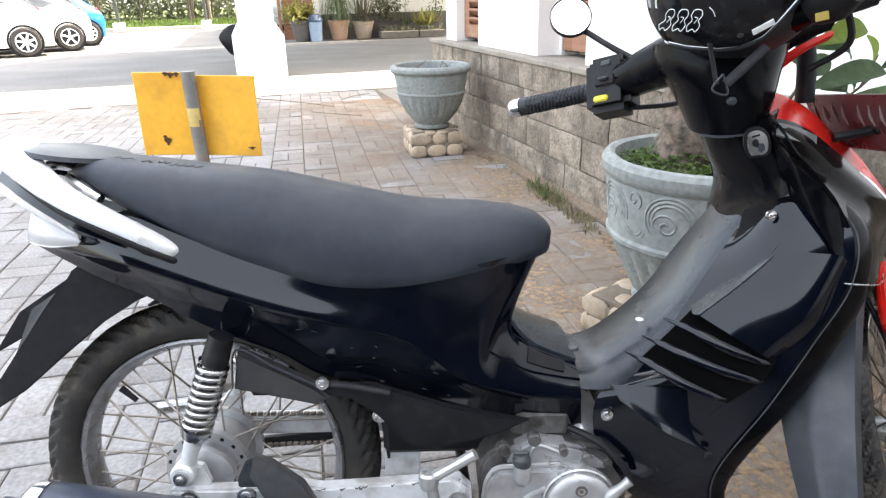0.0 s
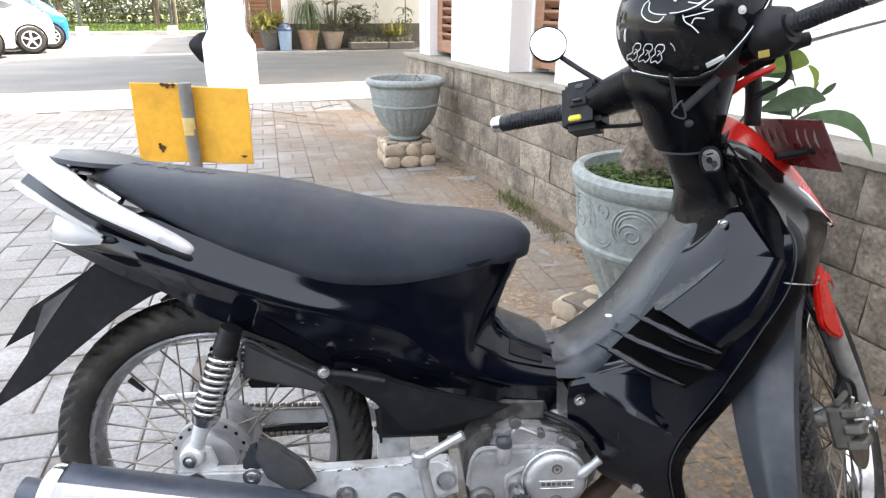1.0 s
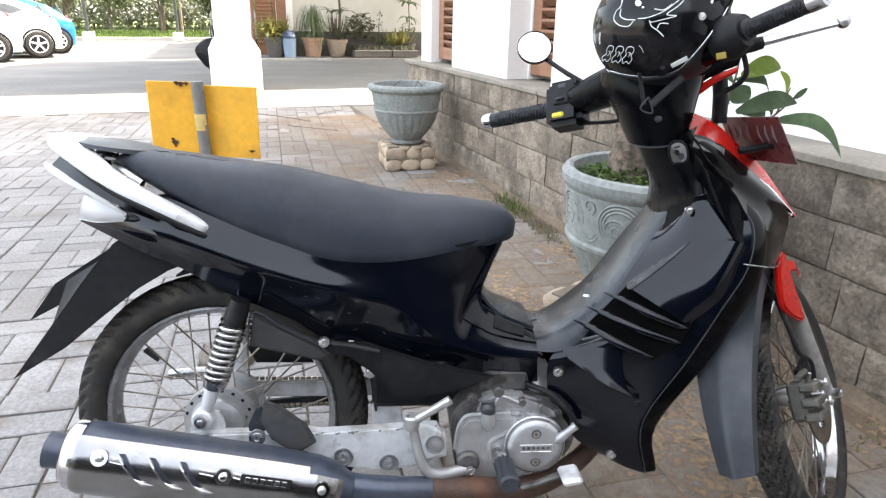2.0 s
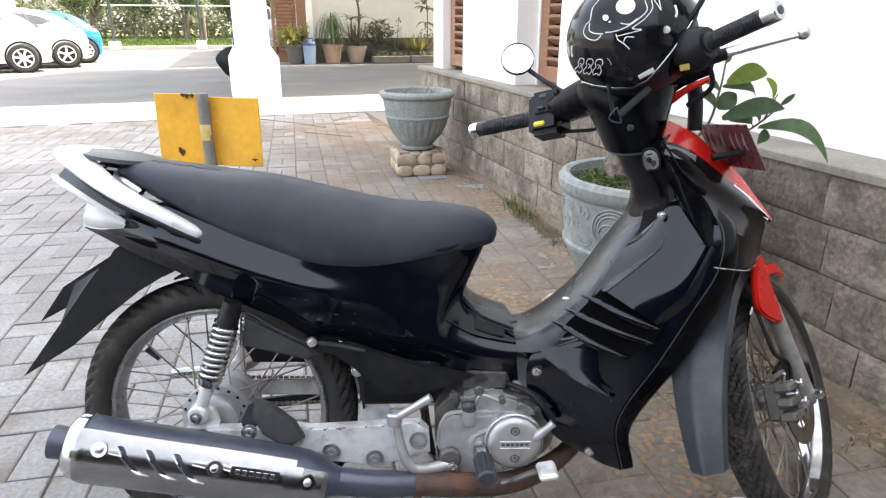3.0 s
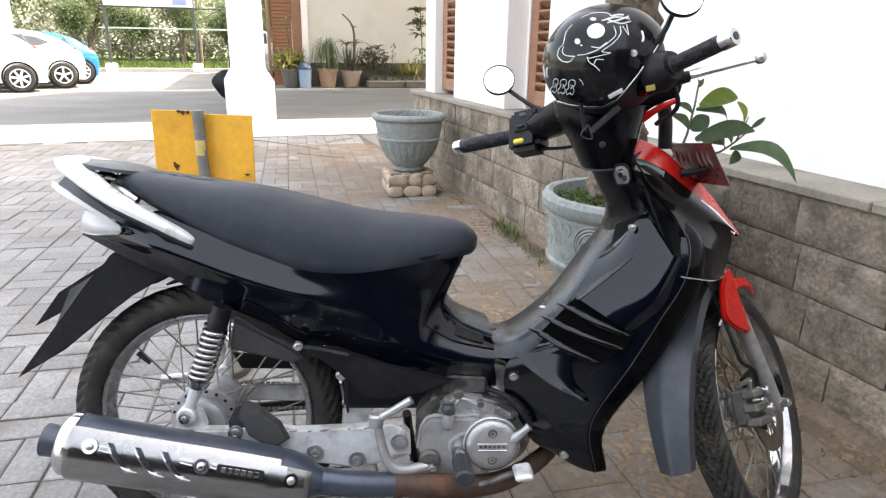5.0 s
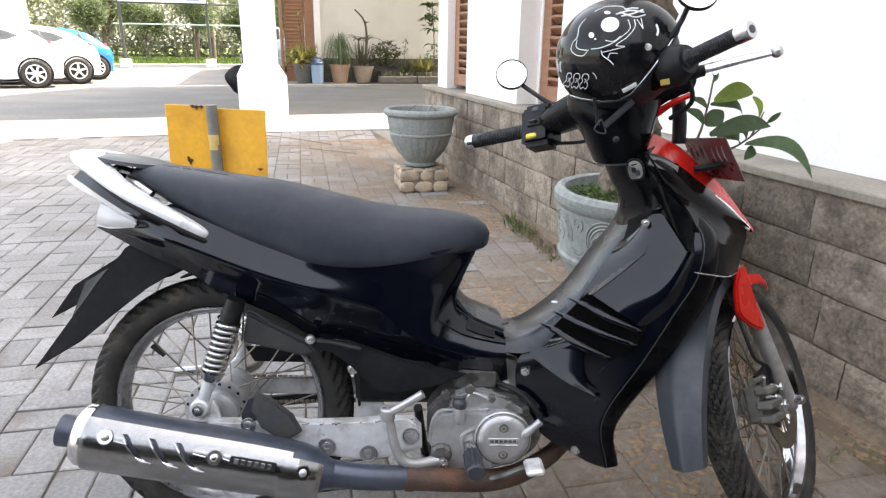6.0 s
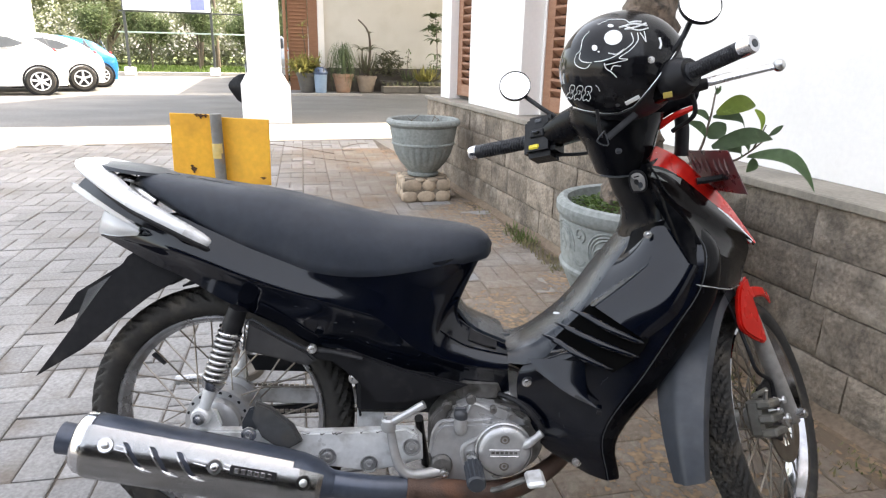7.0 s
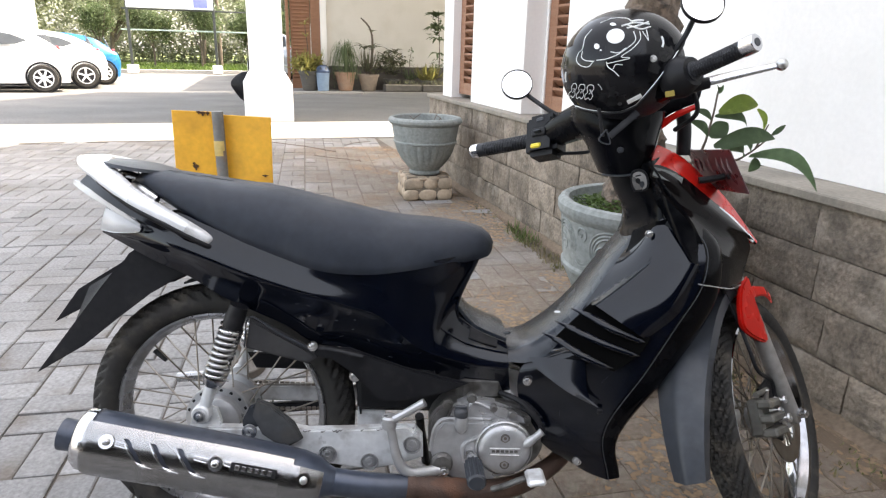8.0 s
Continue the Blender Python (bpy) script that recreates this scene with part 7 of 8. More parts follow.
def potted(u, v, r, hgt, m, plant, label, kind, stem=None, leafm=None):
    at = place(u, v, drop(v))
    t = thing("potted_plant", at, label, "potted plant", None, "potted plants by the wall")
    pot = part("pot", lathe([(r * 0.62, 0.0), (r * 0.66, 0.02), (r * 0.92, hgt * 0.82), (r, hgt * 0.84), (r * 1.02, hgt), (r * 0.9, hgt), (r * 0.88, hgt * 0.85), (0.0, hgt * 0.84)], 28), m, t)
    if stem:
        part("stem", tube([(0, 0, hgt * 0.8), (0.05, 0.0, hgt + stem * 0.5), (0.12, 0.02, hgt + stem)], [0.02, 0.016, 0.01], 7), BARK, t)
    bm = bmesh.new()
    plant(bm, hgt)
    part("foliage", bm, leafm or TREE, t, smooth=0)
    return t


def hanging(bm, at, n, tall, spread, fall, width, seed):
    """Thin shoots that rise, arch over and hang down, with small leaves along them."""
    rng = random.Random(seed)
    for i in range(n):
        a, r = rng.uniform(0, 2 * math.pi), spread * rng.uniform(0.35, 1.0)
        d = Vector((math.cos(a), math.sin(a), 0))
        top = Vector(at) + d * r * 0.5 + Vector((0, 0, tall * rng.uniform(0.6, 1.0)))
        end = Vector(at) + d * r + Vector((0, 0, top.z - at[2] - fall * rng.uniform(0.45, 1.0)))
        leaf(bm, Vector(at) + d * 0.06, top, width, 0.12, 4)
        leaf(bm, top, end, width, 0.1, 5)
        for k in range(7):
            p = top.lerp(end, rng.random())
            leaf(bm, p, p + Vector((rng.gauss(0, 0.05), rng.gauss(0, 0.05), -rng.uniform(0.03, 0.11))), width * 0.9, 0.0, 2)


def whorl(bm, at, n, long, width, seed, lift=0.3, side=0.0):
    """Strap leaves that spread from one point of a stem and bend over."""
    rng = random.Random(seed)
    for i in range(n):
        a = 2 * math.pi * (i + rng.uniform(-0.3, 0.3)) / n
        r = long * rng.uniform(0.65, 1.0)
        leaf(bm, Vector(at), Vector(at) + Vector((math.cos(a) * r + side, math.sin(a) * r, lift * r + rng.gauss(0, 0.06))), width * rng.uniform(0.7, 1.1), 0.2, 6)


def stalk(pts, r=0.02):
    return tube(pts, [r * (1 - 0.55 * i / (len(pts) - 1)) for i in range(len(pts))], 7, 14)


p = potted(2.3, 20.0, 0.33, 0.58, DARKPOT, lambda b, h: (clump(b, (-0.1, 0, h + 0.2), 0.55, 0.3, 300, 0.2, 1), blades(b, (0, 0, h), 40, 0.6, 0.6, 0.06, 2), whorl(b, (-0.1, 0, h + 1.3), 8, 0.34, 0.05, 41, 0.35), whorl(b, (-0.08, 0, h + 0.95), 6, 0.3, 0.05, 42, 0.3)), "dark pot with a yellow-green spreading shrub and a tall stem", "a", None, YELLOWL)
part("stem", stalk([(0, 0, 0.5), (-0.03, 0, 1.2), (-0.1, 0, 1.88)]), BARK, p)
potted(3.37, 19.95, 0.32, 0.55, TERRA, lambda b, h: hanging(b, (0, 0, h - 0.02), 85, 1.0, 0.52, 1.15, 0.022, 3), "terracotta pot with a weeping feathery plant", "b")
p = potted(4.1, 20.0, 0.33, 0.5, POTB, lambda b, h: (whorl(b, (-0.12, 0, h + 0.72), 11, 0.5, 0.055, 5, 0.1), whorl(b, (0.12, 0, h + 0.7), 11, 0.48, 0.05, 6, 0.25), whorl(b, (0.1, 0, h + 1.2), 5, 0.26, 0.05, 7, 0.5), blades(b, (0, 0, h), 40, 0.75, 0.4, 0.04, 8, -0.1), blades(b, (0.2, -0.1, h), 22, 0.1, 0.35, 0.035, 9, 0.3)), "weathered brown pot with a tall spiky plant", "c", None, DULLL)
part("stem", stalk([(0.05, 0, 0.45), (0.12, 0, 1.1), (0.12, 0, 1.6), (0.02, 0, 1.9), (-0.22, 0, 2.14)], 0.045), BARK, p, "leaning dry stem")
part("stem", stalk([(-0.05, 0, 0.45), (-0.1, 0, 0.9), (-0.12, 0, 1.24)], 0.02), BARK, p)
potted(4.88, 20.25, 0.26, 0.35, DARKPOT, lambda b, h: (clump(b, (0, 0, h + 0.5), 0.5, 0.42, 330, 0.17, 7), whorl(b, (0.1, 0, h + 0.75), 9, 0.36, 0.06, 43, 0.3), whorl(b, (-0.2, 0, h + 0.6), 9, 0.36, 0.06, 44, 0.3)), "dark pot with a bushy green shrub", "d", None, DULLL)
p = potted(5.5, 20.2, 0.2, 0.3, DARKPOT, lambda b, h: (blades(b, (0, 0, h), 26, 0.4, 0.3, 0.04, 8), clump(b, (0.0, 0, h + 0.6), 0.12, 0.3, 34, 0.09, 9), clump(b, (0.03, 0, h + 0.95), 0.1, 0.05, 12, 0.09, 10)), "small pot with a thin leggy plant", "e")
part("stem", stalk([(0, 0, 0.25), (-0.03, 0, 0.8), (0.03, 0, 1.28)], 0.012), BARK, p)
potted(6.05, 20.0, 0.26, 0.32, DARKPOT, lambda b, h: blades(b, (0, 0, h), 70, 0.5, 0.5, 0.06, 10, -0.25), "dark pot with a low spiky plant", "f", None, YELLOWL)
p = potted(6.42, 20.2, 0.25, 0.4, DARKPOT, lambda b, h: (whorl(b, (-0.1, 0, h + 1.85), 16, 0.45, 0.11, 11, 0.15), whorl(b, (-0.1, 0, h + 1.45), 16, 0.58, 0.12, 12, 0.05), clump(b, (-0.12, 0, h + 1.6), 0.2, 0.4, 60, 0.2, 16), whorl(b, (0, 0, h + 1.15), 9, 0.5, 0.1, 13, -0.2), whorl(b, (0, 0, h + 0.75), 7, 0.4, 0.08, 14, -0.4), clump(b, (0, 0, h + 0.35), 0.3, 0.3, 60, 0.14, 15)), "tall leafy plant beside the white wall", "g")
part("stem", stalk([(0, 0, 0.3), (0.04, 0, 1.1), (-0.03, 0, 2.3)], 0.022), BARK, p)
for k, (u, v, w) in enumerate(((5.1, 19.65, 1.15), (6.1, 19.6, 0.8))):
    tr = thing("planter_trough", place(u, v, drop(v)), "low dark concrete planter trough with small plants", "planter", Matrix.Rotation(GRID, 4, "Z"), "planter troughs")
    part("trough", box((w, 0.36, 0.2), (0, 0, 0.1), 0.015), DARKSTONE, tr)
    bm = bmesh.new()
    for j in range(4):
        blades(bm, (-w * 0.36 + j * w * 0.24, 0, 0.18), 9, 0.2, 0.2, 0.035, 20 + j + 5 * k)
    part("foliage", bm, DULLL, tr, smooth=0)
bin_ = thing("litter_bin", place(2.66, 19.75, drop(19.75)), "pale blue plastic litter bin with a dark blue lid", "bin", Matrix.Rotation(GRID, 4, "Z"))
part("bin_body", lathe([(0.155, 0.0), (0.165, 0.02), (0.2, 0.52), (0.21, 0.54), (0.19, 0.54)], 28), BINB, bin_)
part("bin_lid", lathe([(0.215, 0.53), (0.22, 0.6), (0.2, 0.62), (0.17, 0.7), (0.1, 0.745), (0.0, 0.75)], 28), BINL, bin_, "dark blue domed lid")
part("bin_flap", box((0.2, 0.02, 0.09), (0, -0.165, 0.66), 0.008, None, Matrix.Rotation(-0.5, 4, "X")), GREYP, bin_)
# dark saddle of a vehicle parked behind the column
scooter = thing("scooter", place(0.3, 10.75, drop(10.75)), "dark scooter parked behind the white column, only its tail seen", "scooter", Matrix.Rotation(GRID, 4, "Z"))
part("tail_body", body([[(-0.2, -0.03, 0.6), (-0.05, -0.1, 0.66), (0.35, -0.12, 0.66)], [(-0.29, -0.05, 0.46), (-0.05, -0.15, 0.42), (0.35, -0.15, 0.42)], [(-0.16, -0.03, 0.24), (-0.02, -0.09, 0.18), (0.35, -0.1, 0.2)]], 14, 8), MATTE, scooter, smooth=50)
part("wheel", lathe([(0.14, -0.045), (0.2, -0.05), (0.235, -0.03), (0.24, 0.0), (0.235, 0.03), (0.2, 0.05), (0.14, 0.045)], 30, "y", (0.22, 0, 0.24)), RUBBER, scooter)


# ---- parked cars ----
def car(name, u, v, long, tall, wide, paint, label, turn=0.0, spokes=7):
    """A parked car, tail towards +u; its side profile lofted across."""
    c = thing(name, place(u, v, drop(v)), label, "car", Matrix.Rotation(GRID + turn, 4, "Z"), "parked cars")
    L, Hh, w = long, tall, wide / 2
    xs = (0.0, -0.03, -0.16, -0.34, -0.55, -0.68, -0.8, -0.93, -1.0)
    top = (0.52, 0.68, 0.89, 0.985, 0.99, 0.86, 0.66, 0.6, 0.44)
    roof = [(x * L, -w * k, z * Hh) for x, z, k in zip(xs, top, (0.5, 0.66, 0.7, 0.7, 0.7, 0.72, 0.8, 0.78, 0.6))]
    belt = [(x * L, -w * k, min(z, 0.615) * Hh) for x, z, k in zip((0.02, 0.0, -0.14, -0.34, -0.55, -0.7, -0.82, -0.94, -1.0), top, (0.62, 0.86, 0.97, 0.985, 0.985, 0.98, 0.96, 0.9, 0.66))]
    hip = [(x * L, -w * k, 0.42 * Hh) for x, k in zip((0.035, 0.01, -0.14, -0.34, -0.55, -0.7, -0.82, -0.95, -1.01), (0.66, 0.9, 1.0, 1.0, 1.0, 1.0, 0.98, 0.92, 0.7))]
    sill = [(x * L, -w * k, 0.14 * Hh) for x, k in zip((0.02, 0.0, -0.14, -0.34, -0.55, -0.7, -0.82, -0.95, -1.0), (0.62, 0.84, 0.94, 0.95, 0.95, 0.95, 0.92, 0.86, 0.66))]
    part("car_body", body([roof, belt, hip, sill], 40, 13), paint, c, smooth=40)
    for sgn in (-1, 1):
        for quad in (((-0.165, 0.775), (-0.24, 0.86), (-0.33, 0.905), (-0.435, 0.915), (-0.44, 0.705), (-0.23, 0.715)), ((-0.455, 0.7), (-0.45, 0.915), (-0.55, 0.9), (-0.66, 0.76), (-0.69, 0.69))):
            g = bmesh.new()
            vs = []
            for x, z in quad:
                f = max(0.0, (z - 0.615) / 0.385)
                vs.append(g.verts.new((x * L, sgn * (w * (0.985 - 0.27 * f ** 1.8) + 0.065), z * Hh)))
            g.faces.new(vs)
            bmesh.ops.solidify(g, geom=g.faces[:], thickness=0.05)
            part("side_window", finish(g), CARG, c, "dark tinted side window", 0)
        part("tail_light", box((0.09, 0.07, 0.3), (-0.022 * L, sgn * w * 0.78, 0.6 * Hh), 0.03), REDLENS, c, "red tail light")
        part("door_handle", box((0.14, 0.02, 0.03), (-0.3 * L, sgn * w * 1.0, 0.52 * Hh), 0.008), paint, c)
        for x in (-0.115, -0.76):
            wh = part("wheel", lathe([(0.2, -0.02), (0.22, -0.1), (0.3, -0.105), (0.335, -0.07), (0.34, 0.0), (0.335, 0.07), (0.3, 0.105), (0.22, 0.1), (0.2, 0.02)], 36, "y", (x * L, sgn * (w - 0.08), 0.34), caps=False), RUBBER, c, "black tyre")
            part("wheel_arch", lathe([(0.34, 0.03), (0.345, -0.012), (0.385, -0.014), (0.388, 0.02)], 36, "y", (x * L, sgn * (w - 0.004), 0.35), caps=False), MATTE, c)
            rimb = lathe([(0.205, 0.02 * -sgn), (0.2, -0.06 * -sgn), (0.05, -0.05 * -sgn), (0.0, -0.05 * -sgn)], 30, "y", (x * L, sgn * (w - 0.03), 0.34))
            part("rim_well", rimb, MATTE, wh)
            for i in range(spokes):
                q = 2 * math.pi * i / spokes + 0.3
                part("rim_spoke", box((0.19, 0.03, 0.05), (x * L + 0.1 * math.cos(q), sgn * (w + 0.02), 0.34 + 0.1 * math.sin(q)), 0.008, None, Matrix.Rotation(-q, 4, "Y")), RAILM, wh)
            part("rim_lip", lathe([(0.2, 0.0), (0.225, 0.0), (0.225, sgn * 0.012), (0.2, sgn * 0.012)], 36, "y", (x * L, sgn * (w + 0.018), 0.34), caps=False), RAILM, wh)
    part("rear_window", box((0.03, wide * 0.62, 0.26 * Hh), (-0.062 * L, 0, 0.8 * Hh), 0.01, None, Matrix.Rotation(-0.42, 4, "Y")), CARG, c, "dark rear window")
    part("bumper", box((0.12, wide * 0.62, 0.2 * Hh), (0.005 * L, 0, 0.25 * Hh), 0.04, None, None, 2), paint, c)
    return c


car("car", -4.13, 19.36, 4.3, 1.6, 1.7, CARW, "white people carrier parked in the sun", radians(13))
car("car", -3.6, 21.45, 4.0, 1.55, 1.7, CARW, "white hatchback parked beside other cars", radians(13), 5)
car("car", -3.5, 23.41, 3.5, 1.5, 1.62, CARB, "bright blue hatchback parked beside a white one", radians(13), 9)
car("car", 1.62, 26.2, 4.2, 1.75, 1.7, CARS, "silver van beyond the column and brown door", radians(-90))

# ---- billboard on two posts ----
bb = thing("billboard", place(-2.2, 30.6, -0.27), "white billboard on two dark posts with footings", "billboard", Matrix.Rotation(GRID, 4, "Z"))
for x in (-1.7, 1.7):
    part("post", box((0.11, 0.11, 4.4), (x, 0, 2.2), 0.01), POLE, bb, "dark steel post")
    part("footing", box((0.42, 0.42, 0.34), (x, 0, 0.17), 0.02), WALLP, bb, "white painted footing")
part("panel", box((3.4, 0.08, 1.6), (0, -0.08, 3.42), 0.01), BANNER, bb, "sunlit white panel")
part("printed_patch", box((0.55, 0.02, 0.5), (1.2, -0.13, 2.95)), BLUEPRINT, bb, "blue printed patch")
part("cross_bar", box((5.2, 0.06, 0.06), (0.6, 0, 1.75), 0.01), GREENRAIL, bb, "pale green rail")
part("cross_bar", box((5.0, 0.06, 0.06), (0.6, 0, 2.58), 0.01), POLE, bb)


# ---- trees, hedge and lawn beyond ----
def tree(u, v, trunk_h, rx, rz, n, size, seed, m, label, thick=0.09, lean=0.0, group="trees beyond the car park"):
    t = thing("tree", place(u, v, -0.27), label, "tree", None, group)
    rng = random.Random(seed)
    part("trunk", tube([(0, 0, -0.1), (lean * 0.4, 0.03, trunk_h * 0.6), (lean, 0, trunk_h + rz * 0.7)], [thick, thick * 0.75, thick * 0.35], 9), BARK, t)
    for i in range(5):
        a = rng.uniform(0, 6.28)
        part("limb", tube([(lean * 0.8, 0, trunk_h * rng.uniform(0.75, 1.1)), (lean + math.cos(a) * rx * 0.4, math.sin(a) * rx * 0.4, trunk_h + rz * 0.5), (lean + math.cos(a) * rx * 0.75, math.sin(a) * rx * 0.75, trunk_h + rz * rng.uniform(0.7, 1.2))], [thick * 0.5, thick * 0.3, thick * 0.12], 6), BARK, t)
    bm = bmesh.new()
    k = 9
    for i in range(k):
        d = Vector((rng.gauss(0, 1), rng.gauss(0, 1), rng.gauss(0, 0.8))).normalized() * rng.uniform(0.25, 0.75)
        clump(bm, (lean + d.x * rx, d.y * rx, trunk_h + rz * 0.85 + d.z * rz), rx * rng.uniform(0.4, 0.6), rz * rng.uniform(0.35, 0.55), n // k, size, seed * 31 + i)
    part("crown", bm, m, t, smooth=0)
    return t


for i, (u, v) in enumerate(((-3.3, 33.5), (-1.2, 33.0), (0.9, 33.8), (2.6, 33.2), (-5.6, 34.0))):
    tree(u, v, 1.15, 1.0, 1.35, 5200, 0.13, 60 + i, TREE, "small dark tree with a bare trunk on the lawn", 0.06)
# tall trees, their leaf colour lightened to look hazy
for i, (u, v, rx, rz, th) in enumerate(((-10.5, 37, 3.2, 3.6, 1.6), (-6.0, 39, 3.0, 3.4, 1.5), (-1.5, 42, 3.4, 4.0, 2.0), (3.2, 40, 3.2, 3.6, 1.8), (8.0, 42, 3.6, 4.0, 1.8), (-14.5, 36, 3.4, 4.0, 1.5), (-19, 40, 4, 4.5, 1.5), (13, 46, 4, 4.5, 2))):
    tree(u, v, th, rx, rz, 6800, 0.25, 90 + i, HAZETREE if i % 3 != 2 else HAZEFAR, "tall sunlit tree behind the car park, haze put into its leaf colour", 0.16, 0.4)
tree(-0.4, 35.5, 4.0, 0.9, 1.0, 300, 0.3, 130, HAZETREE, "slender pale trunk standing on the lawn", 0.12)
tree(2.6, 25.2, 1.2, 0.9, 2.0, 1300, 0.2, 140, TREE, "dark shrubby tree behind the column", 0.07)
sheet("lawn_bed", (-40, -10, 0, 12, 40), (31.15, 36, 45, 70), lambda v: -0.25 + 0.004 * (v - 31), LAWN, "sunlit green lawn beyond the car park")
lawn = bmesh.new()
rng = random.Random(77)
for i in range(9000):
    u, v = rng.uniform(-9, 7), 31.2 + 7 * rng.random() ** 1.6
    p = place(u, v, -0.29)
    a = rng.uniform(0, 6.28)
    hgt = rng.uniform(0.1, 0.34)
    leaf(lawn, p, p + Vector((math.cos(a) * hgt * 0.6, math.sin(a) * hgt * 0.6, hgt)), 0.09, -0.1, 2)
tagged(obj("lawn", lawn, GRASS, smooth=0), "bright sunlit rough grass behind the kerb", "grass", kind="stuff")
# far woods in the palest leaf colour, haze painted in
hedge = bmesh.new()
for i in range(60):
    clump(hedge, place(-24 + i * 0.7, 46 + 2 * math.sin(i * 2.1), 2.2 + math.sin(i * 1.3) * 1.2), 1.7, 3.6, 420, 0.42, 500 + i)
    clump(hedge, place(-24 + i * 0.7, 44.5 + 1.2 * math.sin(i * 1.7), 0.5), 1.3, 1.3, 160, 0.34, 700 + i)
tagged(obj("far_woods", hedge, HAZEFAR, smooth=0), "dense far woods closing the view, leaf colour paled for haze", "woods", kind="stuff")
lk = bmesh.new()
block(-9.5, 2.6, 30.95, 31.15, -0.4, -0.14, 0.02, lk)
tagged(obj("kerb_far", lk, CONC), "pale kerb of the lawn", kind="structure")

# ---- the plinth's stones ----
def stone_mesh(seed, ln, hg, deep):
    """A split-faced block, a little uneven, its face towards -x."""
    rng = random.Random(seed)
    bm = bmesh.new()
    n, m = 14, 8
    off = Vector((seed * 7.3, 1.1, 2.7))
    front_v = []
    for k in range(m + 1):
        row = []
        for i in range(n + 1):
            y, z = i / n - 0.5, k / m - 0.5
            inner = 0 < i < n and 0 < k < m
            rough = 0.007 * noise.noise(Vector((y * 3, z * 2, 0)) + off) + 0.006 * noise.noise(Vector((y * 9, z * 5, 1)) + off)
            wob = 0.012 * noise.noise(Vector((y * 4, z * 4, 5)) + off)
            row.append(bm.verts.new(((-0.006 - rough * 0.7) if inner else 0.0, y * ln + (wob if i in (0, n) else 0), z * hg + (wob * 1.6 if k in (0, m) else 0))))
        front_v.append(row)
    for a, b in zip(front_v[:-1], front_v[1:]):
        for i in range(n):
            bm.faces.new((a[i], b[i], b[i + 1], a[i + 1]))
    rim = [*front_v[0], *[r[-1] for r in front_v[1:]], *front_v[-1][-2::-1], *[r[0] for r in front_v[-2:0:-1]]]
    back = [bm.verts.new((deep, v.co.y, v.co.z)) for v in rim]
    for i in range(len(rim)):
        j = (i + 1) % len(rim)
        bm.faces.new((rim[i], rim[j], back[j], back[i]))
    finish(bm)
    me = bpy.data.meshes.new("stone")
    bm.to_mesh(me)
    bm.free()
    me.materials.append(STONE)
    me.polygons.foreach_set("use_smooth", [True] * len(me.polygons))
    me.set_sharp_from_angle(angle=radians(40))
    return me


rng = random.Random(21)
stone_shapes = [stone_mesh(s, 1.0, 1.0, 0.035) for s in range(8)]
spin = Matrix.Rotation(GRID, 4, "Z")
for row, (z0, z1) in enumerate(((0.014, 0.164), (0.168, 0.332), (0.336, 0.489), (0.493, 0.645))):
    v = 0.876 - 3.0 + 0.17 * (row % 2)
    while v < 5.25:
        ln = min(rng.choice((0.27, 0.29, 0.3, 0.3, 0.31, 0.34)), 5.27 - v)
        if ln > 0.06:
            o = new("stone", stone_shapes[rng.randrange(8)])
            o.parent = plinth
            o.matrix_basis = Matrix.Translation(place(WALL_U + 0.008 + rng.uniform(-0.003, 0.003), v + ln / 2, (z0 + z1) / 2)) @ spin @ Matrix.Diagonal((1, ln - 0.004, z1 - z0, 1))
        v += ln
# stones round the plinth's far end
for z0, z1 in ((0.014, 0.164), (0.168, 0.332), (0.336, 0.489), (0.493, 0.645)):
    o = new("stone", stone_shapes[rng.randrange(8)])
    o.parent = plinth
    o.matrix_basis = Matrix.Translation(place(1.9, 5.29, (z0 + z1) / 2)) @ spin @ Matrix.Rotation(radians(-90), 4, "Z") @ Matrix.Diagonal((1, 0.4, z1 - z0, 1))
v = -2.3
while v < 5.26:
    ln = min(rng.uniform(0.55, 0.75), 5.3 - v)
    c = obj("coping", box((0.5, ln - 0.005, 0.03), (0, 0, 0), 0.004), COPING, plinth)
    c.matrix_basis = Matrix.Translation(place(WALL_U + 0.235, v + ln / 2, 0.656)) @ spin
    v += ln
fb = bmesh.new()
rings(fb, [[place(WALL_U - 0.055 + 0.012 * noise.noise(Vector((v * 3, 0, 0))), v, -0.02), place(WALL_U - 0.03, v, 0.012 + 0.008 * noise.noise(Vector((v * 5, 1, 0)))), place(WALL_U + 0.02, v, 0.04), place(WALL_U + 0.04, v, -0.02)] for v in np.linspace(-2.2, 5.27, 120)])
tagged(obj("plinth_footing", finish(fb), PACKED, smooth=40), "packed brown dirt along the plinth's foot", kind="structure")

# ---- the forecourt's pavers, laid in pairs turned against each other ----
MOD, JOINT = 0.208, 0.006


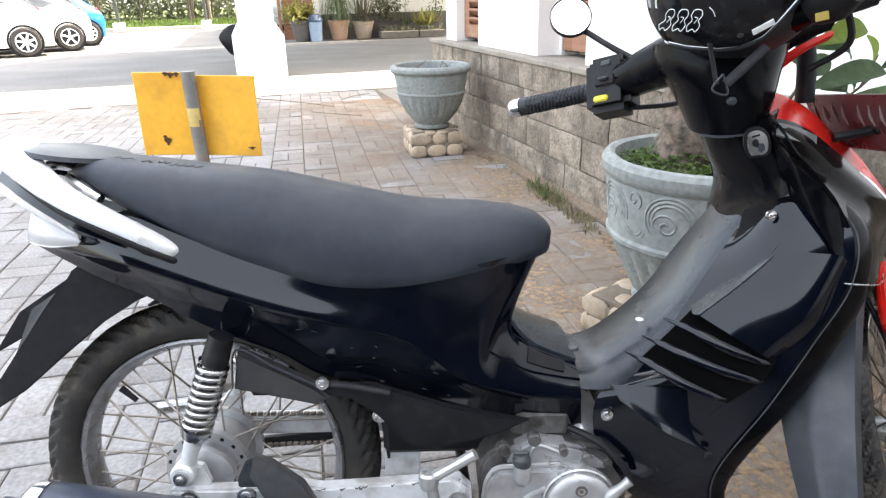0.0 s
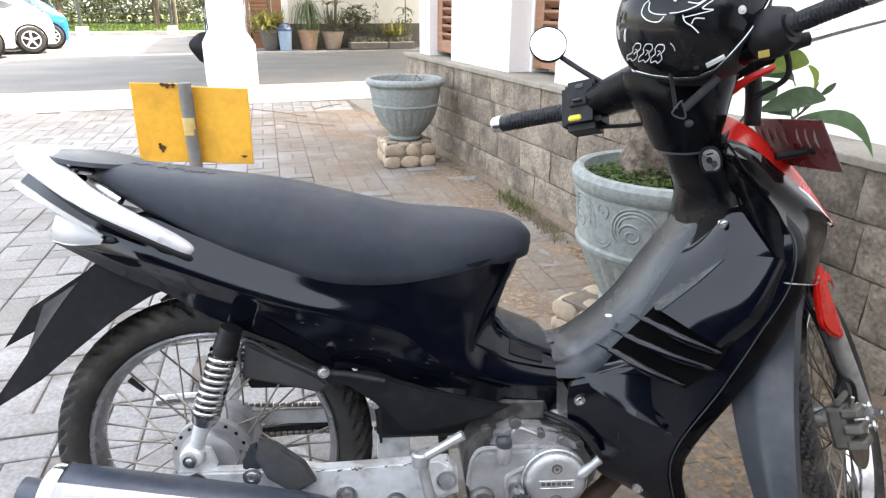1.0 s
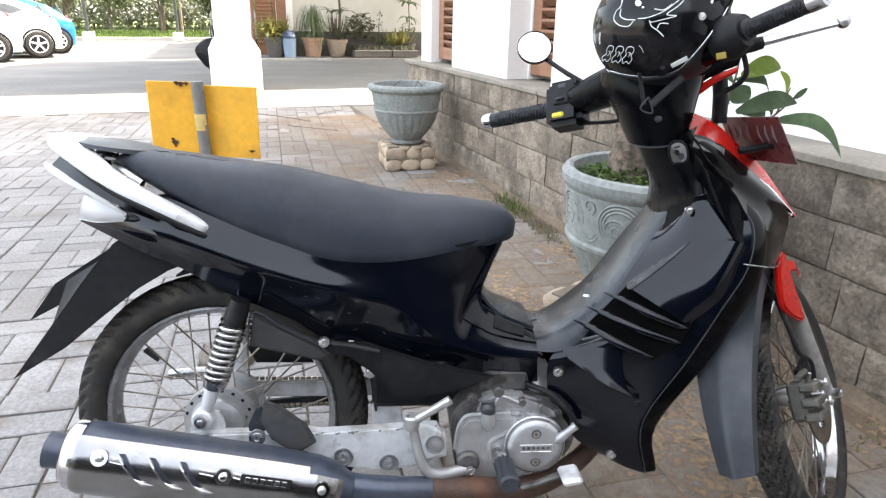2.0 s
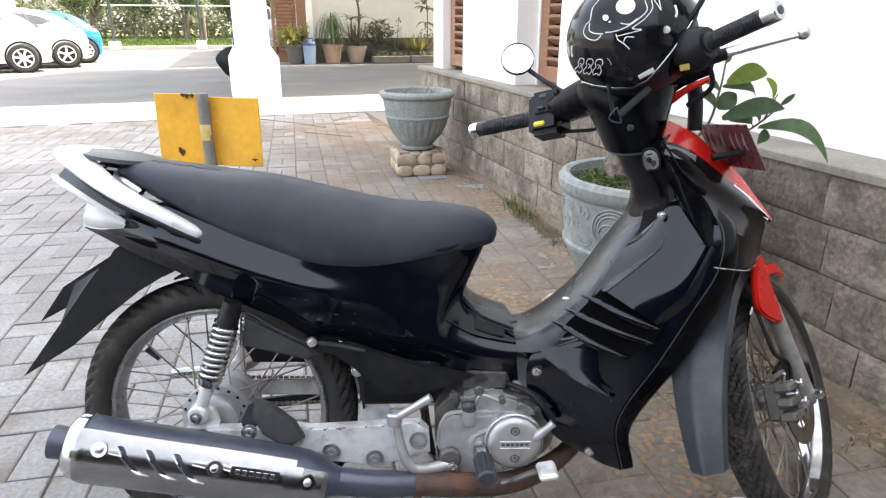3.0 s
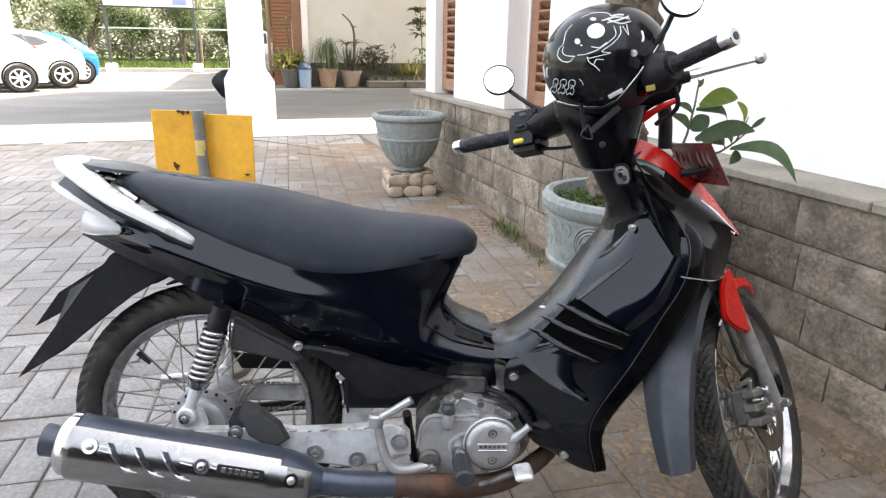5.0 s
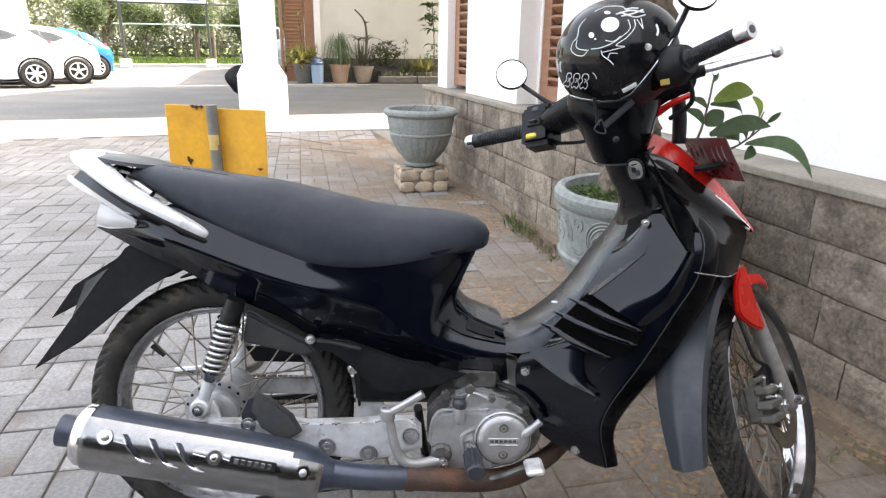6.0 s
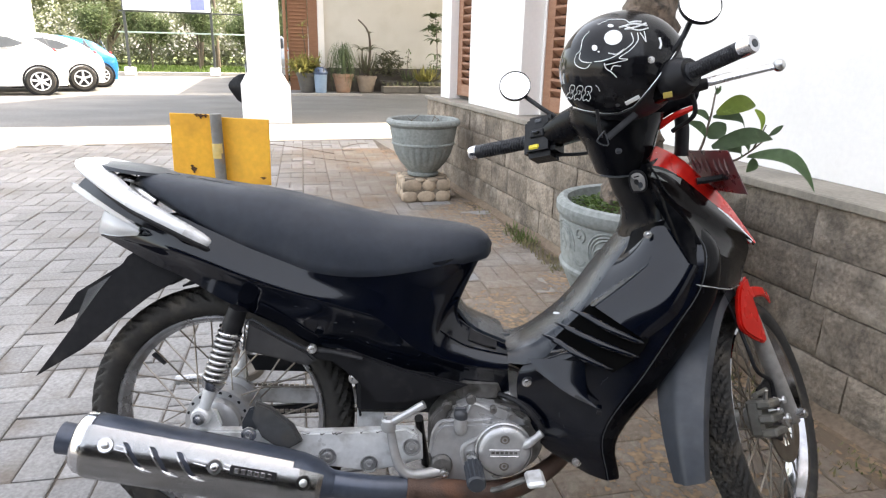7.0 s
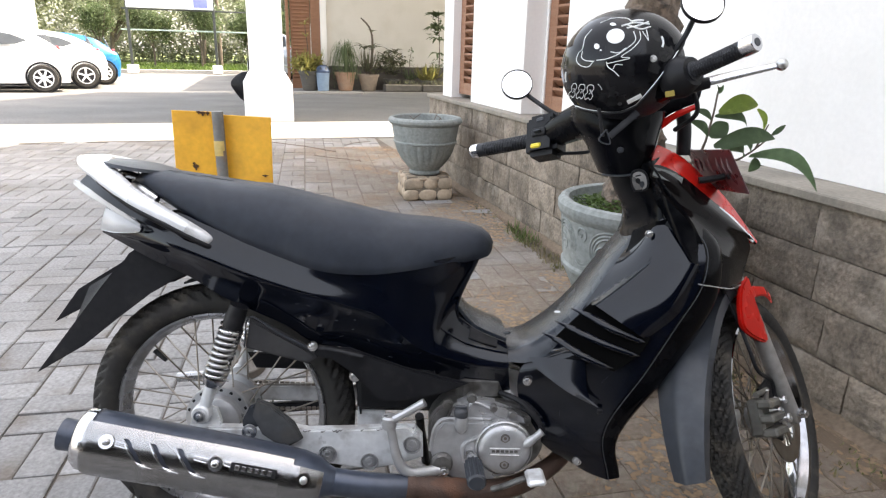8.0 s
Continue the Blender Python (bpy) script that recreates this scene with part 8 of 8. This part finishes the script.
def paver_mesh(seed):
    rng = random.Random(seed)
    a, b, c, z = MOD / 2 - JOINT / 2, MOD / 4 - JOINT / 2, 0.0035, 0.0
    me = bpy.data.meshes.new("paver")
    pts = [(-a, -b, -0.05), (a, -b, -0.05), (a, b, -0.05), (-a, b, -0.05)]
    pts += [(sx * a, sy * b, z - 0.003) for sx, sy in ((-1, -1), (1, -1), (1, 1), (-1, 1))]
    pts += [(sx * (a - c - rng.random() * 0.003), sy * (b - c - rng.random() * 0.003), z + rng.uniform(-0.0006, 0.0006)) for sx, sy in ((-1, -1), (1, -1), (1, 1), (-1, 1))]
    faces = [(8, 9, 10, 11)]
    for lo in (0, 4):
        for i in range(4):
            j = (i + 1) % 4
            faces.append((lo + i, lo + j, lo + 4 + j, lo + 4 + i))
    me.from_pydata(pts, [], faces)
    me.materials.append(PAVER)
    return me


rng = random.Random(31)
shapes = [paver_mesh(s) for s in range(6)]
spots = []
LAY = radians(-6)                         # the paving runs a little askew to the building
for i in range(-32, 12):
    for k in range(-20, 30):
        a, b = (i + 0.5) * MOD, (k + 0.5) * MOD
        flat = (i + k) % 2 == 1
        for s in (-1, 1):
            x, y = a + (0 if flat else s * MOD / 4), b + (s * MOD / 4 if flat else 0)
            u, v = -0.637 + x * math.cos(LAY) - y * math.sin(LAY), 1.708 + x * math.sin(LAY) + y * math.cos(LAY)
            if -6.9 < u < 1.6 and -2.0 < v < 7.38:
                spots.append((u, v, 0 if flat else 1))
spots.sort(key=lambda p: (p[0] - 0.35) ** 2 + (p[1] - 1.1) ** 2)
verts, faces = [], []
for idx, (u, v, t) in enumerate(spots):
    wob = Matrix.Translation(place(u, v, rng.gauss(0, 0.0016))) @ Matrix.Rotation(GRID + LAY + t * math.pi / 2 + rng.gauss(0, 0.008), 4, "Z") @ Matrix.Rotation(rng.gauss(0, 0.006), 4, "X") @ Matrix.Rotation(rng.gauss(0, 0.004), 4, "Y")
    me = shapes[rng.randrange(6)]
    if idx < 300:
        o = new("paver", me)
        o.parent = pave_bed
        o.matrix_basis = wob
    else:
        n0 = len(verts)
        verts += [tuple(wob @ w.co) for w in me.vertices]
        faces += [tuple(n0 + q for q in p.vertices) for p in me.polygons]
me = bpy.data.meshes.new("paver_field")
me.from_pydata(verts, [], faces)
me.materials.append(PAVERJ)
field = new("paver_field", me)
field.parent = pave_bed
field["kind"] = "stuff"
